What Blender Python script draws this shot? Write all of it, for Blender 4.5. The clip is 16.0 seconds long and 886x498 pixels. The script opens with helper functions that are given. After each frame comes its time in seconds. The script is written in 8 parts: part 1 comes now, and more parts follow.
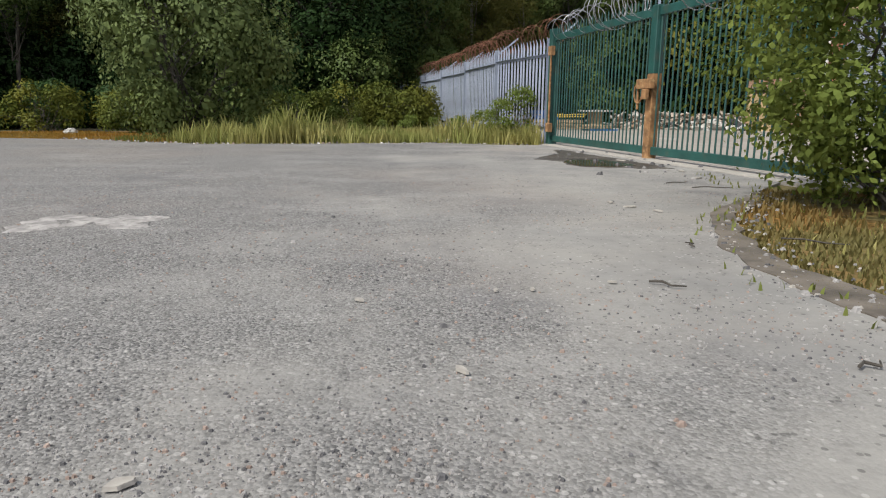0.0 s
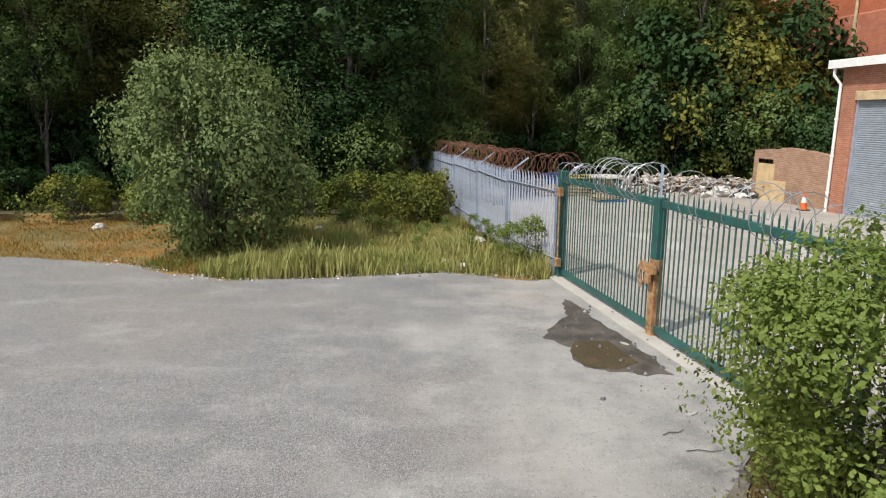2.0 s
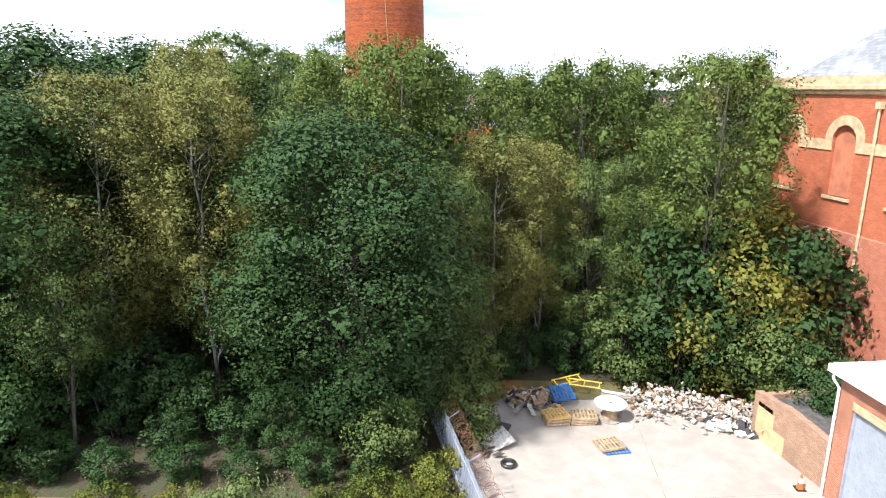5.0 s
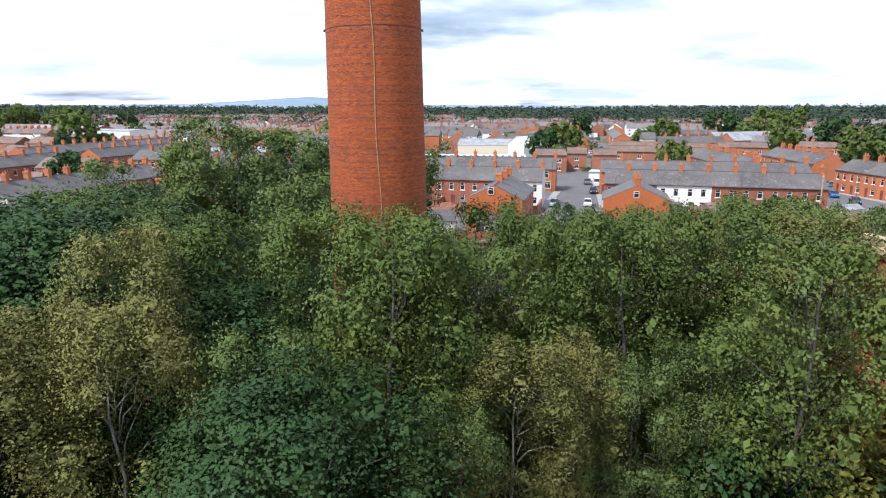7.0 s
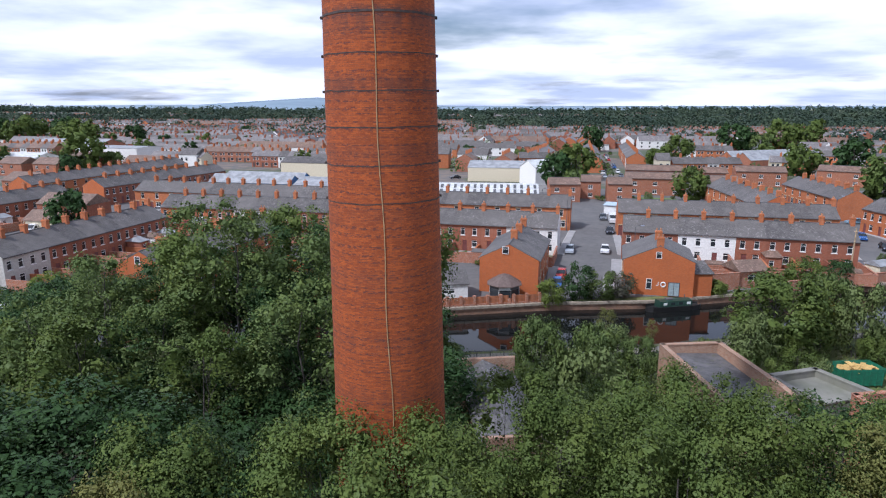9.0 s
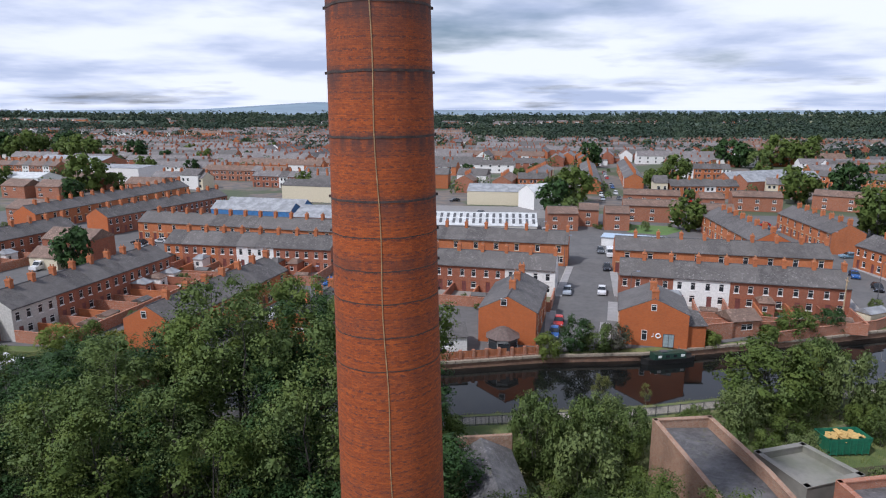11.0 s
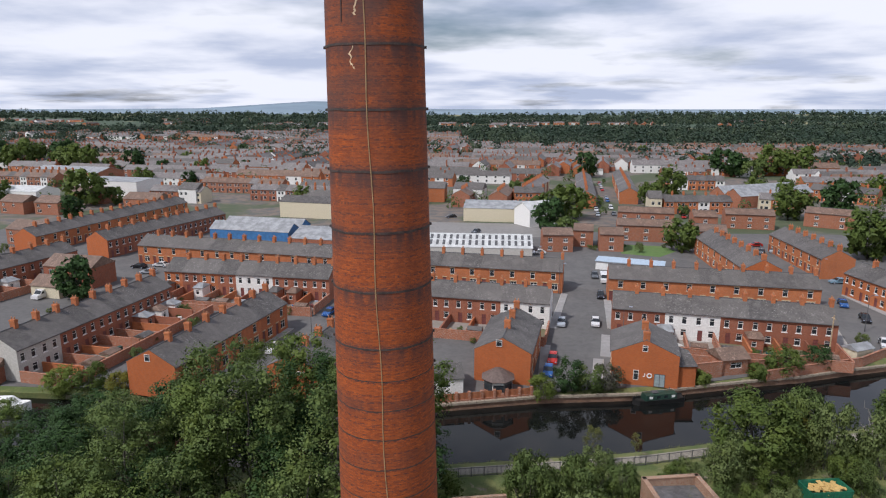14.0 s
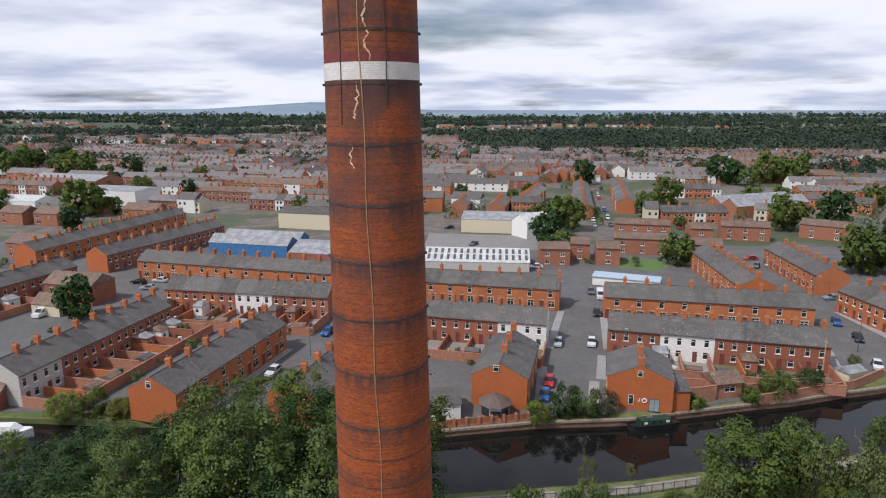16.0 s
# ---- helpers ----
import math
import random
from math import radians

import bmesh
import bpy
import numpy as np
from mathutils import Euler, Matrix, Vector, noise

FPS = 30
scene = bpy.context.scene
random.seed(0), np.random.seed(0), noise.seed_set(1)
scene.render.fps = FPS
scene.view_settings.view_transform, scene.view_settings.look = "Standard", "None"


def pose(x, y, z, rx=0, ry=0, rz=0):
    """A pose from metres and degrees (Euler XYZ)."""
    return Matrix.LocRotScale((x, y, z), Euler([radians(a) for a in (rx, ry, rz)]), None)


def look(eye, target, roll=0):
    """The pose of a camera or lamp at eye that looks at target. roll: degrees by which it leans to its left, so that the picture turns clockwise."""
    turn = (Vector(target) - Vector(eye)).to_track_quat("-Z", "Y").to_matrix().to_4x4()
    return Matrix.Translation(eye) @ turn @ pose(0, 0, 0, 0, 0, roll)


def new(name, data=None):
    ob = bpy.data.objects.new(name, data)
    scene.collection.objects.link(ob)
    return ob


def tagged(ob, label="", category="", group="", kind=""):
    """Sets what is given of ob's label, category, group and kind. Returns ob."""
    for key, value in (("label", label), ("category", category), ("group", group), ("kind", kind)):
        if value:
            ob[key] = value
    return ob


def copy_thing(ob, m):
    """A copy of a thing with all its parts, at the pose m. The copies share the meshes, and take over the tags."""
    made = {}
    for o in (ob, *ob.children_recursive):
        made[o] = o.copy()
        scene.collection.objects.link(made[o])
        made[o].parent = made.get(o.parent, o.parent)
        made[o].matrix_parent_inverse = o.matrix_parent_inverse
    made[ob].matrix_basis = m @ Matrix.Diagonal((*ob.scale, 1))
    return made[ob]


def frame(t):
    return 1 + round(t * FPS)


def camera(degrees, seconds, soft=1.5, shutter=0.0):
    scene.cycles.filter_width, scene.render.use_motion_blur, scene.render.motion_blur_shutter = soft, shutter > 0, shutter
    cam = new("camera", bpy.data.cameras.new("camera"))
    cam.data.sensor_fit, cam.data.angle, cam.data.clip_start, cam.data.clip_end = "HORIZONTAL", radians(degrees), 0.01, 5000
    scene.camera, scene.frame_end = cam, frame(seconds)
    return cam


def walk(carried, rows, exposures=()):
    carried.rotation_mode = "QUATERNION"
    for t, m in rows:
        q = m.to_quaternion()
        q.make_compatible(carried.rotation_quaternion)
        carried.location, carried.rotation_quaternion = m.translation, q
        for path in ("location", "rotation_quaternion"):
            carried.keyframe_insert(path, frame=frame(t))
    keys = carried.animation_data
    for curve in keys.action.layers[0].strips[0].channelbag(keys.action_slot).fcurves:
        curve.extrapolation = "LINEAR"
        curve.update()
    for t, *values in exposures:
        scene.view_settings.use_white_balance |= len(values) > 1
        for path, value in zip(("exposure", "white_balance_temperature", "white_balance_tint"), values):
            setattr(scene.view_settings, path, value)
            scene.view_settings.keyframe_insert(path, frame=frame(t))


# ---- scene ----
# camera and its flight: up from the gate, forward over the wood, up beside the stack
cam = camera(69.5, 16.0, soft=1.15)
PATH = [
    (0, (0.156, 0.324, 0.774), (0.14, 2.276, 0.339), 0.3),
    (0.5, (0.127, 0.334, 1.23), (0.098, 2.287, 0.8), 0.2),
    (1, (0.103, 0.333, 1.913), (0.065, 2.286, 1.485), 0.1),
    (1.5, (0.095, 0.342, 2.624), (0.046, 2.297, 2.205), 0.1),
    (2, (0.117, 0.296, 3.523), (0.063, 2.252, 3.112), 0.1),
    (2.5, (0.107, 0.179, 4.749), (0.054, 2.137, 4.345), 0.3),
    (3, (0.103, 0.0, 6.501), (0.047, 1.958, 6.099), 0.4),
    (3.2, (0.092, -0.047, 7.181), (0.036, 1.912, 6.783), 0.5),
    (5.3, (-0.571, 3.108, 17.055), (-0.625, 5.047, 16.568), 0.6),
    (5.5, (-0.544, 3.927, 17.797), (-0.603, 5.867, 17.317), 0.5),
    (6, (-0.253, 6.126, 19.557), (-0.335, 8.07, 19.093), 0.3),
    (7, (-0.302, 11.732, 22.878), (-0.408, 13.681, 22.441), 0.0),
    (7.5, (-0.688, 14.973, 24.7), (-0.801, 16.924, 24.277), -0.1),
    (8, (-0.983, 17.555, 26.569), (-1.106, 19.507, 26.152), -0.2),
    (8.5, (-1.201, 18.323, 28.608), (-1.329, 20.272, 28.177), -0.15),
    (9, (-1.273, 18.235, 30.897), (-1.404, 20.182, 30.458), 0.0),
    (9.5, (-1.339, 18.169, 33.091), (-1.474, 20.117, 32.657), 0.0),
    (12, (-1.259, 17.491, 41.303), (-1.384, 19.441, 40.874), 0.0),
    (12.5, (-1.292, 17.368, 42.48), (-1.416, 19.317, 42.047), 0.0),
    (13, (-1.265, 17.241, 43.603), (-1.387, 19.189, 43.17), 0.0),
    (13.5, (-1.237, 17.156, 44.675), (-1.358, 19.104, 44.24), 0.0),
    (14, (-1.213, 17.058, 45.665), (-1.332, 19.007, 45.23), 0.0),
    (14.5, (-1.177, 16.955, 46.725), (-1.294, 18.903, 46.29), 0.0),
    (15, (-1.155, 16.868, 47.751), (-1.27, 18.817, 47.317), 0.0),
    (15.5, (-1.127, 16.8, 48.841), (-1.241, 18.749, 48.408), 0.0),
    (16, (-1.119, 16.747, 49.928), (-1.232, 18.696, 49.494), 0.0),
]
EXPOSURES = [(0, -0.3, 6350, 9), (1.5, -0.1, 6350, 9), (2.6, 0.1, 6350, 9), (4.2, 0.55, 6200, 11), (5.3, 1.0, 6050, 12), (6.2, 0.65, 5950, 13), (7.2, 0.12, 5700, 15), (8.2, -0.22, 5550, 16), (9, -0.27, 5500, 17), (12, -0.55, 5850, 15), (16, -0.57, 6050, 15)]
walk(cam, [(t, look(eye, target, roll)) for t, eye, target, roll in PATH], EXPOSURES)

# ---- sky and sun ----
SUN_ELEVATION, SUN_AZIMUTH = 52.0, 230.0      # degrees; azimuth clockwise from +y
world = bpy.data.worlds.new("overcast_sky")
scene.world = world
world.use_nodes = True
wn, wl = world.node_tree.nodes, world.node_tree.links
for n in list(wn):
    wn.remove(n)
w_out, w_bg = wn.new("ShaderNodeOutputWorld"), wn.new("ShaderNodeBackground")
w_sky = wn.new("ShaderNodeTexSky")
w_sky.sky_type, w_sky.sun_disc = "NISHITA", False
w_sky.sun_elevation, w_sky.sun_rotation = radians(SUN_ELEVATION), radians(SUN_AZIMUTH)
w_sky.air_density, w_sky.dust_density = 1.0, 2.0
w_bg.inputs["Strength"].default_value = 0.118
w_co = wn.new("ShaderNodeTexCoord")
# cloud sheet: the direction is projected on a flat layer, so that clouds flatten towards the horizon
w_sep = wn.new("ShaderNodeSeparateXYZ")
wl.new(w_co.outputs["Generated"], w_sep.inputs[0])


def w_math(op, a, b):
    n = wn.new("ShaderNodeMath")
    n.operation = op
    for i, v in enumerate((a, b)):
        if v is None:
            continue
        if isinstance(v, (int, float)):
            n.inputs[i].default_value = v
        else:
            wl.new(v, n.inputs[i])
    return n.outputs[0]


w_z = w_math("ADD", w_math("MAXIMUM", w_sep.outputs[2], 0.0), 0.11)
w_cx, w_cy = w_math("DIVIDE", w_sep.outputs[0], w_z), w_math("DIVIDE", w_sep.outputs[1], w_z)
w_com = wn.new("ShaderNodeCombineXYZ")
wl.new(w_cx, w_com.inputs[0])
wl.new(w_cy, w_com.inputs[1])


def w_cloud(scale, detail, offset, lo, hi, rough=0.5):
    mp = wn.new("ShaderNodeMapping")
    mp.inputs["Location"].default_value, mp.inputs["Scale"].default_value = offset, (-1, 1, 1)
    wl.new(w_com.outputs[0], mp.inputs[0])
    nz = wn.new("ShaderNodeTexNoise")
    nz.inputs["Scale"].default_value, nz.inputs["Detail"].default_value = scale, detail
    nz.inputs["Roughness"].default_value = rough
    wl.new(mp.outputs[0], nz.inputs["Vector"])
    mr = wn.new("ShaderNodeMapRange")
    mr.interpolation_type = "SMOOTHSTEP"
    mr.inputs[1].default_value, mr.inputs[2].default_value = lo, hi
    wl.new(nz.outputs["Fac"], mr.inputs[0])
    return mr.outputs[0]


w_big, w_grey = w_cloud(0.33, 6, (3.1, 0.4, 0), 0.30, 0.50, 0.55), w_cloud(0.55, 8, (0.3, 4.6, 0), 0.42, 0.64, 0.52)


def w_mix(fac, a, b):
    n = wn.new("ShaderNodeMixRGB")
    for i, v in ((0, fac), (1, a), (2, b)):
        if isinstance(v, (int, float, tuple)):
            n.inputs[i].default_value = v
        else:
            wl.new(v, n.inputs[i])
    return n.outputs[0]


w_cloudcol = w_mix(w_grey, (11.4, 11.5, 11.7, 1), (6.2, 6.9, 8.3, 1))
# the sheet breaks up overhead and closes towards the horizon
w_cover = w_math("MINIMUM", w_math("MULTIPLY", w_big, w_math("SUBTRACT", 1.25, w_math("MULTIPLY", w_sep.outputs[2], 1.0))), 1.0)
w_col = w_mix(w_cover, w_sky.outputs[0], w_cloudcol)
wl.new(w_col, w_bg.inputs["Color"])
wl.new(w_bg.outputs[0], w_out.inputs[0])

sun = new("sun", bpy.data.lights.new("sun", "SUN"))
sun.data.energy, sun.data.angle, sun.data.color = 4.6, radians(2.5), (1.0, 0.95, 0.86)
_az, _el = radians(SUN_AZIMUTH), radians(SUN_ELEVATION)
sun.matrix_world = look((0, 0, 0), (-math.sin(_az) * math.cos(_el), -math.cos(_az) * math.cos(_el), -math.sin(_el)))
sun.location = (-40, -60, 90)

# ---- geometry helpers ----
class Geo:
    """A mesh in the making: points, faces, and a material slot a face."""

    def __init__(self):
        self.v, self.f, self.m, self.uv = [], [], [], {}

    def face(self, pts, m=0, uv=None):
        i = len(self.v)
        self.v.extend(tuple(p) for p in pts)
        if uv is not None:
            self.uv[len(self.f)] = uv
        self.f.append(tuple(range(i, i + len(pts))))
        self.m.append(m)

    def box(self, x0, x1, y0, y1, z0, z1, m=0, at=None):
        p = [Vector((x, y, z)) for z in (z0, z1) for y in (y0, y1) for x in (x0, x1)]
        if at is not None:
            p = [at @ q for q in p]
        i = len(self.v)
        self.v.extend(tuple(q) for q in p)
        for q in ((0, 2, 3, 1), (4, 5, 7, 6), (0, 1, 5, 4), (2, 6, 7, 3), (0, 4, 6, 2), (1, 3, 7, 5)):
            self.f.append(tuple(i + k for k in q))
            self.m.append(m)

    def cbox(self, x0, x1, y0, y1, z0, z1, c=0.01, m=0, at=None):
        """A box with its upright edges and its top rim cut off by c."""
        def ring(e, z):
            return [Vector(q) for q in ((x0 + e, y0 + c, z), (x0 + c, y0 + e, z), (x1 - c, y0 + e, z), (x1 - e, y0 + c, z),
                                        (x1 - e, y1 - c, z), (x1 - c, y1 - e, z), (x0 + c, y1 - e, z), (x0 + e, y1 - c, z))]
        rings = [ring(0, z0), ring(0, z1 - c), ring(c * 0.7, z1)]
        if at is not None:
            rings = [[at @ q for q in r] for r in rings]
        self.loft(rings, m, True, True)

    def loft(self, rings, m=0, cap0=False, cap1=False, closed=True):
        n, i = len(rings[0]), len(self.v)
        for r in rings:
            self.v.extend(tuple(q) for q in r)
        for k in range(len(rings) - 1):
            for j in range(n if closed else n - 1):
                a, b = i + k * n + j, i + k * n + (j + 1) % n
                self.f.append((a, b, b + n, a + n))
                self.m.append(m)
        if cap0:
            self.f.append(tuple(i + j for j in reversed(range(n))))
            self.m.append(m)
        if cap1:
            self.f.append(tuple(i + (len(rings) - 1) * n + j for j in range(n)))
            self.m.append(m)

    def tube(self, pts, radii, sides=6, m=0, caps=True):
        pts = [Vector(p) for p in pts]
        if isinstance(radii, (int, float)):
            radii = [radii] * len(pts)
        radii = [float(r) for r in radii]
        rings, side = [], None
        for k, p in enumerate(pts):
            d = (pts[min(k + 1, len(pts) - 1)] - pts[max(k - 1, 0)]).normalized()
            if side is None:
                side = d.orthogonal().normalized()
            side = (side - d * side.dot(d))
            side = side.normalized() if side.length > 1e-6 else d.orthogonal().normalized()
            up = d.cross(side)
            rings.append([p + radii[k] * (math.cos(a) * side + math.sin(a) * up) for a in (2 * math.pi * j / sides for j in range(sides))])
        self.loft(rings, m, caps, caps)

    def mesh(self, name, mats, smooth=False):
        me = bpy.data.meshes.new(name)
        me.from_pydata(self.v, [], self.f)
        for mt in (mats if isinstance(mats, (list, tuple)) else [mats]):
            me.materials.append(mt)
        me.polygons.foreach_set("material_index", self.m)
        if smooth:
            me.polygons.foreach_set("use_smooth", [True] * len(self.f))
        # flat texture places in metres: along the face, and up its slope
        layer = me.uv_layers.new(name="UVMap")
        co = np.array(self.v, dtype=float)
        out = []
        for k, f in enumerate(self.f):
            if k in self.uv:
                out.extend(self.uv[k])
                continue
            a, b, c = co[f[0]], co[f[1]], co[f[2]]
            nx, ny, nz = np.cross(b - a, c - b)
            h = math.hypot(nx, ny)
            if h < 0.05 * abs(nz) + 1e-12:
                out.extend((co[i][0], co[i][1]) for i in f)
            else:
                tx, ty = -ny / h, nx / h
                l = math.sqrt(h * h + nz * nz)
                bx, by, bz = -nz * ty / l, nz * tx / l, (nx * ty - ny * tx) / l
                bx, by, bz = (ny * 0 - nz * ty) / l, (nz * tx - nx * 0) / l, (nx * ty - ny * tx) / l
                out.extend((co[i][0] * tx + co[i][1] * ty, co[i][0] * bx + co[i][1] * by + co[i][2] * bz) for i in f)
        layer.data.foreach_set("uv", np.array(out, dtype=np.float32).ravel())
        me.validate(verbose=False)
        return me


def part(name, geo, material, parent=None, label="", smooth=False):
    """Links a Geo (or a ready mesh) as one mesh object under a thing or a part."""
    me = geo if isinstance(geo, bpy.types.Mesh) else geo.mesh(name, material, smooth)
    ob = new(name, me)
    if parent is not None:
        ob.parent = parent
    if label:
        ob["label"] = label
    return ob


def thing(name, label, category, m=None, group="", kind=""):
    """An Empty at the base of a thing, which parents its parts."""
    ob = new(name)
    ob.empty_display_size = 0.2
    if m is not None:
        ob.matrix_basis = m
    return tagged(ob, label, category, group, kind)


def solo(name, geo, material, label, category, m=None, group="", kind="", smooth=False):
    ob = part(name, geo, material, None, "", smooth)
    if m is not None:
        ob.matrix_basis = m
    return tagged(ob, label, category, group, kind)


def frame_at(ax, ay, bx, by, z=0.0):
    """A pose with its origin at a, its x along a to b, and its y to the left of that way."""
    a = math.atan2(by - ay, bx - ax)
    return Matrix.Translation((ax, ay, z)) @ Matrix.Rotation(a, 4, "Z")


# ---- materials ----
class Nodes:
    def __init__(self, name):
        self.mat = bpy.data.materials.new(name)
        self.mat.use_nodes = True
        self.n, self.l = self.mat.node_tree.nodes, self.mat.node_tree.links
        self.b = self.n["Principled BSDF"]
        self.out = self.n["Material Output"]

    def set(self, node, key, v):
        if isinstance(v, bpy.types.NodeSocket):
            self.l.new(v, node.inputs[key])
        else:
            if isinstance(v, tuple) and len(v) == 3 and node.inputs[key].type == "RGBA":
                v = (*v, 1)
            node.inputs[key].default_value = v

    def add(self, kind, out=0, props=(), **ins):
        node = self.n.new("ShaderNode" + kind)
        for k, v in dict(props).items():
            if k == "operation":
                node.operation = v
            elif k == "blend_type":
                node.blend_type = v
            elif k == "interpolation_type":
                node.interpolation_type = v
            elif k == "offset":
                node.offset = v
            elif k == "feature":
                node.feature = v
        for k, v in ins.items():
            key = int(k[1:]) if k[0] == "i" and k[1:].isdigit() else k.replace("_", " ")
            self.set(node, key, v)
        return node.outputs[out]

    def coord(self, which="Object"):
        return self.n.new("ShaderNodeTexCoord").outputs[which]

    def world(self):
        return self.n.new("ShaderNodeNewGeometry").outputs["Position"]

    def noise(self, vec, scale, detail=4.0, rough=0.55):
        return self.add("TexNoise", 0, Vector=vec, Scale=scale, Detail=detail, Roughness=rough)

    def ramp(self, v, lo, hi, a=0.0, b=1.0):
        return self.add("MapRange", 0, {"interpolation_type": "SMOOTHSTEP"}, i0=v, i1=lo, i2=hi, i3=a, i4=b)

    def mix(self, fac, a, b, blend="MIX"):
        return self.add("MixRGB", 0, {"blend_type": blend}, i0=fac, i1=a, i2=b)

    def math(self, op, a, b=0.0):
        return self.add("Math", 0, {"operation": op}, i0=a, i1=b)

    def scale(self, vec, s):
        return self.add("Mapping", 0, Vector=vec, Scale=s)

    def bump(self, h, strength, dist):
        self.set(self.b, "Normal", self.add("Bump", 0, Height=h, Strength=strength, Distance=dist))

    def done(self, color=None, rough=0.8, metal=0.0, spec=None):
        if color is not None:
            self.set(self.b, "Base Color", color)
        self.set(self.b, "Roughness", rough)
        self.set(self.b, "Metallic", metal)
        if spec is not None:
            self.set(self.b, "Specular IOR Level", spec)
        return self.mat


def obj_random(n):
    return n.n.new("ShaderNodeObjectInfo").outputs["Random"]


def m_plain(name, c, rough=0.6, metal=0.0, vary=0.25, scale=3.0, bump=0.0, fine=40.0, dirt=(0.08, 0.07, 0.06), dirty=0.25):
    """Paint, plastic or metal with blotches, grime and a little relief."""
    n = Nodes(name)
    p = n.coord()
    a, b = n.noise(p, scale, 5), n.noise(p, fine, 3)
    dark = tuple(x * (1 - vary) for x in c)
    lite = tuple(min(1, x * (1 + vary * 0.6)) for x in c)
    col = n.mix(n.ramp(a, 0.3, 0.7), dark, lite)
    col = n.mix(n.math("MULTIPLY", n.ramp(n.noise(p, scale * 2.3, 6), 0.52, 0.72), dirty), col, dirt)
    if bump:
        n.bump(b, bump, 0.01)
    r = n.ramp(b, 0.2, 0.8, max(0.02, rough - 0.12), min(1, rough + 0.12))
    return n.done(col, r, metal)


def m_brick(name, c1, c2, mortar, bw=0.225, bh=0.075, gap=0.01, soot=0.3, sootc=(0.05, 0.035, 0.03), vary_ob=0.0, bump=0.5, bright=None, patchy=0.5):
    n = Nodes(name)
    uv = n.coord("UV")
    br = n.n.new("ShaderNodeTexBrick")
    br.offset = 0.5
    n.set(br, "Vector", uv)
    for k, v in (("Color1", c1), ("Color2", c2), ("Mortar", mortar), ("Scale", 1.0), ("Mortar Size", gap * 0.5), ("Mortar Smooth", 0.2), ("Bias", 0.0), ("Brick Width", bw), ("Row Height", bh)):
        n.set(br, k, v)
    p = n.world()
    big, mid, fine = n.noise(p, 0.35, 5), n.noise(p, 2.2, 6), n.noise(p, 30, 3)
    col = n.mix(n.math("MULTIPLY", n.ramp(mid, 0.35, 0.7), patchy), br.outputs[0], tuple(x * 0.62 for x in c1))
    col = n.mix(n.math("MULTIPLY", n.ramp(big, 0.45, 0.75), soot), col, sootc)
    if bright:
        col = n.mix(n.math("MULTIPLY", n.ramp(n.noise(p, 0.9, 7, 0.7), 0.6, 0.7), 0.8), col, bright)
    if vary_ob:
        rnd = obj_random(n)
        col = n.mix(n.math("MULTIPLY", rnd, vary_ob), col, tuple(x * 0.55 for x in c2))
    h = n.math("ADD", n.math("MULTIPLY", br.outputs[1], -1.0), n.math("MULTIPLY", fine, 0.35))
    n.bump(h, bump, 0.012)
    return n.done(col, n.ramp(fine, 0.2, 0.8, 0.75, 0.95))


def m_roof(name, c, w=0.3, h=0.22, vary_ob=0.4, moss=(0.12, 0.12, 0.07), mossy=0.3, patch=(0.2, 0.2, 0.2)):
    n = Nodes(name)
    uv = n.coord("UV")
    br = n.n.new("ShaderNodeTexBrick")
    n.set(br, "Vector", uv)
    for k, v in (("Color1", c), ("Color2", tuple(x * 0.62 for x in c)), ("Mortar", tuple(x * 0.3 for x in c)), ("Scale", 1.0), ("Mortar Size", 0.008), ("Brick Width", w), ("Row Height", h)):
        n.set(br, k, v)
    p = n.world()
    col = n.mix(n.math("MULTIPLY", n.ramp(n.noise(p, 0.6, 6), 0.45, 0.7), 0.55), br.outputs[0], tuple(x * 1.6 for x in c))
    col = n.mix(n.math("MULTIPLY", n.ramp(n.noise(p, 1.7, 6), 0.56, 0.72), mossy), col, moss)
    col = n.mix(n.math("MULTIPLY", obj_random(n), vary_ob), col, patch)
    bloom = n.ramp(n.noise(n.scale(p, (1, 1, 0.5)), 2.6, 8, 0.75), 0.55, 0.64)
    col = n.mix(n.math("MULTIPLY", n.math("MULTIPLY", bloom, n.ramp(n.noise(p, 0.12, 3), 0.42, 0.6)), 0.65), col, tuple(min(0.6, x * 2.6 + 0.08) for x in c))
    n.bump(n.math("MULTIPLY", br.outputs[1], -1.0), 0.35, 0.01)
    return n.done(col, 0.62, 0.0, 0.4)


def m_leaf(name, c1, c2, c3, trans=0.35, vary=0.5, rough=0.5, patch=0.45):
    """Leaves: two greens from leaf to leaf, tint from plant to plant, some light shining through."""
    n = Nodes(name)
    geo = n.n.new("ShaderNodeNewGeometry")
    isl = geo.outputs["Random Per Island"]
    rnd = obj_random(n)
    col = n.mix(n.math("ADD", n.math("MULTIPLY", isl, 0.24), 0.36), c1, c2)
    col = n.mix(n.math("MULTIPLY", n.ramp(n.noise(geo.outputs["Position"], patch, 3), 0.4, 0.72), 0.8), col, c3)
    col = n.mix(n.math("MULTIPLY", rnd, vary), col, tuple(x * 0.5 for x in c1))
    tr = n.n.new("ShaderNodeBsdfTranslucent")
    n.l.new(col, tr.inputs[0])
    n.done(col, rough, 0.0, 0.1)
    mx = n.n.new("ShaderNodeMixShader")
    mx.inputs[0].default_value = trans
    n.l.new(n.b.outputs[0], mx.inputs[1])
    n.l.new(tr.outputs[0], mx.inputs[2])
    n.l.new(mx.outputs[0], n.out.inputs[0])
    return n.mat


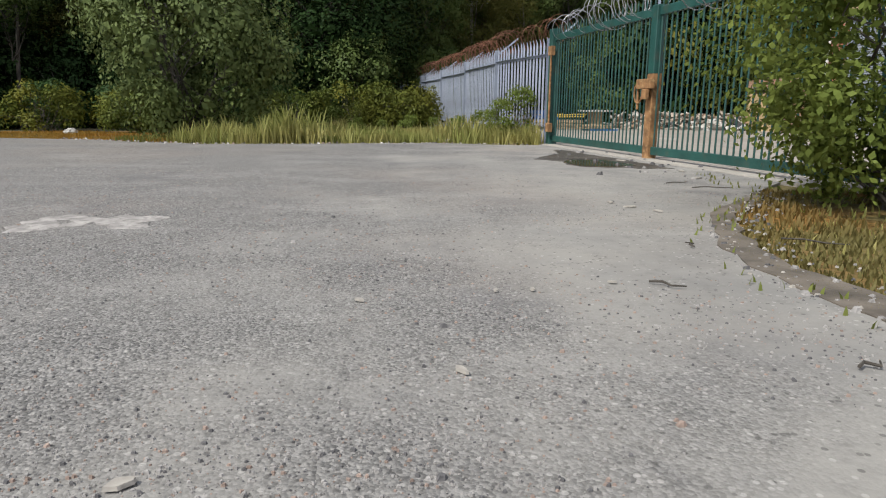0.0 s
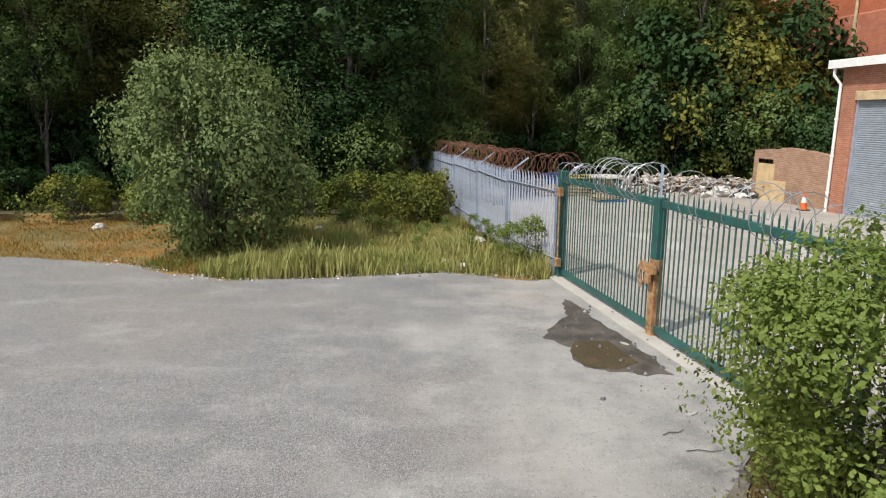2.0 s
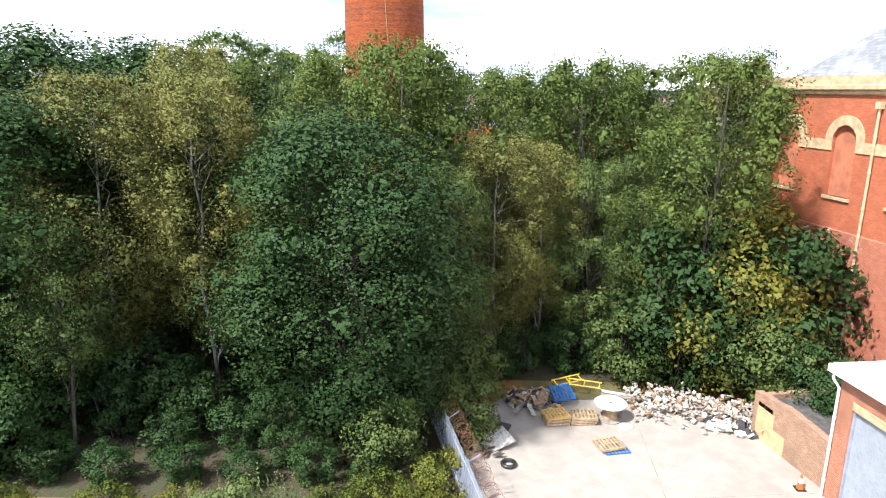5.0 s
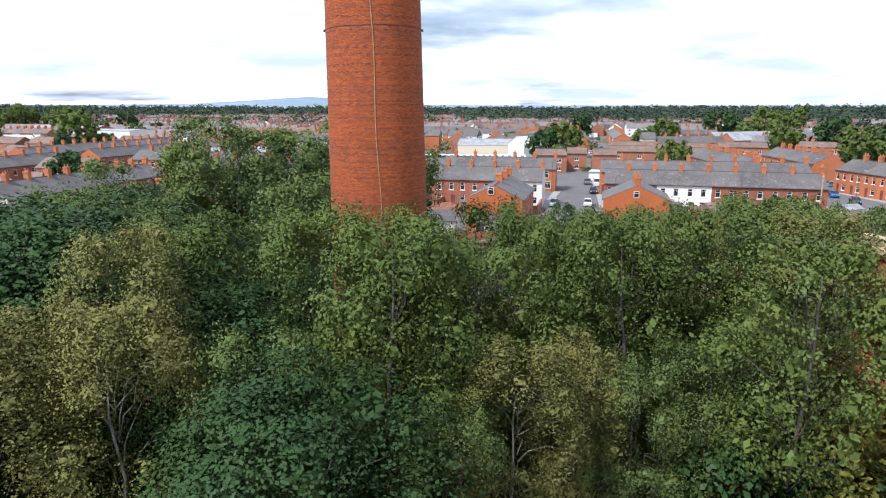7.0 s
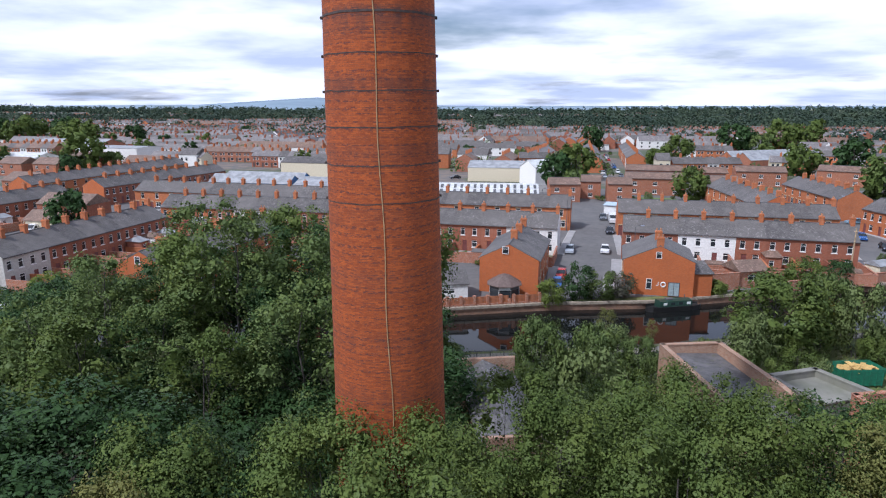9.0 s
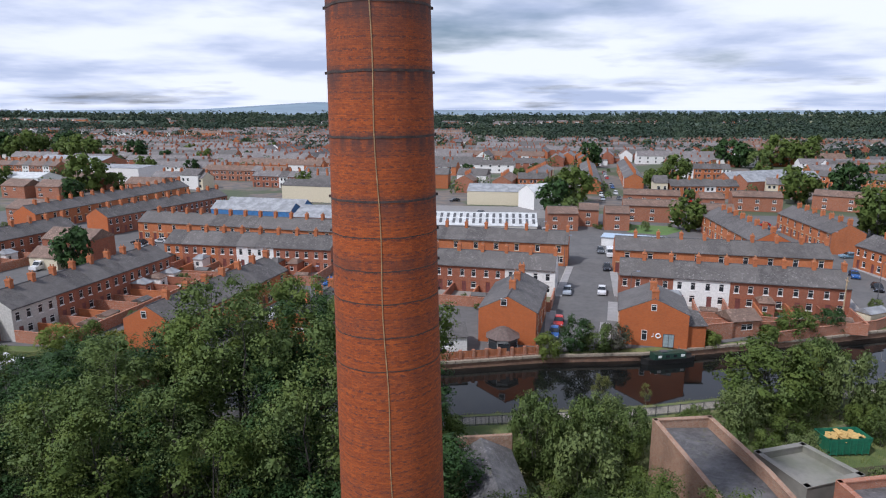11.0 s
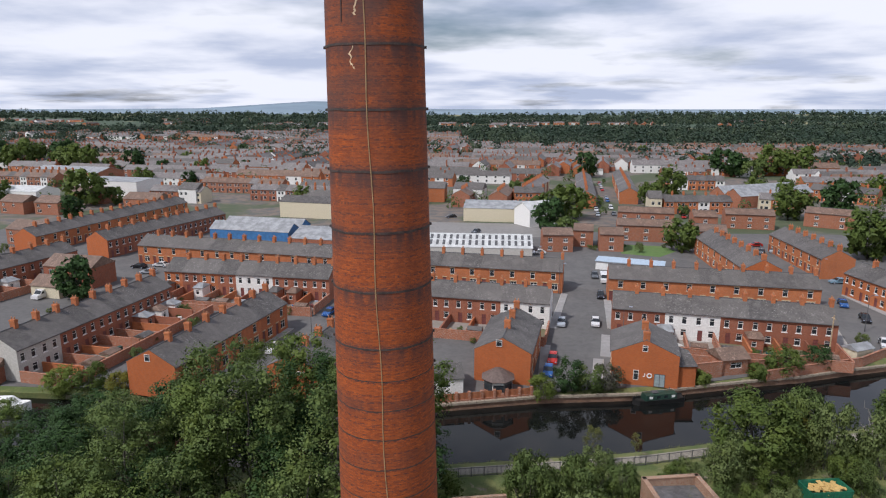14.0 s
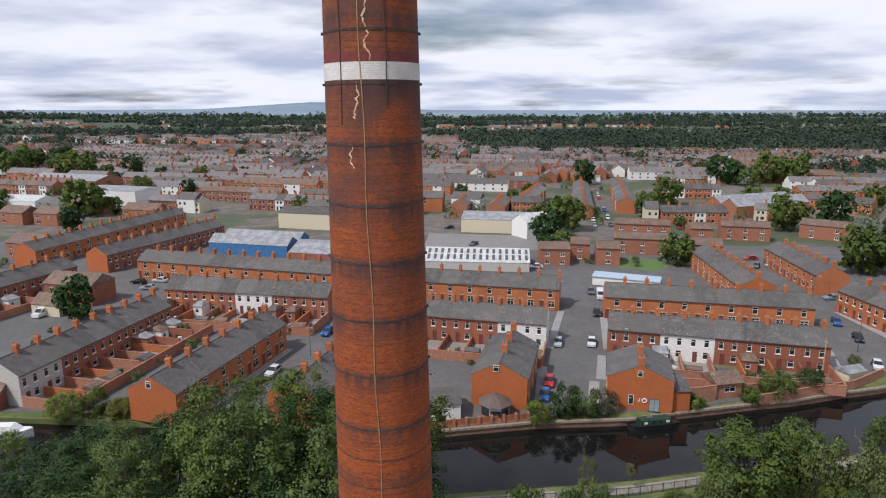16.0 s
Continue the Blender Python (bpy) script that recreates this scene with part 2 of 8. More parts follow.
def m_bark(name, c, c2, scale=6.0):
    n = Nodes(name)
    p = n.scale(n.coord(), (1, 1, 0.25))
    a = n.noise(p, scale, 6)
    n.bump(a, 0.6, 0.03)
    return n.done(n.mix(n.ramp(a, 0.35, 0.65), c, c2), 0.9)


LEAF_SYC = m_leaf("leaf_broad", (0.063, 0.103, 0.027), (0.156, 0.21, 0.053), (0.158, 0.2, 0.046), trans=0.24, vary=0.28)
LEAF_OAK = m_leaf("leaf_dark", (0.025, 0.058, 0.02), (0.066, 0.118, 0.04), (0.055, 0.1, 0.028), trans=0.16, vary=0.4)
LEAF_BIRCH = m_leaf("leaf_birch", (0.115, 0.142, 0.042), (0.275, 0.268, 0.085), (0.23, 0.212, 0.065), trans=0.28, vary=0.3)
LEAF_WILLOW = m_leaf("leaf_willow", (0.068, 0.113, 0.036), (0.168, 0.219, 0.07), (0.148, 0.19, 0.048), trans=0.24, vary=0.25)
LEAF_BUSH = m_leaf("leaf_bush", (0.085, 0.13, 0.045), (0.21, 0.25, 0.095), (0.16, 0.2, 0.06), trans=0.25, vary=0.1)
LEAF_ALDER = m_leaf("leaf_alder", (0.13, 0.19, 0.045), (0.28, 0.34, 0.085), (0.22, 0.26, 0.06), trans=0.45, vary=0.1)
LEAF_YELLOW = m_leaf("leaf_yellow", (0.12, 0.15, 0.035), (0.36, 0.29, 0.05), (0.13, 0.16, 0.045), trans=0.35, vary=0.3)
BARK = m_bark("bark", (0.04, 0.034, 0.028), (0.1, 0.088, 0.075))
BARK_BIRCH = m_bark("bark_birch", (0.08, 0.07, 0.06), (0.32, 0.3, 0.27), 3.0)
BRICK_STACK = m_brick("brick_stack", (0.50, 0.145, 0.06), (0.34, 0.085, 0.038), (0.34, 0.2, 0.14), soot=0.35, patchy=0.45)
BRICK_MILL = m_brick("brick_mill", (0.50, 0.14, 0.06), (0.38, 0.1, 0.045), (0.36, 0.2, 0.14), soot=0.15)
BRICK_HUT = m_brick("brick_hut", (0.46, 0.185, 0.1), (0.33, 0.12, 0.065), (0.42, 0.38, 0.33), soot=0.25)
BRICK_OLD = m_brick("brick_old", (0.4, 0.24, 0.15), (0.3, 0.15, 0.09), (0.4, 0.36, 0.3), soot=0.35, gap=0.014)
BRICK_ORANGE = m_brick("brick_orange", (0.56, 0.185, 0.062), (0.42, 0.12, 0.04), (0.4, 0.22, 0.14), soot=0.15, vary_ob=0.3)
BRICK_GABLE = m_brick("brick_gable", (0.5, 0.14, 0.037), (0.41, 0.105, 0.028), (0.38, 0.14, 0.065), soot=0.1, patchy=0.25)
BRICK_DARK = m_brick("brick_dark", (0.42, 0.145, 0.075), (0.28, 0.09, 0.048), (0.3, 0.19, 0.14), soot=0.3, vary_ob=0.4)
BRICK_FLATS = m_brick("brick_flats", (0.38, 0.145, 0.075), (0.29, 0.105, 0.055), (0.32, 0.22, 0.17), soot=0.15)
SLATE = m_roof("slate", (0.1, 0.092, 0.087), patch=(0.175, 0.16, 0.148))
SLATE_PALE = m_roof("slate_pale", (0.17, 0.155, 0.15), patch=(0.25, 0.23, 0.22))
TILE_RED = m_roof("tile_red", (0.24, 0.125, 0.09), 0.33, 0.3, 0.3, patch=(0.22, 0.15, 0.12))
SLATE_MILL = m_roof("slate_mill", (0.24, 0.25, 0.27), 0.4, 0.25, 0.0)
TILE_BROWN = m_roof("tile_brown", (0.19, 0.12, 0.085), 0.33, 0.3, 0.3, patch=(0.17, 0.13, 0.11))
RENDER_WHITE = m_plain("render_white", (0.74, 0.73, 0.7), 0.85, vary=0.12, dirty=0.3, dirt=(0.35, 0.32, 0.28))
RENDER_CREAM = m_plain("render_cream", (0.62, 0.55, 0.4), 0.85, vary=0.12, dirty=0.25, dirt=(0.3, 0.27, 0.2))
RENDER_GREY = m_plain("render_grey", (0.5, 0.48, 0.44), 0.85, vary=0.15)
STONE = m_plain("stone_cream", (0.5, 0.37, 0.22), 0.85, vary=0.25, bump=0.3, dirty=0.4, dirt=(0.3, 0.2, 0.12))
WHITE = m_plain("white_paint", (0.78, 0.78, 0.76), 0.45, vary=0.08, dirty=0.2, dirt=(0.4, 0.38, 0.34))
GLASS = m_plain("window_glass", (0.03, 0.035, 0.04), 0.08, vary=0.3, dirty=0.1)
DOOR_RED = m_plain("door_paint", (0.16, 0.05, 0.045), 0.5)
DOOR_DARK = m_plain("door_dark", (0.06, 0.05, 0.05), 0.5)
LEAD = m_plain("lead", (0.09, 0.09, 0.095), 0.6)
IRON = m_plain("iron_band", (0.05, 0.037, 0.033), 0.8, vary=0.4, dirt=(0.16, 0.06, 0.03), dirty=0.5)
COPPER = m_plain("lightning_strip", (0.36, 0.24, 0.12), 0.6, vary=0.3)
GALV = m_plain("galvanised", (0.36, 0.4, 0.49), 0.5, 0.3, vary=0.15, scale=1.5, dirty=0.15)
WIRE = m_plain("wire", (0.45, 0.46, 0.48), 0.45, 0.7)
RUST = m_plain("rust", (0.3, 0.16, 0.07), 0.9, vary=0.5, scale=7, dirt=(0.46, 0.3, 0.14), dirty=0.8)
WIRE_RUST = m_plain("wire_rust", (0.2, 0.085, 0.05), 0.85, vary=0.4)
GREEN = m_plain("green_paint", (0.018, 0.08, 0.07), 0.5, vary=0.3, scale=2.5, dirt=(0.12, 0.08, 0.05), dirty=0.25)
WOOD = m_plain("pallet_wood", (0.42, 0.31, 0.19), 0.85, vary=0.35, scale=5)
WOOD_YELLOW = m_plain("new_wood", (0.6, 0.4, 0.14), 0.8, vary=0.2, scale=5)
WOOD_GREY = m_plain("old_wood", (0.3, 0.27, 0.24), 0.9, vary=0.35, scale=5)
PLY = m_plain("plywood", (0.55, 0.4, 0.22), 0.8, vary=0.18, scale=2)
BLUE = m_plain("blue_plastic", (0.03, 0.13, 0.36), 0.5)
YELLOW = m_plain("yellow_paint", (0.7, 0.47, 0.03), 0.5)
SHUTTER = m_plain("shutter", (0.36, 0.4, 0.45), 0.5, 0.2, vary=0.08)
PALE = m_plain("pale_rubbish", (0.56, 0.54, 0.5), 0.85, vary=0.35, scale=6, dirty=0.6)
CHIP = m_plain("pale_chip", (0.42, 0.39, 0.35), 0.9, vary=0.3, scale=9, dirty=0.5, bump=0.3)
RUBBLE = m_plain("rubble", (0.42, 0.36, 0.3), 0.9, vary=0.5, scale=4, dirty=0.5)

# ---- ground ----
def near_bank(x):
    return float(np.interp(x, [-400, -70, -6, 10, 18, 28, 45, 51, 65, 100, 400], [96, 89, 87.6, 90.4, 91.8, 94.6, 98.3, 100.2, 104.5, 115, 245]))


def far_bank(x):
    return float(np.interp(x, [-400, -70, -7, 7, 22, 30.5, 42, 50, 57, 67, 100, 400], [112, 103, 102.5, 105.9, 107.8, 110.5, 113.9, 115.8, 118.4, 121.6, 134, 290]))


TOWN_Z, WATER_Z = 3.5, 2.35


def yard_z(y):
    return -0.0145 * min(max(y - 14.3, 0), 24)


def ground_z(x, y):
    nb = near_bank(x)
    if y > nb - 26:
        t = min(max((y - (nb - 26)) / 16, 0), 1)
        t = t * t * (3 - 2 * t)
        return -0.4 + t * (3.3 + 0.4)
    return yard_z(y) - 0.03


def m_ground():
    n = Nodes("rough_grass")
    p = n.world()
    a, b, c = n.noise(p, 0.22, 5), n.noise(p, 1.1, 6), n.noise(p, 14, 5)
    col = n.mix(n.ramp(a, 0.4, 0.6), (0.13, 0.115, 0.045), (0.33, 0.17, 0.035))
    col = n.mix(n.ramp(b, 0.45, 0.62), col, (0.2, 0.16, 0.055))
    col = n.mix(n.math("MULTIPLY", n.ramp(c, 0.35, 0.7), 0.45), col, (0.06, 0.055, 0.03))
    n.bump(c, 0.8, 0.06)
    return n.done(col, 0.95)


def m_drive():
    n = Nodes("worn_tarmac")
    p = n.world()
    big, mid, fine, grit = n.noise(p, 0.23, 5), n.noise(p, 1.0, 6), n.noise(p, 9, 6, 0.65), n.noise(p, 90, 3, 0.6)
    px = n.add("SeparateXYZ", 0, i0=p)
    vor, vor2 = n.add("TexVoronoi", 0, Vector=p, Scale=105.0), n.add("TexVoronoi", 0, Vector=p, Scale=58.0)
    g = n.add("SeparateColor", 0, i0=n.add("TexVoronoi", 1, Vector=p, Scale=105.0))
    g2 = n.add("SeparateColor", 0, i0=n.add("TexVoronoi", 1, Vector=p, Scale=58.0))
    loose = n.ramp(n.math("SUBTRACT", n.noise(p, 0.55, 5), n.math("MULTIPLY", px, 0.075)), 0.35, 0.6)
    bare = n.mix(n.ramp(mid, 0.35, 0.65), (0.305, 0.292, 0.27), (0.232, 0.225, 0.214))
    stones = n.mix(g, (0.065, 0.063, 0.062), (0.3, 0.29, 0.28))
    stones = n.mix(n.math("MULTIPLY", n.ramp(g2, 0.62, 0.8), n.ramp(vor2, 0.5, 0.2)), stones, n.mix(g, (0.2, 0.195, 0.2), (0.38, 0.36, 0.34)))
    col = n.mix(n.math("MULTIPLY", loose, 0.92), bare, stones)
    col = n.mix(n.math("MULTIPLY", n.ramp(big, 0.46, 0.64), 0.32), col, (0.26, 0.218, 0.185))
    col = n.mix(n.math("MULTIPLY", n.ramp(n.noise(p, 0.5, 7, 0.7), 0.52, 0.68), 0.5), col, (0.135, 0.13, 0.138))
    col = n.mix(n.math("MULTIPLY", n.ramp(n.noise(n.scale(p, (0.5, 1, 1)), 1.3, 9, 0.7), 0.46, 0.74), 0.4), col, (0.4, 0.385, 0.362))
    col = n.mix(n.math("MULTIPLY", n.ramp(fine, 0.5, 0.75), 0.4), col, (0.13, 0.125, 0.12))
    # single dark and pale stones bedded everywhere in the surface
    g3 = n.add("SeparateColor", 1, i0=n.add("TexVoronoi", 1, Vector=p, Scale=44.0))
    chip = n.ramp(n.add("TexVoronoi", 0, Vector=p, Scale=44.0), 0.42, 0.3)
    col = n.mix(n.math("MULTIPLY", n.math("MULTIPLY", n.ramp(g3, 0.14, 0.1), chip), 0.6), col, (0.07, 0.066, 0.064))
    col = n.mix(n.math("MULTIPLY", n.math("MULTIPLY", n.ramp(g3, 0.88, 0.93), chip), 0.55), col, (0.45, 0.43, 0.41))
    h = n.math("ADD", n.math("MULTIPLY", n.math("MULTIPLY", n.math("ADD", vor, vor2), loose), -0.5), n.math("MULTIPLY", fine, 0.7))
    n.bump(h, 0.7, 0.014)
    return n.done(col, n.ramp(grit, 0.3, 0.7, 0.82, 0.96))


def m_concrete(name, c, stain=(0.3, 0.26, 0.22), joint=True):
    n = Nodes(name)
    p = n.world()
    big, mid, fine = n.noise(p, 0.18, 5), n.noise(p, 0.9, 7, 0.65), n.noise(p, 30, 4)
    col = n.mix(n.ramp(mid, 0.35, 0.7), c, tuple(x * 0.8 for x in c))
    col = n.mix(n.math("MULTIPLY", n.ramp(big, 0.45, 0.7), 0.5), col, stain)
    col = n.mix(n.math("MULTIPLY", n.ramp(n.noise(p, 3.5, 8, 0.7), 0.6, 0.75), 0.3), col, (0.2, 0.18, 0.16))
    n.bump(fine, 0.3, 0.01)
    return n.done(col, 0.9)


GROUND, DRIVE = m_ground(), m_drive()


def m_litter():
    n = Nodes("woodland_floor")
    p = n.world()
    c = n.noise(p, 9, 6)
    col = n.mix(n.ramp(n.noise(p, 0.8, 6), 0.4, 0.65), (0.05, 0.042, 0.025), (0.045, 0.06, 0.022))
    col = n.mix(n.ramp(c, 0.4, 0.7), col, (0.085, 0.06, 0.035))
    n.bump(c, 0.8, 0.06)
    return n.done(col, 0.95)


LITTER = m_litter()
CONCRETE = m_concrete("yard_concrete", (0.385, 0.35, 0.31), (0.27, 0.235, 0.2))
CONCRETE_PALE = m_concrete("pale_concrete", (0.44, 0.41, 0.37), (0.36, 0.33, 0.29))
ROAD = m_concrete("town_tarmac", (0.125, 0.121, 0.118), (0.165, 0.158, 0.15))
PAVING = m_concrete("paving", (0.33, 0.32, 0.31), (0.25, 0.24, 0.23))


def m_water():
    n = Nodes("canal_water")
    p = n.world()
    n.bump(n.noise(p, 1.6, 4), 0.05, 0.03)
    n.set(n.b, "IOR", 1.33)
    return n.done(n.mix(n.ramp(n.noise(p, 0.2, 4), 0.4, 0.6), (0.006, 0.007, 0.007), (0.011, 0.011, 0.01)), 0.03)


WATER = m_water()


def m_far_land():
    n = Nodes("far_land")
    p = n.world()
    a, b = n.noise(n.scale(p, (1, 0.6, 1)), 0.004, 5), n.noise(p, 0.02, 5)
    col = n.mix(n.ramp(a, 0.56, 0.6), (0.045, 0.075, 0.04), (0.27, 0.25, 0.13))
    col = n.mix(n.ramp(b, 0.5, 0.62), col, (0.05, 0.07, 0.04))
    return n.done(col, 0.95)


FAR_LAND = m_far_land()
# hills at the rim: the pale blue of distance haze is put into their colour
HAZE_HILL = m_plain("far_hill", (0.2, 0.27, 0.33), 0.95, vary=0.2, scale=0.002, dirt=(0.13, 0.19, 0.22), dirty=0.5)


def m_town_ground():
    n = Nodes("town_ground")
    p = n.world()
    a, b = n.noise(p, 0.03, 4), n.noise(p, 0.25, 6)
    col = n.mix(n.ramp(b, 0.4, 0.62), (0.115, 0.11, 0.105), (0.19, 0.15, 0.12))
    col = n.mix(n.math("MULTIPLY", n.ramp(a, 0.44, 0.56), 0.85), col, (0.06, 0.085, 0.035))
    return n.done(col, 0.92)


TOWN_GROUND = m_town_ground()


def m_bank():
    n = Nodes("bank_grass")
    p = n.world()
    a, c = n.noise(p, 0.35, 6), n.noise(p, 6, 5)
    col = n.mix(n.ramp(a, 0.4, 0.6), (0.09, 0.125, 0.035), (0.17, 0.18, 0.06))
    col = n.mix(n.ramp(n.noise(p, 0.6, 6), 0.58, 0.68), col, (0.24, 0.2, 0.14))
    col = n.mix(n.math("MULTIPLY", n.ramp(c, 0.35, 0.7), 0.5), col, (0.05, 0.065, 0.025))
    n.bump(c, 0.8, 0.1)
    return n.done(col, 0.95)


BANK_GRASS = m_bank()
XS = [-4500, -3000, -1800, -1100, -700, -400, -250, -160, -110, -80] + list(range(-64, 65, 4)) + [80, 110, 160, 250, 400, 700, 1100, 1800, 3000, 4500]
FRONT = [-400, -150, -60, -25] + list(range(-12, 56, 4))


def land_z(x, y):
    """The plain beyond the town, with low hills at its rim."""
    d = max(y - 1500, 0)
    r = math.hypot(x, y)
    hill = 22 * min(max((r - 2600) / 1800, 0), 1) + 55 * math.exp(-((x + 1150) / 480) ** 2) * min(max((y - 3300) / 900, 0), 1)
    return TOWN_Z - 0.06 + hill + (0.0008 * d if y > 1500 else 0)


cols = []
for x in XS:
    nb, fb = near_bank(x), far_bank(x)
    fr = [y if y < 40 else 40 + (y - 40) * ((nb - 30) - 40) / (54 - 40) if nb - 30 > 40 else min(y, nb - 30 - (56 - y) * 0.5) for y in FRONT]
    c = [(x, y, ground_z(x, y)) for y in sorted(fr)]
    for k in range(1, 7):
        y = nb - 30 + k * 4.6
        c.append((x, y, ground_z(x, y)))
    c += [(x, nb - 0.6, 3.1), (x, nb, 2.75), (x, nb + 0.02, 1.2), (x, fb - 0.02, 1.2), (x, fb, 3.2), (x, fb + 1.5, TOWN_Z - 0.06)]
    for y in (200, 320, 500, 800, 1200, 1700, 2400, 3000, 3400, 3800, 4200, 4700):
        yy = max(y, fb + 1.5 + y * 0.05)
        c.append((x, yy, land_z(x, yy)))
    cols.append(c)
g = Geo()
for c in cols:
    g.v.extend(c)
rows_n = len(cols[0])
for i in range(len(cols) - 1):
    for j in range(rows_n - 1):
        a = i * rows_n + j
        g.f.append((a, a + rows_n, a + rows_n + 1, a + 1))
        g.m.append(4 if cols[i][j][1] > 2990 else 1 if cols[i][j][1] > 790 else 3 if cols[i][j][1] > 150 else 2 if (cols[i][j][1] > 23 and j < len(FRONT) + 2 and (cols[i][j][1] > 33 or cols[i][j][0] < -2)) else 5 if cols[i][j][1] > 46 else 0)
ground = solo("ground", g, [GROUND, FAR_LAND, LITTER, TOWN_GROUND, HAZE_HILL, BANK_GRASS], "rough grass and earth sloping up to the canal, fields beyond", "ground", kind="structure", smooth=False)

g = Geo()
wx = [-400, -250, -160, -110, -70, -40, -20, -7, -6, 7, 10, 18, 22, 28, 30.5, 42, 45, 50, 51, 57, 65, 67, 80, 100, 150, 250, 400]
for a, b in zip(wx, wx[1:]):
    g.face([(a, near_bank(a) - 0.3, WATER_Z), (b, near_bank(b) - 0.3, WATER_Z), (b, far_bank(b) + 0.3, WATER_Z), (a, far_bank(a) + 0.3, WATER_Z)])
solo("water", g, WATER, "still dark brown canal water reflecting sky and houses", "canal", kind="structure")


def slab(name, outline, z, thick, mat, label, category, wobble=0.0, step=0.6, kind="structure", zf=None):
    """A thin slab with an outline, roughened along its edge."""
    pts = []
    for k, a in enumerate(outline):
        b = outline[(k + 1) % len(outline)]
        d = math.dist(a, b)
        m = max(1, int(d / step)) if wobble else 1
        for j in range(m):
            t = j / m
            x, y = a[0] + (b[0] - a[0]) * t, a[1] + (b[1] - a[1]) * t
            if wobble:
                w = noise.noise_vector((x * 1.3, y * 1.3, 0.5)) * wobble + noise.noise_vector((x * 4, y * 4, 3.1)) * wobble * 0.5
                x, y = x + w.x, y + w.y
            pts.append((x, y))
    top = [(x, y, z + (zf(y) if zf else 0)) for x, y in pts]
    gg = Geo()
    gg.loft([[(x, y, q - thick) for x, y, q in top], top], 0, True, True)
    return solo(name, gg, mat, label, category, kind=kind)


slab("road", [(-60, -40), (30, -40), (30, -12), (9, -6), (4.2, -1), (2.4, 1.6), (1.75, 2.6), (1.6, 3.3), (1.8, 4.3), (2.4, 5.4), (3.1, 6.4), (3.72, 7.2), (3.5, 8.3), (2.2, 13.9), (1.6, 13.8),
             (-0.1, 14.4), (-2.5, 14.0), (-4.9, 13.6), (-6.5, 14.2), (-8.1, 15.1), (-11.2, 15.7), (-16, 16.4), (-60, 20)], 0.0, 0.12, DRIVE,
     "worn grey tarmac forecourt with loose grit", "forecourt", 0.12)
# sill of concrete under the gate
slab("kerb", [(2.05, 14.2), (3.34, 8.9), (3.75, 7.1), (4.25, 6.3), (4.6, 6.4), (3.75, 9.2), (2.62, 14.3)], 0.012, 0.15, CONCRETE_PALE, "pale concrete sill under the gates", "kerb", 0.04)
slab("yard", [(2.62, 14.3), (3.75, 9.2), (4.6, 6.4), (16, 4), (24, 8), (24, 14.3)], 0.0, 0.1, CONCRETE, "pale stained concrete behind the gates", "yard")
slab("yard", [(2.62, 14.302), (24, 14.302), (24, 30), (14.3, 31.5), (13, 33), (9.5, 34), (5, 33.5), (2.2, 34), (0.4, 32), (-0.4, 26), (1.5, 17.5)], 0.0, 0.1, CONCRETE,
     "pale stained concrete loading yard", "yard", zf=yard_z)
JOINT = m_plain("yard_joint", (0.29, 0.25, 0.2), 0.95, vary=0.4, scale=3)
for k, (a, b) in enumerate((((0.9, 24.2), (14.2, 25.6)), ((3.0, 19.6), (15, 17.2)), ((3.6, 13.6), (17, 10.4)), ((8.6, 33.6), (7.2, 14.6)), ((12.9, 25.8), (13.9, 14.5)))):
    gg = Geo()
    n_ = 14
    rings = []
    for j in range(n_ + 1):
        t = j / n_
        x, y = a[0] + (b[0] - a[0]) * t + 0.06 * noise.noise((j * 0.9, k, 0.3)), a[1] + (b[1] - a[1]) * t + 0.06 * noise.noise((j * 0.9, k, 4.3))
        w = 0.013 + 0.011 * noise.noise((j * 1.7, k, 7.3))
        z = yard_z(y) + 0.004
        dx, dy = (b[0] - a[0]), (b[1] - a[1])
        l = math.hypot(dx, dy)
        rings.append([(x - dy / l * w, y + dx / l * w, z), (x + dy / l * w, y - dx / l * w, z)])
    gg.loft(rings, closed=False)
    solo("yard_joint", gg, JOINT, "dark open joint between concrete bays", "joint", kind="structure")
slab("patch", [(5.25, 20.0), (5.95, 20.2), (6.5, 18.3), (6.1, 17.25), (5.66, 17.7)], 0.006, 0.02, CONCRETE_PALE, "pale cement patch in the yard", "patch", 0.08, zf=yard_z)
slab("patch", [(11.3, 24.4), (12.0, 24.4), (10.15, 19.3), (9.15, 16.3), (8.7, 16.3), (9.5, 19.3)], 0.006, 0.02, CONCRETE_PALE, "long pale trench repair in the yard", "patch", 0.06, zf=yard_z)
# crumbled pale cement in the tarmac: a cluster of flat pieces
crumbs = thing("cement_patch", "crumbled pale cement patch in the tarmac", "patch", kind="structure")
rcm = random.Random(31)
CEMENT = m_plain("crumbled_cement", (0.36, 0.34, 0.325), 0.95, vary=0.35, scale=9, fine=60, bump=0.6, dirt=(0.17, 0.16, 0.155), dirty=0.8)
for k in range(26):
    px_, py_ = -2.2 + rcm.uniform(-0.42, 0.5), 4.5 + rcm.uniform(-0.22, 0.24)
    r = rcm.uniform(0.05, 0.13)
    gg = Geo()
    pts = [(px_ + r * rcm.uniform(0.7, 1.2) * math.cos(2 * math.pi * j / 6), py_ + r * rcm.uniform(0.7, 1.2) * math.sin(2 * math.pi * j / 6)) for j in range(6)]
    zt = 0.004 + rcm.uniform(0, 0.005)
    gg.loft([[(x, y, -0.01) for x, y in pts], [(x, y, zt - 0.004) for x, y in pts], [(px_ + (x - px_) * 0.88, py_ + (y - py_) * 0.88, zt) for x, y in pts]], 0, False, True)
    part("cement_piece", gg, CEMENT, crumbs)

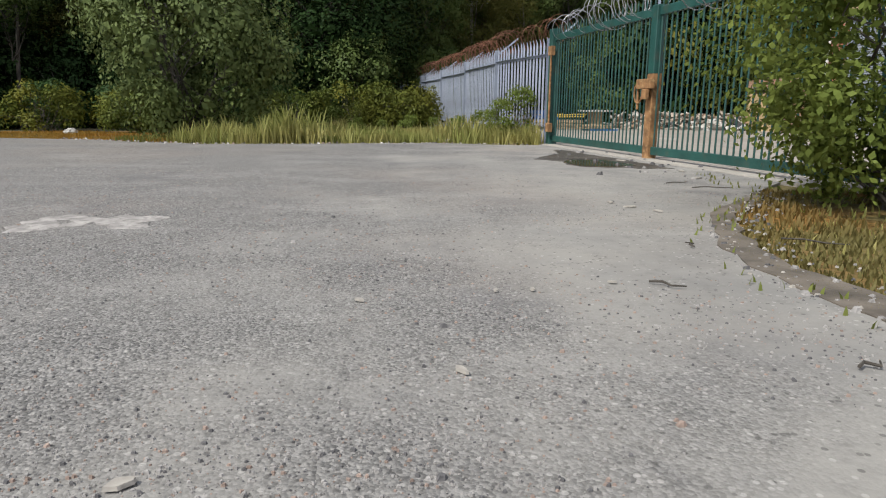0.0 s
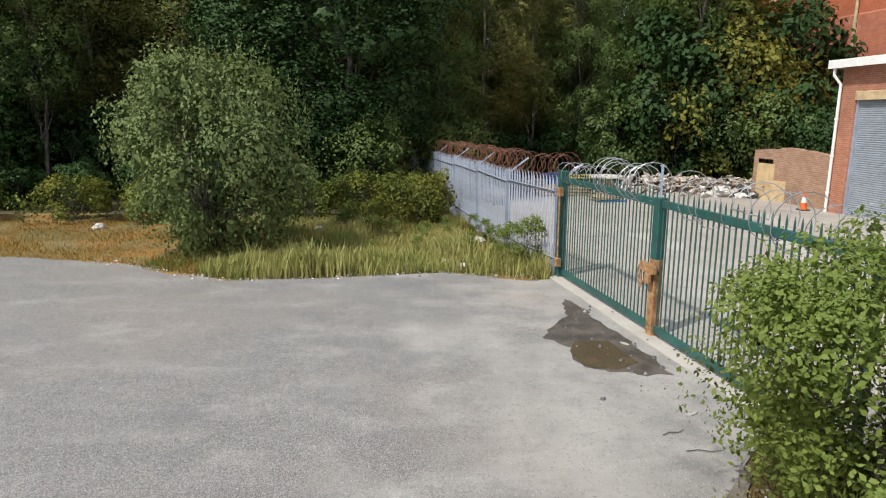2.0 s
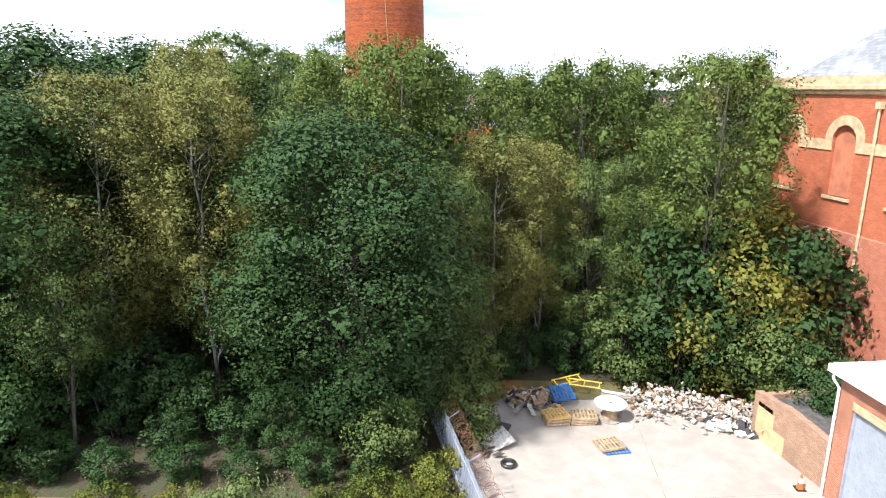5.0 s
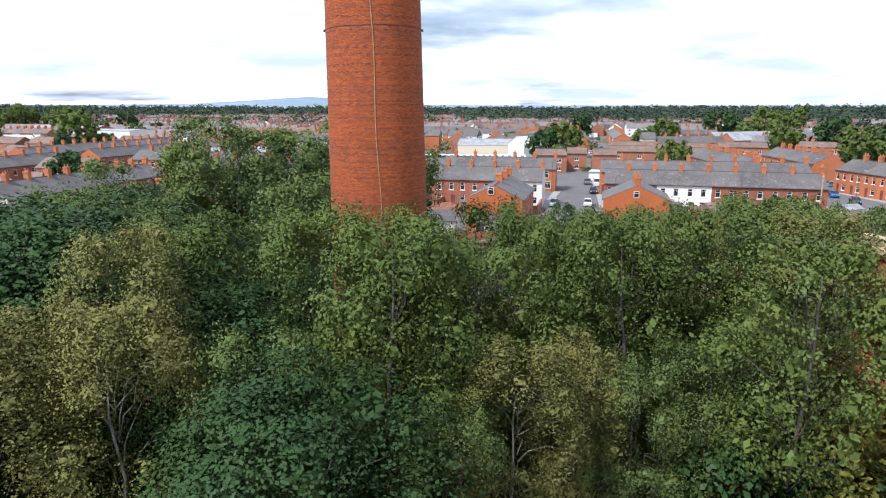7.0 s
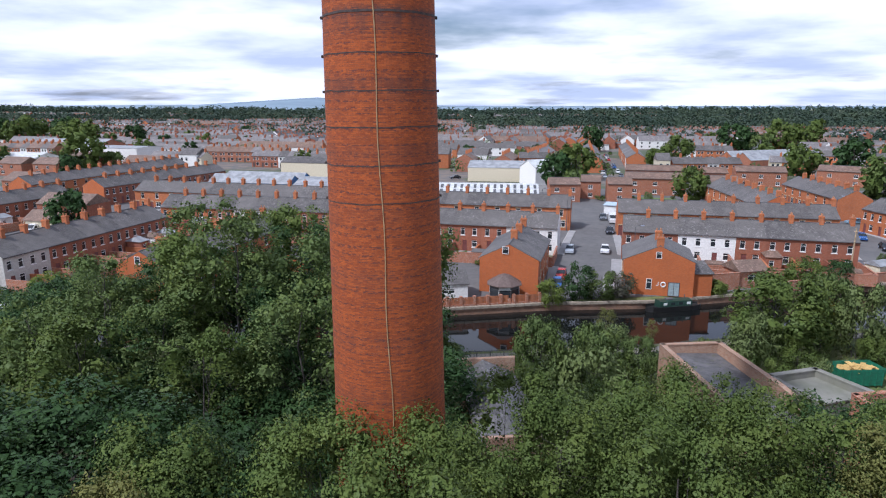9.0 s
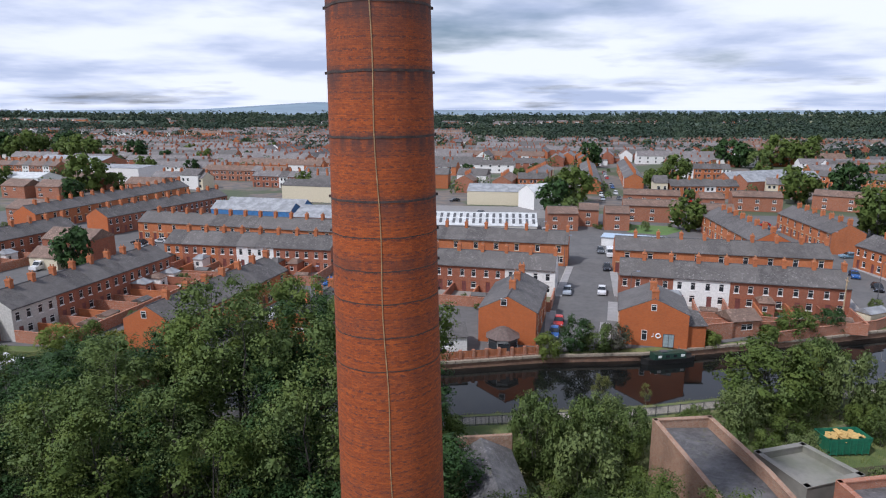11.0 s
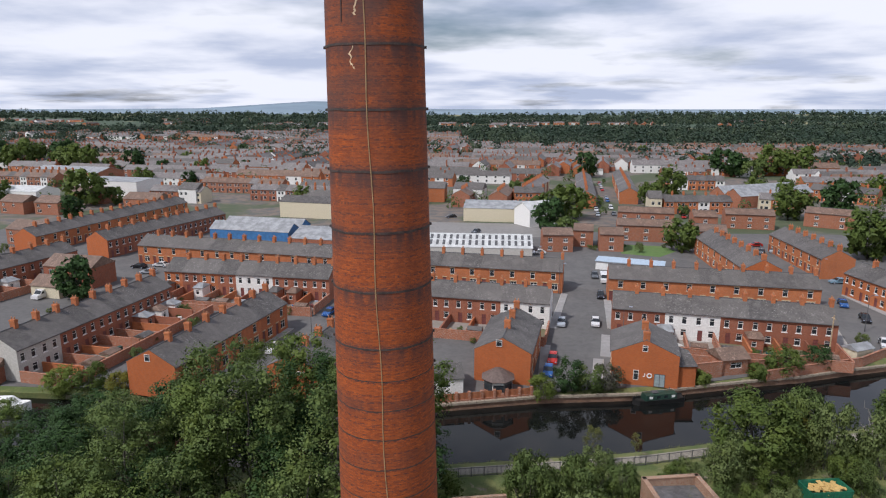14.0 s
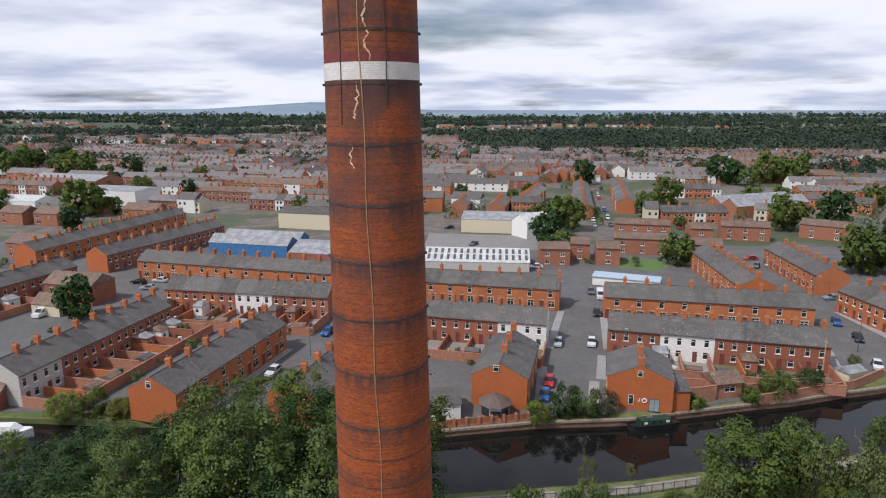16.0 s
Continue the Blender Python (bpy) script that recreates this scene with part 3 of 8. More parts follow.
WET = m_plain("wet_mud", (0.085, 0.073, 0.06), 0.55, vary=0.5, scale=3, fine=20, bump=0.4)
PUDDLE = m_plain("puddle", (0.085, 0.06, 0.035), 0.05, vary=0.2, dirty=0.0)
slab("mud", [(2.15, 12.2), (2.55, 11.6), (2.85, 10.2), (3.2, 8.7), (2.7, 8.5), (2.2, 8.6), (1.75, 9.2), (1.6, 10.2), (1.85, 11.3)], 0.005, 0.02, WET, "dark wet mud before the gate", "mud", 0.3, 0.12)
slab("puddle", [(1.95, 10.0), (2.5, 10.0), (2.75, 9.1), (2.35, 8.8), (1.9, 9.0), (1.75, 9.5)], 0.010, 0.02, PUDDLE, "shallow brown puddle on the mud", "puddle", 0.1, 0.15)

# ---- the stack ----
CH_X, CH_Y = -5.85, 47.25


def stack_r(z):
    return 2.92 - 0.0141 * z


def m_stack_brick():
    n = Nodes("stack_brick")
    uv = n.coord("UV")
    br = n.n.new("ShaderNodeTexBrick")
    n.set(br, "Vector", uv)
    for k, v in (("Color1", (0.42, 0.094, 0.012)), ("Color2", (0.24, 0.046, 0.008)), ("Mortar", (0.15, 0.052, 0.018)), ("Scale", 1.0), ("Mortar Size", 0.006), ("Mortar Smooth", 0.3), ("Brick Width", 0.225), ("Row Height", 0.078)):
        n.set(br, k, v)
    p = n.world()
    pz = n.add("SeparateXYZ", 2, i0=p)
    big, mid, fine = n.noise(p, 0.4, 5), n.noise(n.scale(p, (1, 1, 2.5)), 1.6, 6), n.noise(p, 26, 3)
    col = n.mix(n.math("MULTIPLY", n.ramp(mid, 0.4, 0.7), 0.55), br.outputs[0], (0.2, 0.042, 0.008))
    # rows of burnt headers, and single dark bricks
    rows = n.noise(n.add("CombineXYZ", 0, i2=n.math("MULTIPLY", pz, 6.0)), 1.0, 2)
    dark = n.noise(n.scale(uv, (4.4, 12.8, 1)), 1.0, 1)
    col = n.mix(n.math("MULTIPLY", n.math("MULTIPLY", n.ramp(rows, 0.47, 0.56), n.ramp(dark, 0.46, 0.56)), 0.8), col, (0.085, 0.03, 0.026))
    pale = n.noise(n.scale(uv, (4.4, 12.8, 1)), 1.7, 2, 0.7)
    col = n.mix(n.math("MULTIPLY", n.ramp(pale, 0.56, 0.64), 0.5), col, (0.42, 0.11, 0.03))
    # soot that grows towards the mouth of the flue
    high = n.ramp(pz, 34.0, 51.0, 0.0, 0.9)
    soot = n.math("MULTIPLY", n.ramp(big, 0.3, 0.7), high)
    col = n.mix(soot, col, (0.075, 0.04, 0.035))
    # rusty streaks that run down from the iron bands
    saw = n.math("FRACT", n.math("DIVIDE", n.math("SUBTRACT", pz, 34.6), 2.74))
    run = n.math("MULTIPLY", n.math("MAXIMUM", n.ramp(saw, 0.5, 1.0), n.ramp(saw, 0.14, 0.0)), n.ramp(pz, 26.0, 40.0, 0.25, 1.15))
    run = n.math("MULTIPLY", run, n.ramp(n.noise(n.scale(p, (1, 1, 0.15)), 2.4, 5), 0.3, 0.62, 0.15, 0.8))
    col = n.mix(run, col, (0.06, 0.032, 0.03))
    n.bump(n.math("ADD", n.math("MULTIPLY", br.outputs[1], -1.0), n.math("MULTIPLY", fine, 0.4)), 0.5, 0.012)
    return n.done(col, n.ramp(fine, 0.2, 0.8, 0.78, 0.95))


STACK_BRICK = m_stack_brick()
g = Geo()
SEG, zs = 96, [-0.4 + 2.0 * k for k in range(31)]
for a, b in zip(zs, zs[1:]):
    for j in range(SEG):
        t0, t1 = 2 * math.pi * j / SEG, 2 * math.pi * (j + 1) / SEG
        ra, rb = stack_r(a), stack_r(b)
        u0, u1 = t0 * 2.6, t1 * 2.6
        g.face([(ra * math.cos(t0), ra * math.sin(t0), a), (ra * math.cos(t1), ra * math.sin(t1), a), (rb * math.cos(t1), rb * math.sin(t1), b), (rb * math.cos(t0), rb * math.sin(t0), b)],
               0, [(u0, a), (u1, a), (u1, b), (u0, b)])
rt = stack_r(zs[-1])
g.loft([[(r * math.cos(2 * math.pi * j / SEG), r * math.sin(2 * math.pi * j / SEG), z) for j in range(SEG)] for r, z in ((rt, zs[-1]), (rt - 0.5, zs[-1]), (rt - 0.6, zs[-1] - 4))])
stack = thing("factory_chimney", "tall red brick mill chimney with iron bands and white ring", "chimney", Matrix.Translation((CH_X + 0.18, CH_Y, 0)) @ Matrix.Rotation(radians(-0.57), 4, "Y"))
part("shaft", g, STACK_BRICK, stack)


def ring(z0, z1, out, mat, name, label="", wave=0.0, cover=0.0):
    gg = Geo()
    def r_at(z, t):
        return stack_r(z) + out
    prof = []
    for z, o in ((z0, 0.0), (z0, out), (z1, out), (z1, 0.0)):
        prof.append([((stack_r(z) + o - 0.01) * math.cos(t), (stack_r(z) + o - 0.01) * math.sin(t), z + wave * noise.noise((3 * math.cos(t), 3 * math.sin(t), z))) for t in (2 * math.pi * j / SEG for j in range(SEG))])
    gg.loft(prof)
    for k in range(len(gg.f)):
        j = k % SEG
        u0, u1 = 2 * math.pi * j / SEG * 2.6, 2 * math.pi * (j + 1) / SEG * 2.6
        zz = [gg.v[i][2] for i in gg.f[k]]
        gg.uv[k] = [(u0, zz[0]), (u1, zz[1]), (u1, zz[2]), (u0, zz[3])]
    return part(name, gg, mat, stack, label)


BANDS = [53.2, 50.95, 48.3, 45.55, 42.85, 40.1, 37.35, 34.6, 33.0, 31.5, 30.0, 28.4, 26.8]
for z in BANDS:
    big = z > 34
    ring(z - (0.05 if big else 0.026), z + (0.05 if big else 0.026), 0.03 if big else 0.02, IRON, "iron_band", wave=0.05)
for z in BANDS:
    # bolted lugs where the halves of each band meet
    for t in (radians(188), radians(8)):
        r = stack_r(z) + 0.03
        gg = Geo()
        gg.cbox(-0.03, 0.075, -0.07, 0.07, -0.06, 0.06, 0.015, at=Matrix.Translation((r * math.cos(t), r * math.sin(t), z)) @ Matrix.Rotation(t, 4, "Z"))
        part("band_bolt", gg, IRON, stack)
WHITE_BRICK = m_brick("white_ring", (0.72, 0.7, 0.68), (0.62, 0.6, 0.57), (0.4, 0.36, 0.33), soot=0.3, sootc=(0.3, 0.27, 0.24), patchy=0.0)
ring(51.1, 51.85, 0.02, WHITE_BRICK, "painted_ring", "white painted band of bricks")
MAROON = m_brick("maroon_ring", (0.2, 0.035, 0.035), (0.15, 0.03, 0.03), (0.2, 0.08, 0.06), soot=0.2)
ring(51.86, 52.3, 0.015, MAROON, "painted_ring", "maroon painted band of bricks")


def on_stack(pts, out):
    res = []
    for t, z in pts:
        r = stack_r(z) + out
        res.append((r * math.cos(radians(t)), r * math.sin(radians(t)), z))
    return res


def strip(pts, w, mat, name, label=""):
    gg = Geo()
    gg.tube(on_stack(pts, w * 0.6), w, 5)
    return part(name, gg, mat, stack, label)


strip([(-80 - (z - 19) * 0.42 + 1.1 * math.sin(z * 0.8), z) for z in np.arange(0.5, 59, 1.2)], 0.026, COPPER, "lightning_conductor", "verdigris brown metal strip")
for t, z0 in ((-119, 49.2), (-65, 50.0)):
    strip([(t + 0.6 * math.sin(z), z) for z in np.arange(z0, 59, 0.9)], 0.028, IRON, "drain_strap")
PALE_MORTAR = m_plain("pale_mortar", (0.6, 0.46, 0.3), 0.9)


def crack(t, z0, z1, seed):
    rnd = random.Random(seed)
    gg, z, tt = Geo(), z1, t
    pts = []
    while z > z0:
        pts.append((tt, z))
        z -= 0.078 * rnd.choice((1, 1, 2))
        tt += rnd.choice((-2.2, -1.2, 0, 1.2, 1.6))
    for a, b in zip(pts, pts[1:]):
        q = on_stack([a, b], 0.004)
        w = rnd.uniform(0.015, 0.05)
        s = Vector((-math.sin(radians(a[0])), math.cos(radians(a[0])), 0)) * w
        o = Vector((math.cos(radians(a[0])), math.sin(radians(a[0])), 0)) * 0.006
        p0, p1 = Vector(q[0]), Vector(q[1])
        gg.loft([[p0 - s, p0 - s + o, p0 + s + o, p0 + s], [p1 - s, p1 - s + o, p1 + s + o, p1 + s]], 0, True, True)
    part("mortar_crack", gg, PALE_MORTAR, stack, "pale mortar showing along a zigzag crack")


crack(-96, 51.9, 55.5, 3)
crack(-99, 49.3, 51.0, 5)
crack(-106, 47.2, 48.2, 8)

# ---- the mill ----
MILL_A, MILL_B = (18.75, 43.4), (24.6, 12.9)      # its yard wall, far end to near end
mill_m = frame_at(*MILL_A, *MILL_B, 0.0)          # x along the wall towards the camera, y into the building
mill = thing("mill_building", "red brick mill with cream arched bays and a slate roof", "mill", mill_m)
ML, MH, MD = 31.0, 16.6, 22.0
BAY = 4.25


def arch_outline(x0, x1, z0, zs, n=14):
    """An opening with a round head: upright sides to zs, then a half circle."""
    r, cx = (x1 - x0) / 2, (x0 + x1) / 2
    return [(x0, z0), (x1, z0)] + [(cx + r * math.cos(math.pi * k / n), zs + r * math.sin(math.pi * k / n)) for k in range(n + 1)]


WALL_PEEL = m_brick("mill_lower", (0.46, 0.16, 0.09), (0.38, 0.12, 0.07), (0.42, 0.24, 0.18), soot=0.2, bright=(0.78, 0.74, 0.7))
g = Geo()
WT = 0.22
bays = [(1.15 + BAY * k, 1.15 + BAY * k + 1.7) for k in range(7)]
z0, zsp = 10.35, 13.35
edges = [0.0]
for a, b in bays:
    edges += [a, b]
edges.append(ML)
# lower wall, piers, and the field above the arches, all round the blind windows
g.face([(0, 0, 8.6), (ML, 0, 8.6), (ML, 0, z0), (0, 0, z0)])
for a, b in zip(edges[0::2], edges[1::2]):
    g.face([(a, 0, z0), (b, 0, z0), (b, 0, zsp), (a, 0, zsp)])
top = 15.4
for k, (a, b) in enumerate(bays):
    r, cx = (b - a) / 2, (a + b) / 2
    n = 14
    arc = [(cx + r * math.cos(math.pi * j / n), zsp + r * math.sin(math.pi * j / n)) for j in range(n + 1)]
    for j in range(n):
        p, q = arc[j], arc[j + 1]
        g.face([(q[0], 0, q[1]), (p[0], 0, p[1]), (p[0], 0, top), (q[0], 0, top)])
        g.face([(p[0], 0, p[1]), (q[0], 0, q[1]), (q[0], WT, q[1]), (p[0], WT, p[1])])
    g.face([(a, 0, z0), (a, 0, zsp), (a, WT, zsp), (a, WT, z0)])
    g.face([(b, 0, zsp), (b, 0, z0), (b, WT, z0), (b, WT, zsp)])
    g.face([(a, 0, z0), (a, WT, z0), (b, WT, z0), (b, 0, z0)])
for a, b in zip(edges[0::2], edges[1::2]):
    g.face([(a, 0, zsp), (b, 0, zsp), (b, 0, top), (a, 0, top)])
g.face([(0, 0, top), (ML, 0, top), (ML, 0, MH), (0, 0, MH)])
g.face([(0, MD, 0), (0, 0, 0), (0, 0, MH), (0, MD, MH)])
g.face([(ML, 0, 0), (ML, MD, 0), (ML, MD, MH), (ML, 0, MH)])
g.face([(ML, MD, 0), (0, MD, 0), (0, MD, MH), (ML, MD, MH)])
part("wall", g, BRICK_MILL, mill)
g = Geo()
g.face([(0, -0.05, -0.6), (ML, -0.05, -0.6), (ML, -0.05, 8.55), (0, -0.05, 8.55)])
g.face([(0, -0.05, 8.55), (ML, -0.05, 8.55), (ML, 0.0, 8.62), (0, 0.0, 8.62)])
part("plinth", g, WALL_PEEL, mill, "lower brick wall with peeling whitewash")
BLIND = m_plain("blind_plaster", (0.46, 0.16, 0.085), 0.9, vary=0.25, scale=1.2, bump=0.3)
for a, b in bays:
    gg = Geo()
    pts = arch_outline(a - 0.01, b + 0.01, z0, zsp)
    gg.face([(x, WT - 0.03, z) for x, z in pts])
    part("blind_window", gg, BLIND, mill, "bricked-up arched window panel")
    gg = Geo()
    gg.cbox(a - 0.12, b + 0.12, -0.12, WT, z0 - 0.16, z0, 0.02)
    part("sill", gg, STONE, mill)
    gg = Geo()
    r, cx, n = (b - a) / 2, (a + b) / 2, 18
    prof = []
    for k in range(n + 1):
        t = math.pi * k / n
        c, s = math.cos(t), math.sin(t)
        prof.append([(cx + (r + o) * c, y, zsp + (r + o) * s) for o, y in ((0.0, 0.02), (0.0, -0.07), (0.52, -0.07), (0.52, 0.02))])
    gg.loft(prof, 0, True, True)
    part("arch", gg, STONE, mill, "cream stone arch")
for k in range(len(edges) // 2):
    a, b = edges[2 * k] - (0.0 if k == 0 else 0.0), edges[2 * k + 1]
    gg = Geo()
    gg.box(a, b, -0.06, 0.02, zsp - 0.55, zsp + 0.02)
    part("impost_band", gg, STONE, mill, "cream stone string course")
g = Geo()
prof = [(0.0, 15.75), (-0.14, 15.8), (-0.14, 15.95), (-0.32, 16.05), (-0.32, 16.25), (-0.1, 16.3), (-0.1, 16.75), (0.4, 16.75), (0.4, 15.75)]
g.loft([[(x, y, z) for y, z in prof] for x in (-0.35, ML + 0.3)], 0, True, True)
part("cornice", g, STONE, mill, "weathered cream stone cornice")
g = Geo()
g.loft([[(0.2, 0.3, 16.4), (ML - 0.2, 0.3, 16.4), (ML - 0.2, MD, 16.4), (0.2, MD, 16.4)], [(8.5, 9, 24.2), (ML - 8.5, 9, 24.2), (ML - 8.5, 9.2, 24.2), (8.5, 9.2, 24.2)]], 0, False, True)
part("roof", g, SLATE_MILL, mill, "pale blue-grey slate hipped roof")
PIPE_CREAM = m_plain("pipe_cream", (0.5, 0.42, 0.26), 0.6, dirty=0.4)
for px in (bays[1][1] + 1.25, bays[3][1] + 1.25, bays[5][1] + 1.25):
    gg = Geo()
    gg.tube([(px, -0.14, 15.2), (px, -0.14, 2.0)], 0.075, 8)
    for z in np.arange(2.6, 15, 1.85):
        gg.tube([(px, -0.14, z), (px, -0.14, z + 0.12)], 0.1, 8)
    gg.cbox(px - 0.16, px + 0.16, -0.32, 0.0, 15.1, 15.45, 0.03)
    part("drainpipe", gg, PIPE_CREAM, mill, "cream cast-iron drainpipe with hopper")

# ---- the loading shed with its roller shutter, and the broken annex ----
HUT_A, HUT_B = (14.45, 25.5), (16.3, 13.0)
hut = thing("loading_shed", "brick loading shed with grey roller shutter and white fascia", "shed", frame_at(*HUT_A, *HUT_B, -0.25))
HL, HH, HD = 12.6, 5.6, 8.0
g = Geo()
d0, d1, dh = 0.75, 5.6, 4.35
g.face([(0, 0, 0), (d0, 0, 0), (d0, 0, HH), (0, 0, HH)])
g.face([(d0, 0, dh), (d1, 0, dh), (d1, 0, HH), (d0, 0, HH)])
g.face([(d1, 0, 0), (HL, 0, 0), (HL, 0, HH), (d1, 0, HH)])
g.face([(d0, 0, 0), (d0, 0.25, 0), (d0, 0.25, dh), (d0, 0, dh)][::-1])
g.face([(d1, 0, 0), (d1, 0.25, 0), (d1, 0.25, dh), (d1, 0, dh)])
g.face([(d0, 0, dh), (d0, 0.25, dh), (d1, 0.25, dh), (d1, 0, dh)][::-1])
g.face([(0, HD, 0), (0, 0, 0), (0, 0, HH), (0, HD, HH)])
g.face([(HL, 0, 0), (HL, HD, 0), (HL, HD, HH), (HL, 0, HH)])
g.face([(HL, HD, 0), (0, HD, 0), (0, HD, HH), (HL, HD, HH)])
part("wall", g, BRICK_HUT, hut)
gg = Geo()
gg.cbox(d0 - 0.02, d1 + 0.1, -0.02, 0.2, dh - 0.02, dh + 0.3, 0.02)
part("lintel", gg, STONE, hut)
door = None
gg = Geo()
zz = 0.02
prof = []
while zz < dh:
    prof += [(0.20, zz), (0.165, zz + 0.02), (0.165, zz + 0.055), (0.20, zz + 0.075)]
    zz += 0.078
gg.loft([[(x, y, z) for x in (d0, d1)] for y, z in prof], closed=False)
part("roller_shutter", gg, SHUTTER, hut, "closed grey roller shutter with fine ribs")
for x in (d0, d1 - 0.08):
    gg = Geo()
    gg.box(x, x + 0.08, 0.08, 0.22, 0, dh)
    part("shutter_guide", gg, GALV, hut)
gg = Geo()
gg.cbox(-0.3, HL + 0.3, -0.38, HD, HH, HH + 0.16, 0.03)
part("roof", gg, m_plain("felt_roof", (0.6, 0.58, 0.55), 0.8, vary=0.2, scale=1.0), hut, "pale felt flat roof")
gg = Geo()
gg.cbox(-0.34, HL + 0.34, -0.42, -0.39, HH - 0.1, HH + 0.2, 0.01)
gg.cbox(-0.34, -0.31, -0.42, HD, HH - 0.1, HH + 0.2, 0.01)
part("fascia", gg, WHITE, hut, "white fascia board")
gg = Geo()
gg.tube([(-0.1, -0.3, HH - 0.05), (-0.1, -0.3, HH - 0.35), (0.05, -0.1, HH - 0.7), (0.05, -0.1, 0.05)], 0.055, 8)
for z in (0.8, 2.2, 3.6):
    gg.tube([(0.05, -0.1, z), (0.05, -0.1, z + 0.09)], 0.075, 8)
part("drainpipe", gg, WHITE, hut, "white plastic drainpipe")
gg = Geo()
gg.cbox(d0 - 0.1, d1 + 0.3, -1.0, 0.0, 0.0, 0.09, 0.02)
part("threshold", gg, CONCRETE_PALE, hut, "low concrete ramp")

ANNEX_A, ANNEX_B = (13.75, 30.6), (14.65, 26.0)
annex = thing("ruined_annex", "low broken brick annex with boarded doorway and weeds", "outbuilding", frame_at(*ANNEX_A, *ANNEX_B, -0.35))
AL = 4.69
g = Geo()
rnd = random.Random(4)
n = 14
tops = [2.35 + 0.12 * math.sin(3 * k / n) + rnd.uniform(-0.05, 0.05) - 0.0 * k for k in range(n + 1)]
x0d, x1d, hd = 0.45, 1.35, 1.95
for y, s in ((0.0, 1), (0.34, -1)):
    for k in range(n):
        a, b = AL * k / n, AL * (k + 1) / n
        zb = hd if (a >= x0d - 0.2 and b <= x1d + 0.2) else 0
        q = [(a, y, zb), (b, y, zb), (b, y, tops[k + 1]), (a, y, tops[k])]
        g.face(q if s == 1 else q[::-1])
for k in range(n):
    a, b = AL * k / n, AL * (k + 1) / n
    g.face([(a, 0, tops[k]), (b, 0, tops[k + 1]), (b, 0.34, tops[k + 1]), (a, 0.34, tops[k])])
    g.face([(a, 0, hd), (a, 0.34, hd), (b, 0.34, hd), (b, 0, hd)]) if (a >= x0d - 0.2 and b <= x1d + 0.2) else None
g.face([(0, 0.34, 0), (0, 0, 0), (0, 0, tops[0]), (0, 0.34, tops[0])])
g.box(0, 0.3, 0.36, 4.2, 0, 2.2)
part("wall", g, BRICK_OLD, annex, "crumbling brick wall")
gg = Geo()
gg.cbox(0.32, 1.5, -0.03, -0.005, 0.0, 1.75, 0.004)
part("board", gg, PLY, annex, "plywood board over the doorway")
gg = Geo()
gg.cbox(1.3, 2.3, -0.035, -0.006, 0.0, 1.05, 0.004)
part("board", gg, PLY, annex, "low plywood board")
gg = Geo()
gg.cbox(0.1, AL - 0.05, 0.4, 4.2, 1.75, 1.95, 0.03)
part("roof", gg, m_plain("old_felt", (0.1, 0.095, 0.09), 0.9, vary=0.4), annex, "sagging dark felt roof")

# ---- palisade fence ----
POSTS = [(2.28, 14.45), (1.36, 17.05), (0.66, 20.5), (-0.1, 23.9), (-0.95, 27.3), (-1.75, 30.6), (-2.55, 33.9)]
fence = thing("palisade_fence", "galvanised steel palisade fence topped with coiled razor wire", "fence")
gp = Geo()
# a W-shaped pale with a split, splayed top
wv = [(-0.034, 0.0), (-0.02, -0.016), (0.0, -0.004), (0.02, -0.016), (0.034, 0.0)]
H = 2.2
rings = []
for z, s, o in ((0.05, 1, 0), (H - 0.12, 1, 0), (H - 0.03, 0.55, -0.01), (H + 0.04, 0.18, -0.035)):
    rings.append([(x * s, y * s + o, z) for x, y in wv] + [(x * s, y * s + o + 0.004, z) for x, y in reversed(wv)])
gp.loft(rings, 0, True, True)
PALE_MESH = gp.mesh("pale", GALV)
gpost = Geo()
gpost.box(-0.05, 0.05, -0.004, 0.004, 0, 2.22)
gpost.box(-0.05, -0.042, -0.05, 0.05, 0, 2.22)
gpost.box(0.042, 0.05, -0.05, 0.05, 0, 2.22)
POST_MESH = gpost.mesh("post", GALV)
for k, (a, b) in enumerate(zip(POSTS, POSTS[1:])):
    m = frame_at(*a, *b, yard_z(a[1]) - 0.03)
    length = math.dist(a, b)
    ob = part("post", POST_MESH, None, fence)
    ob.matrix_basis = m
    for z in (0.35, 1.86):
        gr = Geo()
        gr.box(0, length, 0.02, 0.026, z, z + 0.05)
        gr.box(0, length, 0.02, 0.065, z + 0.046, z + 0.052)
        ob = part("rail", gr, GALV, fence)
        ob.matrix_basis = m
    n = int(round(length / 0.165))
    for j in range(n):
        ob = part("pale", PALE_MESH, None, fence)
        ob.matrix_basis = m @ pose((j + 0.5) * length / n, 0, random.uniform(-0.015, 0.015), 0, random.uniform(-0.6, 0.6), 180)


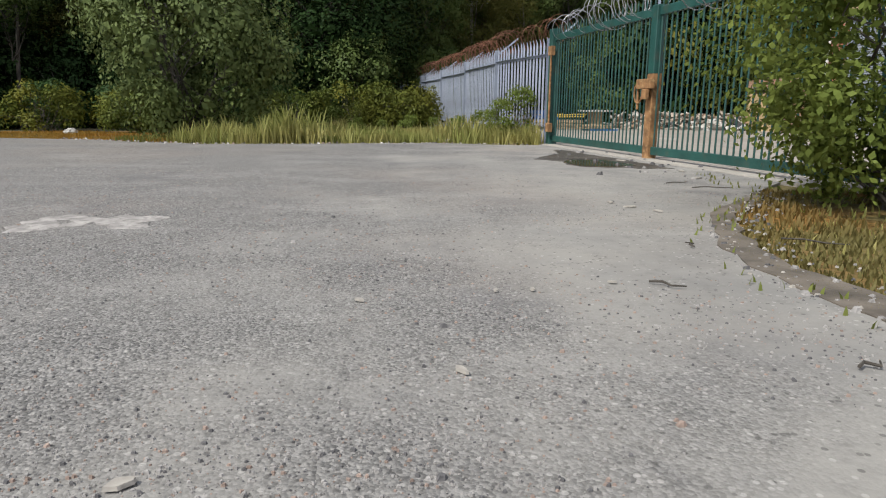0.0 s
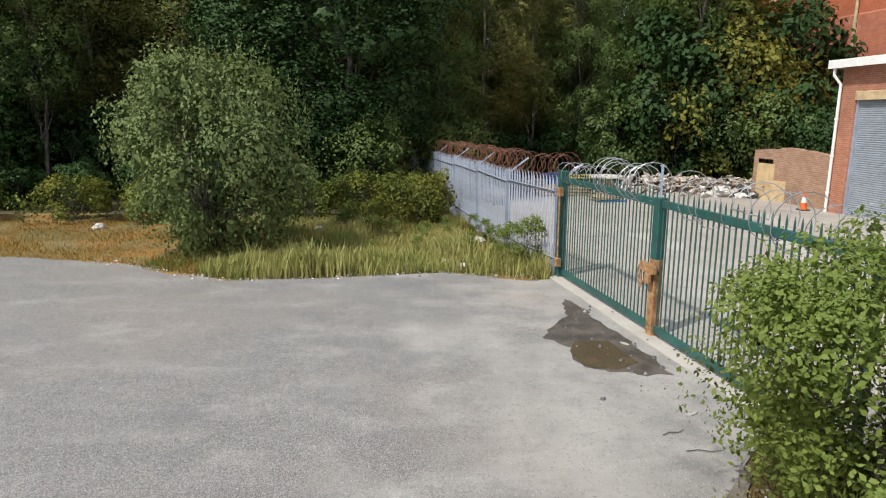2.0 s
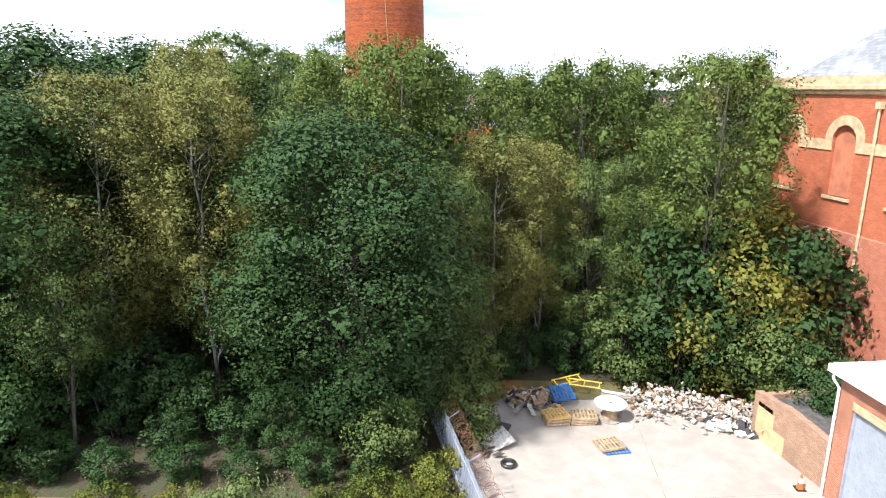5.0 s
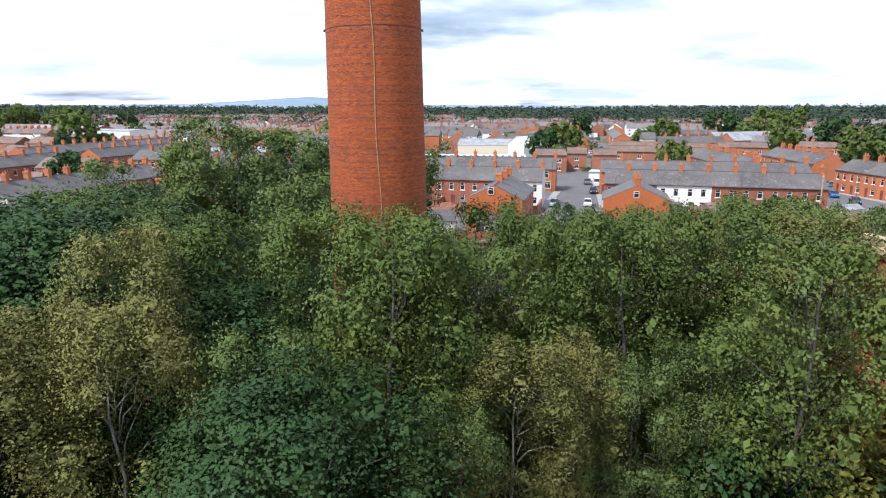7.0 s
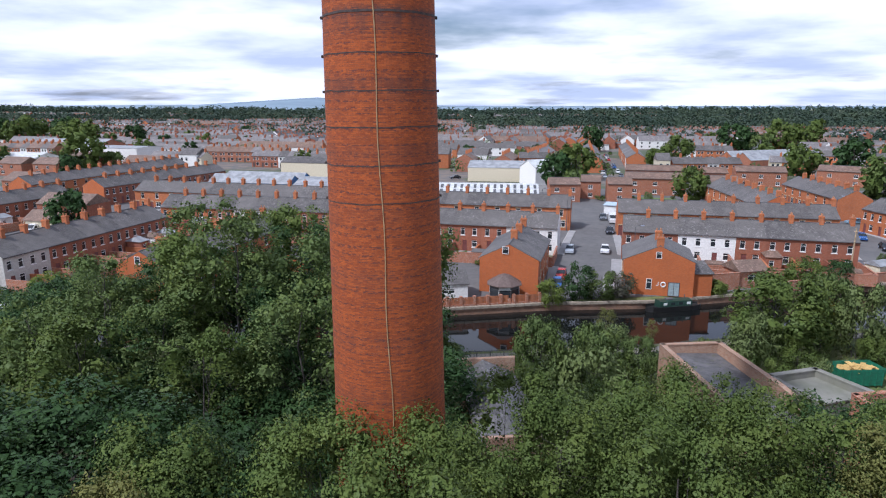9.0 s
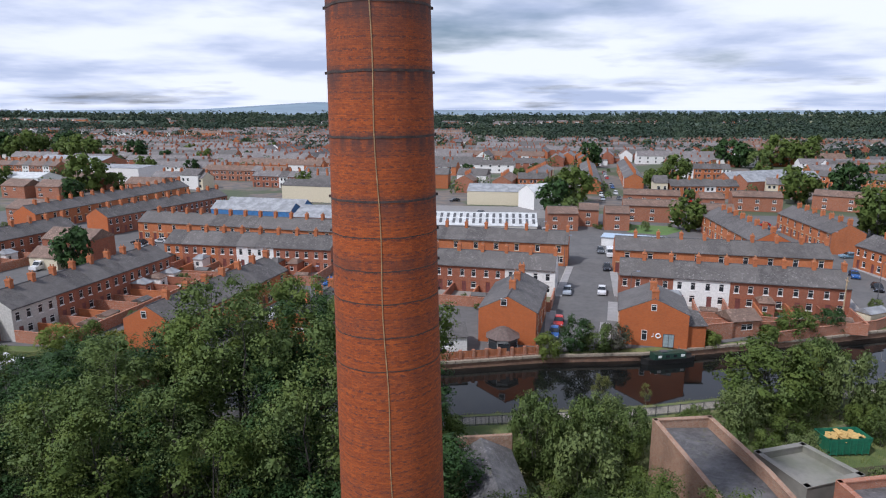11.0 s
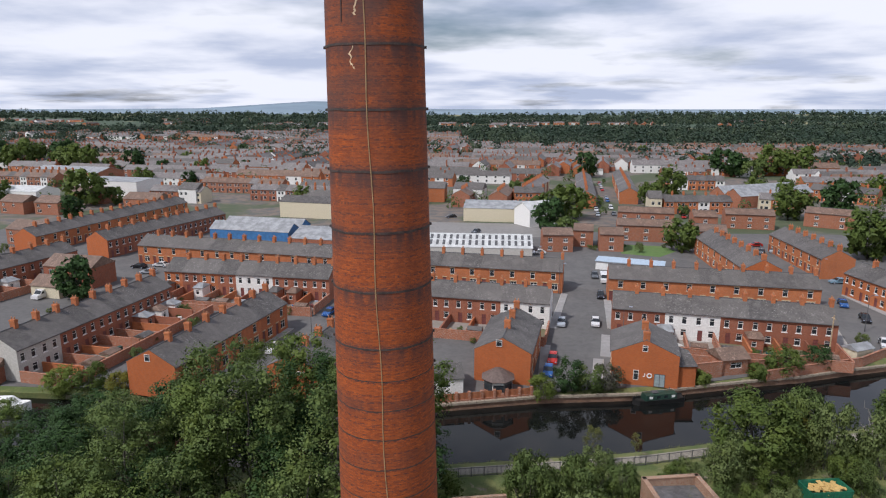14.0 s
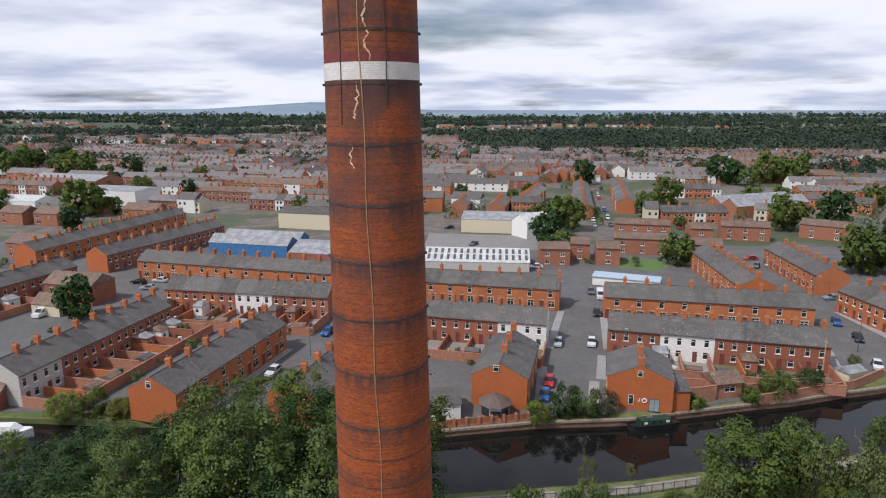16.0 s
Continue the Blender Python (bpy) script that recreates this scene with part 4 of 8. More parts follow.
def coil(pts, radius, turns_per_m, mat, seed, wire=0.006, droop=0.05):
    """Razor wire: a springy helix along a line."""
    rnd = random.Random(seed)
    gg, run = Geo(), []
    for a, b in zip(pts, pts[1:]):
        a, b = Vector(a), Vector(b)
        length = (b - a).length
        steps = max(8, int(length * turns_per_m * 16))
        d = (b - a).normalized()
        s = d.cross(Vector((0, 0, 1))).normalized()
        u = s.cross(d)
        for k in range(steps):
            t = k / steps
            ph = 2 * math.pi * turns_per_m * length * t
            rr = radius * (1 + 0.14 * math.sin(ph * 0.37 + seed) + 0.08 * math.sin(ph * 0.11))
            run.append(a + d * (length * t + 0.1 * math.sin(ph * 0.23 + seed)) + s * rr * math.cos(ph) + u * (rr * math.sin(ph) - droop * math.sin(math.pi * t)))
    gg.tube(run, wire, 4, caps=False)
    for k in range(3, len(run) - 1, 3):
        p = run[k]
        q = Vector((rnd.uniform(-1, 1), rnd.uniform(-1, 1), rnd.uniform(-1, 1))).normalized() * 0.035
        gg.tube([p - q, p + q], [0.0015, 0.004], 3, caps=False)
    return gg


wire_line = [(x + 0.28, y + 0.1, 2.42 + yard_z(y)) for x, y in POSTS]
solo("razor_wire", coil(wire_line[:2], 0.26, 4.0, WIRE_RUST, 1), WIRE_RUST, "rusty coil of razor wire along the fence top", "razor wire", group="razor wire coils")
solo("razor_wire", coil(wire_line[1:], 0.26, 4.5, WIRE_RUST, 2, 0.008), WIRE_RUST, "rusty brown coil of razor wire along the fence", "razor wire", group="razor wire coils")
for x, y in POSTS[:5]:
    gg = Geo()
    gg.box(-0.02, 0.02, -0.02, 0.02, 0, 0.62, at=Matrix.Translation((x + 0.02, y, 2.1 + yard_z(y))) @ Matrix.Rotation(radians(52), 4, "Y"))
    part("wire_arm", gg, GALV, fence, "angled steel arm for the wire")

# ---- double gate ----
GATE = [(2.34, 14.2), (3.26, 10.35), (4.2, 6.35)]
gate = thing("double_gate", "dark green steel double gate, chained shut, rusty at the lock", "gate", group="")


def leaf_frame(a, b):
    return frame_at(*a, *b, 0.03)


bar = Geo()
bar.tube([(0, 0, 0.06), (0, 0, 2.3), (0, 0, 2.37)], [0.013, 0.013, 0.003], 6)
BAR_MESH = bar.mesh("bar", GREEN)
for k, (a, b) in enumerate(zip(GATE, GATE[1:])):
    m = leaf_frame(a, b)
    length = math.dist(a, b)
    leaf_ob = thing("gate_leaf", "", "", None)
    leaf_ob.parent = gate
    leaf_ob.matrix_basis = m
    for nm, bx in (("bottom_rail", (0.06, length - 0.06, -0.03, 0.03, 0.04, 0.16)), ("top_rail", (0.06, length - 0.06, -0.03, 0.03, 2.08, 2.2))):
        gg = Geo()
        gg.cbox(*bx, 0.008)
        part(nm, gg, GREEN, leaf_ob)
    for x in (0.03, length - 0.06):
        gg = Geo()
        gg.cbox(x - 0.04, x + 0.04, -0.04, 0.04, 0.03, 2.22, 0.008)
        part("stile", gg, GREEN, leaf_ob)
    n = int(length / 0.125)
    for j in range(n):
        ob = part("bar", BAR_MESH, None, leaf_ob)
        ob.matrix_basis = pose(0.12 + j * (length - 0.24) / (n - 1), 0, random.uniform(-0.01, 0.01), 0, random.uniform(-0.4, 0.4), 0)
m0 = frame_at(*GATE[0], *GATE[1], 0.0)
gg = Geo()
gg.cbox(-0.09, 0.09, -0.09, 0.09, -0.1, 2.35, 0.012)
ob = part("gate_post", gg, GREEN, gate)
ob.matrix_basis = m0
gg = Geo()
gg.tube([(0.12, -0.12, 0.35), (0.12, -0.12, 2.0)], 0.022, 6)
for z in (0.35, 1.9):
    gg.cbox(0.04, 0.2, -0.16, -0.06, z - 0.08, z + 0.1, 0.01)
ob = part("hinge_bar", gg, RUST, gate, "rusty hinge bar")
ob.matrix_basis = m0
mm = frame_at(*GATE[1], *GATE[2], 0.0)
gg = Geo()
gg.cbox(-0.085, 0.085, -0.075, 0.075, 1.28, 2.26, 0.01)
ob = part("meeting_post", gg, GREEN, gate)
ob.matrix_basis = mm
gg = Geo()
gg.cbox(-0.085, 0.085, -0.075, 0.075, -0.02, 1.278, 0.01)
ob = part("meeting_post_foot", gg, RUST, gate, "bare rusty lower post")
ob.matrix_basis = mm
gg = Geo()
gg.box(-0.02, 0.02, -0.004, 0.004, 2.2, 2.78)
gg.box(-0.02, -0.012, -0.02, 0.02, 2.2, 2.78)
for z in (2.45, 2.6, 2.74):
    gg.box(-0.09, 0.09, -0.006, 0.006, z, z + 0.02)
ob = part("wire_arm", gg, GALV, gate)
ob.matrix_basis = mm
gg = Geo()
gg.cbox(-0.26, 0.16, -0.16, -0.07, 1.06, 1.2, 0.015)
gg.tube([(-0.25, -0.12, 1.08), (-0.24, -0.12, 0.75)], 0.018, 6)
gg.tube([(-0.22 + 0.12 * math.cos(t), -0.13, 1.0 + 0.16 * math.sin(t)) for t in np.linspace(0.2, 6.0, 14)], 0.014, 5)
gg.cbox(-0.02, 0.1, -0.2, -0.12, 0.9, 1.05, 0.015)
ob = part("lock_box", gg, RUST, gate, "rusty slide bolt with chain")
ob.matrix_basis = mm
for pts, r, tp, sd in (([(2.36, 14.1, 2.36), (2.6, 13.0, 2.38), (2.85, 12.1, 2.4)], 0.2, 3.0, 5), ([(2.8, 12.3, 2.45), (3.2, 10.55, 2.47)], 0.3, 5.5, 6), ([(3.35, 9.7, 2.42), (3.75, 8.3, 2.4), (4.15, 6.4, 2.4)], 0.3, 3.2, 7)):
    solo("razor_wire", coil(pts, r, tp, WIRE, sd, 0.007), WIRE, "loose bright coils of razor wire over the gate", "razor wire", group="razor wire coils")

# ---- plants ----
def leaf_mesh(name, pos, nrm, length, width, mat, rng, droop=0.0, grow=None, soft=None):
    """Many small folded leaves: pos and nrm are N x 3 arrays."""
    n = len(pos)
    rnd = rng.normal(size=(n, 3))
    if droop:
        rnd[:, 2] -= droop
    a = rnd - nrm * np.sum(rnd * nrm, axis=1, keepdims=True)
    a /= np.linalg.norm(a, axis=1, keepdims=True) + 1e-9
    b = np.cross(a, nrm)
    s = rng.uniform(0.65, 1.3, size=(n, 1))
    if grow is not None:
        s = s * grow[:, None]
    l, w = length * s, width * s
    v = np.empty((n, 4, 3))
    v[:, 0] = pos - a * l * 0.5
    v[:, 1] = pos + b * w * 0.5 - nrm * w * 0.15 + a * l * 0.05
    v[:, 2] = pos + a * l * 0.5 - nrm * l * 0.12
    v[:, 3] = pos - b * w * 0.5 - nrm * w * 0.15 + a * l * 0.05
    me = bpy.data.meshes.new(name)
    me.vertices.add(n * 4)
    me.vertices.foreach_set("co", v.ravel())
    me.loops.add(n * 4)
    me.loops.foreach_set("vertex_index", np.arange(n * 4, dtype=np.int32))
    me.polygons.add(n)
    me.polygons.foreach_set("loop_start", np.arange(0, n * 4, 4, dtype=np.int32))
    me.materials.append(mat)
    me.update(calc_edges=True)
    if soft is not None:
        # leaves take most of their shading from the clump that they sit on
        q = soft * 0.88 + nrm * 0.12
        q /= np.linalg.norm(q, axis=1, keepdims=True) + 1e-9
        me.normals_split_custom_set_from_vertices(np.repeat(q, 4, axis=0).tolist())
    return me


def crown_points(rng, height, base, radius, lobes, per_lobe, leaves, lobe_r, spread, droop=0.0, flat=1.0, shoots=0):
    """Leaves in clumps on the outsides of lobes, which fill an egg-shaped crown unevenly."""
    pos, nrm, centres, grow, soft = [], [], [], [], []
    mid, half = (height + base) / 2, (height - base) / 2
    for k in range(lobes):
        t = rng.uniform(-0.92, 0.76) if k > lobes // 9 else rng.uniform(0.72, 0.88)
        ring_r = radius * math.sqrt(max(0.05, 1 - t * t)) * (1.0 if t > -0.3 else 0.9)
        ang, rr = rng.uniform(0, 2 * math.pi), ring_r * math.sqrt(rng.uniform(0.42, 1.0)) * 0.88
        c = np.array([rr * math.cos(ang), rr * math.sin(ang), mid + half * t * 0.9])
        lr = lobe_r * rng.uniform(0.7, 1.3) * (0.75 + 0.35 * (1 - abs(t)))
        centres.append(c)
        d = rng.normal(size=(per_lobe, 3))
        d[:, 2] = d[:, 2] * 0.9 + 0.25
        d /= np.linalg.norm(d, axis=1, keepdims=True)
        cl = c + d * lr * rng.uniform(0.8, 1.06, size=(per_lobe, 1)) * np.array([1, 1, flat])
        for q, dd in zip(cl, d):
            # a spray: leaves spread over a small dome that faces up and out
            face = dd * 0.75 + np.array([0, 0, 0.55])
            face /= np.linalg.norm(face)
            off = rng.normal(size=(leaves, 3)) * spread * 1.12
            along = off @ face
            off -= np.outer(along * 0.7, face)
            off -= np.outer(np.sum(off * off, axis=1) / (spread * 6), face)
            if droop:
                off[:, 2] -= np.abs(rng.normal(size=leaves)) * droop
            pos.append(q + off)
            m = face + off * 0.3 / spread + rng.normal(size=(leaves, 3)) * 0.42
            nrm.append(m / np.linalg.norm(m, axis=1, keepdims=True))
            grow.append(np.ones(leaves))
            out = dd + (q - np.array([0, 0, mid])) / (radius * 2.2) + np.array([0, 0, 0.15])
            soft.append(np.repeat((out / np.linalg.norm(out))[None, :], leaves, axis=0))
        inner = max(8, per_lobe * leaves // 8)
        d = rng.normal(size=(inner, 3))
        d /= np.linalg.norm(d, axis=1, keepdims=True)
        pos.append(c + d * lr * rng.uniform(0.1, 0.6, size=(inner, 1)))
        nrm.append(d)
        grow.append(np.full(inner, 2.4 if radius > 2.6 else 1.5))
        soft.append(d)
    for k in range(shoots):
        # upright young shoots that stand out of the crown's top and shoulders
        t, ang = rng.uniform(-0.1, 0.95), rng.uniform(0, 2 * math.pi)
        rr = radius * math.sqrt(max(0.03, 1 - t * t)) * rng.uniform(0.75, 1.0)
        d = np.array([0.35 * math.cos(ang) * (1 - t), 0.35 * math.sin(ang) * (1 - t), 1.0]) + rng.normal(size=3) * 0.15
        d /= np.linalg.norm(d)
        length = rng.uniform(0.07, 0.17) * height
        u = np.linspace(0, 1, 16)[:, None]
        pos.append(np.array([rr * math.cos(ang), rr * math.sin(ang), mid + half * t * 0.92]) + d * u * length + rng.normal(size=(16, 3)) * spread * 0.32 * (1.1 - u))
        m = rng.normal(size=(16, 3)) * 0.7 + np.array([math.cos(ang), math.sin(ang), 0.4])
        nrm.append(m / np.linalg.norm(m, axis=1, keepdims=True))
        grow.append(np.linspace(1.1, 0.6, 16))
        soft.append(nrm[-1])
    return np.concatenate(pos), np.concatenate(nrm), centres, np.concatenate(grow), np.concatenate(soft)


def limb(gg, rng, a, b, r0, r1, sides=5, bend=0.12):
    a, b = Vector(a), Vector(b)
    n = 5
    L = (b - a).length
    pts = []
    for k in range(n + 1):
        t = k / n
        w = Vector(rng.normal(size=3)) * L * bend * 0.4 * math.sin(math.pi * t)
        pts.append(a.lerp(b, t) + w + Vector((0, 0, L * 0.06 * math.sin(math.pi * t))))
    gg.tube(pts, [r0 + (r1 - r0) * k / n for k in range(n + 1)], sides, caps=False)
    return pts


def make_tree(name, seed, height, base, radius, lobes, per_lobe, leaves, lobe_r, spread, leaf, size, bark, label, category, trunk_r=0.16, droop=0.0, stems=1, flat=1.0, group="trees of the wood", shoots=0):
    rng = np.random.default_rng(seed)
    pos, nrm, cen, grow, soft = crown_points(rng, height, base, radius, lobes, per_lobe, leaves, lobe_r, spread, droop, flat, shoots)
    root = thing(name, label, category, None, group)
    gt = Geo()
    for s in range(stems):
        lean = rng.normal(size=2) * (0.25 if stems == 1 else radius * 0.4)
        foot = (rng.normal() * 0.12 * (stems > 1), rng.normal() * 0.12 * (stems > 1), -0.3)
        tip = (lean[0], lean[1], base + (height - base) * 0.8)
        pts = limb(gt, rng, foot, tip, trunk_r, trunk_r * 0.18, 7, 0.05)
        own = cen[s::stems]
        for c in own[::4 if bark is BARK_BIRCH else 2]:
            z = max(base * 0.7, c[2] - radius * 0.5 - 0.15 * height * rng.random())
            t = min(max((z + 0.3) / (tip[2] + 0.3), 0.05), 0.93)
            a = pts[0].lerp(pts[-1], t)
            limb(gt, rng, a, c, trunk_r * 0.24 * (1.1 - t) + 0.01, 0.008, 4, 0.2)
    part("trunk", gt, bark, root, smooth=True)
    part("crown", leaf_mesh("crown", pos, nrm, size, size * 0.62, leaf, rng, droop * 1.5, grow, soft), None, root)
    return root


protos = {}
KINDS = {"oak": ("sycamore_tree", 16.5, 2.2, 3.9, 1.3, LEAF_OAK, 0.27, BARK, "broad dark green deciduous tree in the wood", 0.16, 0.0),
         "syc": ("ash_tree", 17.0, 2.6, 3.5, 1.15, LEAF_SYC, 0.25, BARK, "fresh green leafy tree with clumped crown", 0.15, 0.0),
         "birch": ("birch_tree", 17.0, 2.8, 2.7, 0.85, LEAF_BIRCH, 0.18, BARK_BIRCH, "slender birch with pale trunk and drooping yellowish leaves", 0.1, 0.45),
         "willow": ("willow_tree", 16.0, 1.8, 3.3, 1.05, LEAF_WILLOW, 0.21, BARK, "grey-green willow with soft hanging foliage", 0.14, 0.3)}
for k, (nm, h, base, r, lr, leaf, size, bark, lab, tr, dr) in KINDS.items():
    sp = 0.24 if dr == 0 else 0.2
    protos[k + "_front"] = [make_tree(nm, 311 + 5 * len(k), h, base * (-0.2 if k == "oak" else 1.2 if k == "birch" else 0.6), r, 104 if k == "oak" else 86, 24 if k == "oak" else 20, 21 if k == "oak" else 20, lr * (1.1 if k == "oak" else 1.0), sp, leaf, size * 0.5, bark, lab, "tree", tr, dr)]
    protos[k] = [make_tree(nm, 11 + 7 * len(k) + j, h, base + 3.6, r, 46, 15, 16, lr, sp * 1.08, leaf, size * 0.62, bark, lab, "tree", tr, dr) for j in range(2)]
    if k != "birch":
        protos[k + "_far"] = [make_tree(nm, 131 + 7 * len(k) + j, h, base + 3.5, r * 1.15, 32, 13, 14, lr * 1.2, 0.34, leaf, size * 1.05, bark, lab, "tree", tr, dr * 0.7) for j in range(2)]
protos["shrub"] = [make_tree("shrub", 51 + k, 4.6, 0.2, 2.2, 26, 16, 15, 0.8, 0.2, (LEAF_WILLOW, LEAF_OAK)[k], 0.165, BARK, "dense green shrub at the edge of the wood", "shrub", 0.05, 0.1, 3, group="shrubs of the wood") for k in range(2)]
# understorey shrubs: the darker leaf colour paints in part of the wood's shade
protos["dark"] = [make_tree("shrub", 53 + k, 4.6, 0.2, 2.2, 24, 13, 12, 0.8, 0.2, LEAF_OAK, 0.2, BARK, "shrub of the wood with leaves darkened for its shade", "shrub", 0.05, 0.1, 3, group="shrubs of the wood") for k in range(2)]
protos["low"] = [make_tree("shrub", 56 + k, 4.6, 0.2, 2.2, 24, 12, 11, 0.8, 0.22, (LEAF_BUSH, LEAF_SYC, LEAF_WILLOW)[k], 0.22, BARK, "soft green shrub among the outbuildings by the canal", "shrub", 0.05, 0.1, 3, group="shrubs of the bank") for k in range(3)]
protos["yellow"] = [make_tree("shrub", 61, 5.0, 0.3, 2.2, 26, 16, 15, 0.8, 0.2, LEAF_YELLOW, 0.165, BARK, "shrub with yellowing autumn leaves", "shrub", 0.05, 0.2, 3, group="shrubs of the wood")]
used = {}


def plant(kind, x, y, s=1.0, sz=None, z=None):
    """Sets a plant of that kind: the first call of each prototype places the prototype itself."""
    k = used.get(kind, 0)
    used[kind] = k + 1
    p = protos[kind][k % len(protos[kind])]
    zz = ground_z(x, y) if z is None else z
    m = Matrix.Translation((x, y, zz)) @ Matrix.Rotation(random.uniform(0, 6.28), 4, "Z") @ Matrix.Diagonal((s, s, sz or s, 1))
    if k < len(protos[kind]):
        p.matrix_basis = m
        return p
    return copy_thing(p, m)


def free(x, y):
    """Whether a tree may stand there: not in the yard, the stack, the mill, the buildings by the canal."""
    if math.hypot(x - CH_X, y - CH_Y) < 3.6:
        return False
    if y < 36 and x > -2.5 - (y - 20) * 0.12 + (0 if y > 20 else 0):
        return False
    if x > 16.2 and y < 46:
        return False
    if y > near_bank(x) - 3.5:
        return False
    if y > 55 and x > -4.8:
        return False
    if y > 66 and x > -8:
        return False
    if -3.5 < x < 3.6 and 58 < y < 60:
        return False
    return y > 24


rs = random.Random(77)
# trees that stand out in the view, then the body of the wood
NAMED = [("oak", -5.4, 29.0, 0.99, 1.3), ("willow", -1.2, 33.6, 0.84), ("birch", -12.7, 32.0, 1.05, 1.15), ("birch", -17.2, 31.0, 1.0, 1.15), ("birch", 1.6, 36.4, 0.83, 1.15), ("birch", 4.2, 38.6, 0.8), ("willow", 7.0, 38.2, 1.0),
         ("willow", 10.2, 39.2, 1.03), ("syc", -1.4, 44.4, 1.05), ("syc", 2.4, 45.8, 1.05), ("willow", 13.0, 40.4, 1.1), ("willow", 15.2, 41.7, 1.16), ("syc", -7.9, 42.2, 1.1), ("syc", -4.6, 42.6, 1.09),
         ("syc", 6.0, 45.9, 1.05), ("syc", 9.6, 46.2, 1.06), ("oak", -13, 38, 1.0), ("willow", -9.8, 37.0, 1.04), ("willow", -21, 35, 1.22, 1.1), ("birch", -14.8, 36.5, 1.1), ("syc", 12.5, 46.5, 1.12), ("willow", 4.6, 49.5, 1.06), ("syc", 8.0, 50, 1.06), ("syc", 0.8, 48.6, 0.98), ("willow", 2.6, 54.2, 0.84), ("syc", 7.0, 55.0, 0.86), ("syc", 11.6, 54.6, 0.88), ("syc", 16.2, 54.6, 0.86), ("willow", 20.4, 56.0, 0.78), ("syc", 25.0, 55.5, 0.74),
         ("birch", 13.6, 50.5, 0.95), ("willow", -1.4, 51.8, 0.86), ("willow", -13.0, 75.0, 1.2, 1.0), ("willow", -17.5, 27.0, 0.85, 1.0), ("oak", -22.5, 29, 1.05, 1.2), ("oak", -27.0, 27.5, 0.95, 1.2), ("syc", -26, 33, 1.15), ("oak", -18.6, 41.0, 1.24, 1.2), ("oak", -25, 39, 1.27, 1.3), ("syc", -15, 42, 1.08), ("syc", 15.9, 45.4, 1.1), ("oak", 17.2, 48.5, 1.05), ("birch", 16.2, 43.0, 1.1),
         ("oak", -19.2, 80.0, 1.06, 1.2), ("syc", -24.5, 81.5, 1.0, 1.1)]
spots = []
for kind, x, y, s, *wide in NAMED:
    plant(kind + "_front" if y < 46.4 and x > -27 and (x, y) != (-17.5, 27.0) else kind, x, y, s * (wide[0] if wide else 1.0), s)
    spots.append((x, y))
tries = 0
while len(spots) < 195 and tries < 30000:
    tries += 1
    y = rs.uniform(27, 84)
    x = rs.uniform(-34 - (y - 27) * 0.8, 14)
    if not free(x, y) or (y < 31 and x > -23) or min(math.dist((x, y), q) for q in spots) < (3.7 if y < 50 else 4.1):
        continue
    spots.append((x, y))
    # tall along the water near the stack, falling off westwards, lower and uneven between
    tall = float(np.interp(x, [-60, -48, -36, -26, -8], [0.6, 0.72, 0.88, 1.0, 1.04])) if y > 68 else float(np.interp(y, [27, 42, 43.5, 53, 58, 68], [1.14, 1.12, 0.52, 0.55, 0.84, 0.92])) if x < -9 else float(np.interp(y, [27, 44, 54, 68], [1.04, 1.05, 0.95, 0.88]))
    s = tall * rs.uniform(0.93 if y > 68 else 0.88, 1.08)
    if x < -9 and 43.5 < y < 56:
        plant("oak_far", x, y, max(s, 0.8), s)
    elif y < 50 and x > -26:
        plant(rs.choice(["oak", "oak", "syc", "willow", "oak", "birch"] if x < -7 else ["oak", "syc", "syc", "willow", "syc", "birch"]), x, y, s)
    else:
        plant(rs.choice(["oak_far", "oak_far", "oak_far", "syc_far", "oak_far", "willow_far"] if y < 68 else ["oak_far", "syc_far", "oak_far", "oak_far", "willow_far", "oak_far"]), x, y, max(s, 0.85) * rs.uniform(0.95, 1.15), s)
# undergrowth along the back of the yard and the fence
for kind, x, y, s in (("shrub", 15.5, 33.0, 1.1), ("yellow", 14.4, 35.0, 1.6), ("shrub", 11.8, 35.6, 1.2), ("shrub", 9.3, 36.2, 1.0), ("shrub", 16.2, 35.8, 1.8), ("shrub", 0.0, 33.2, 0.8),
                      ("shrub", 17.2, 31.0, 0.8), ("yellow", 15.0, 38.0, 1.3), ("shrub", -3.6, 26.4, 0.75), 
                      ("shrub", -23, 25, 1.0), ("shrub", -0.2, 29.0, 0.7), ("shrub", 12.3, 37.0, 1.8), ("shrub", -28, 25, 1.1), ("shrub", -20.5, 25.2, 1.0), ("shrub", -34, 26, 1.2), ("shrub", 18.0, 28.6, 0.7)):
    plant(kind, x, y, s)
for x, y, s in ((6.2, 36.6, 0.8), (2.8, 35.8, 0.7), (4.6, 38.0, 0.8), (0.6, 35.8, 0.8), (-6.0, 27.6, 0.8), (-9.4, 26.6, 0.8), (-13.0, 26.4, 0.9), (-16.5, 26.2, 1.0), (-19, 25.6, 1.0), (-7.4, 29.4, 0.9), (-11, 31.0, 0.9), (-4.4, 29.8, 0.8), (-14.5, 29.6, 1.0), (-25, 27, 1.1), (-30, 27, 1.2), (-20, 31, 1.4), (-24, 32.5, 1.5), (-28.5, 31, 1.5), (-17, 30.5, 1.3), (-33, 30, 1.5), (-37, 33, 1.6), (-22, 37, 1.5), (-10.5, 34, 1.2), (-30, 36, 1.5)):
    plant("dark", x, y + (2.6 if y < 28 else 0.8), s)
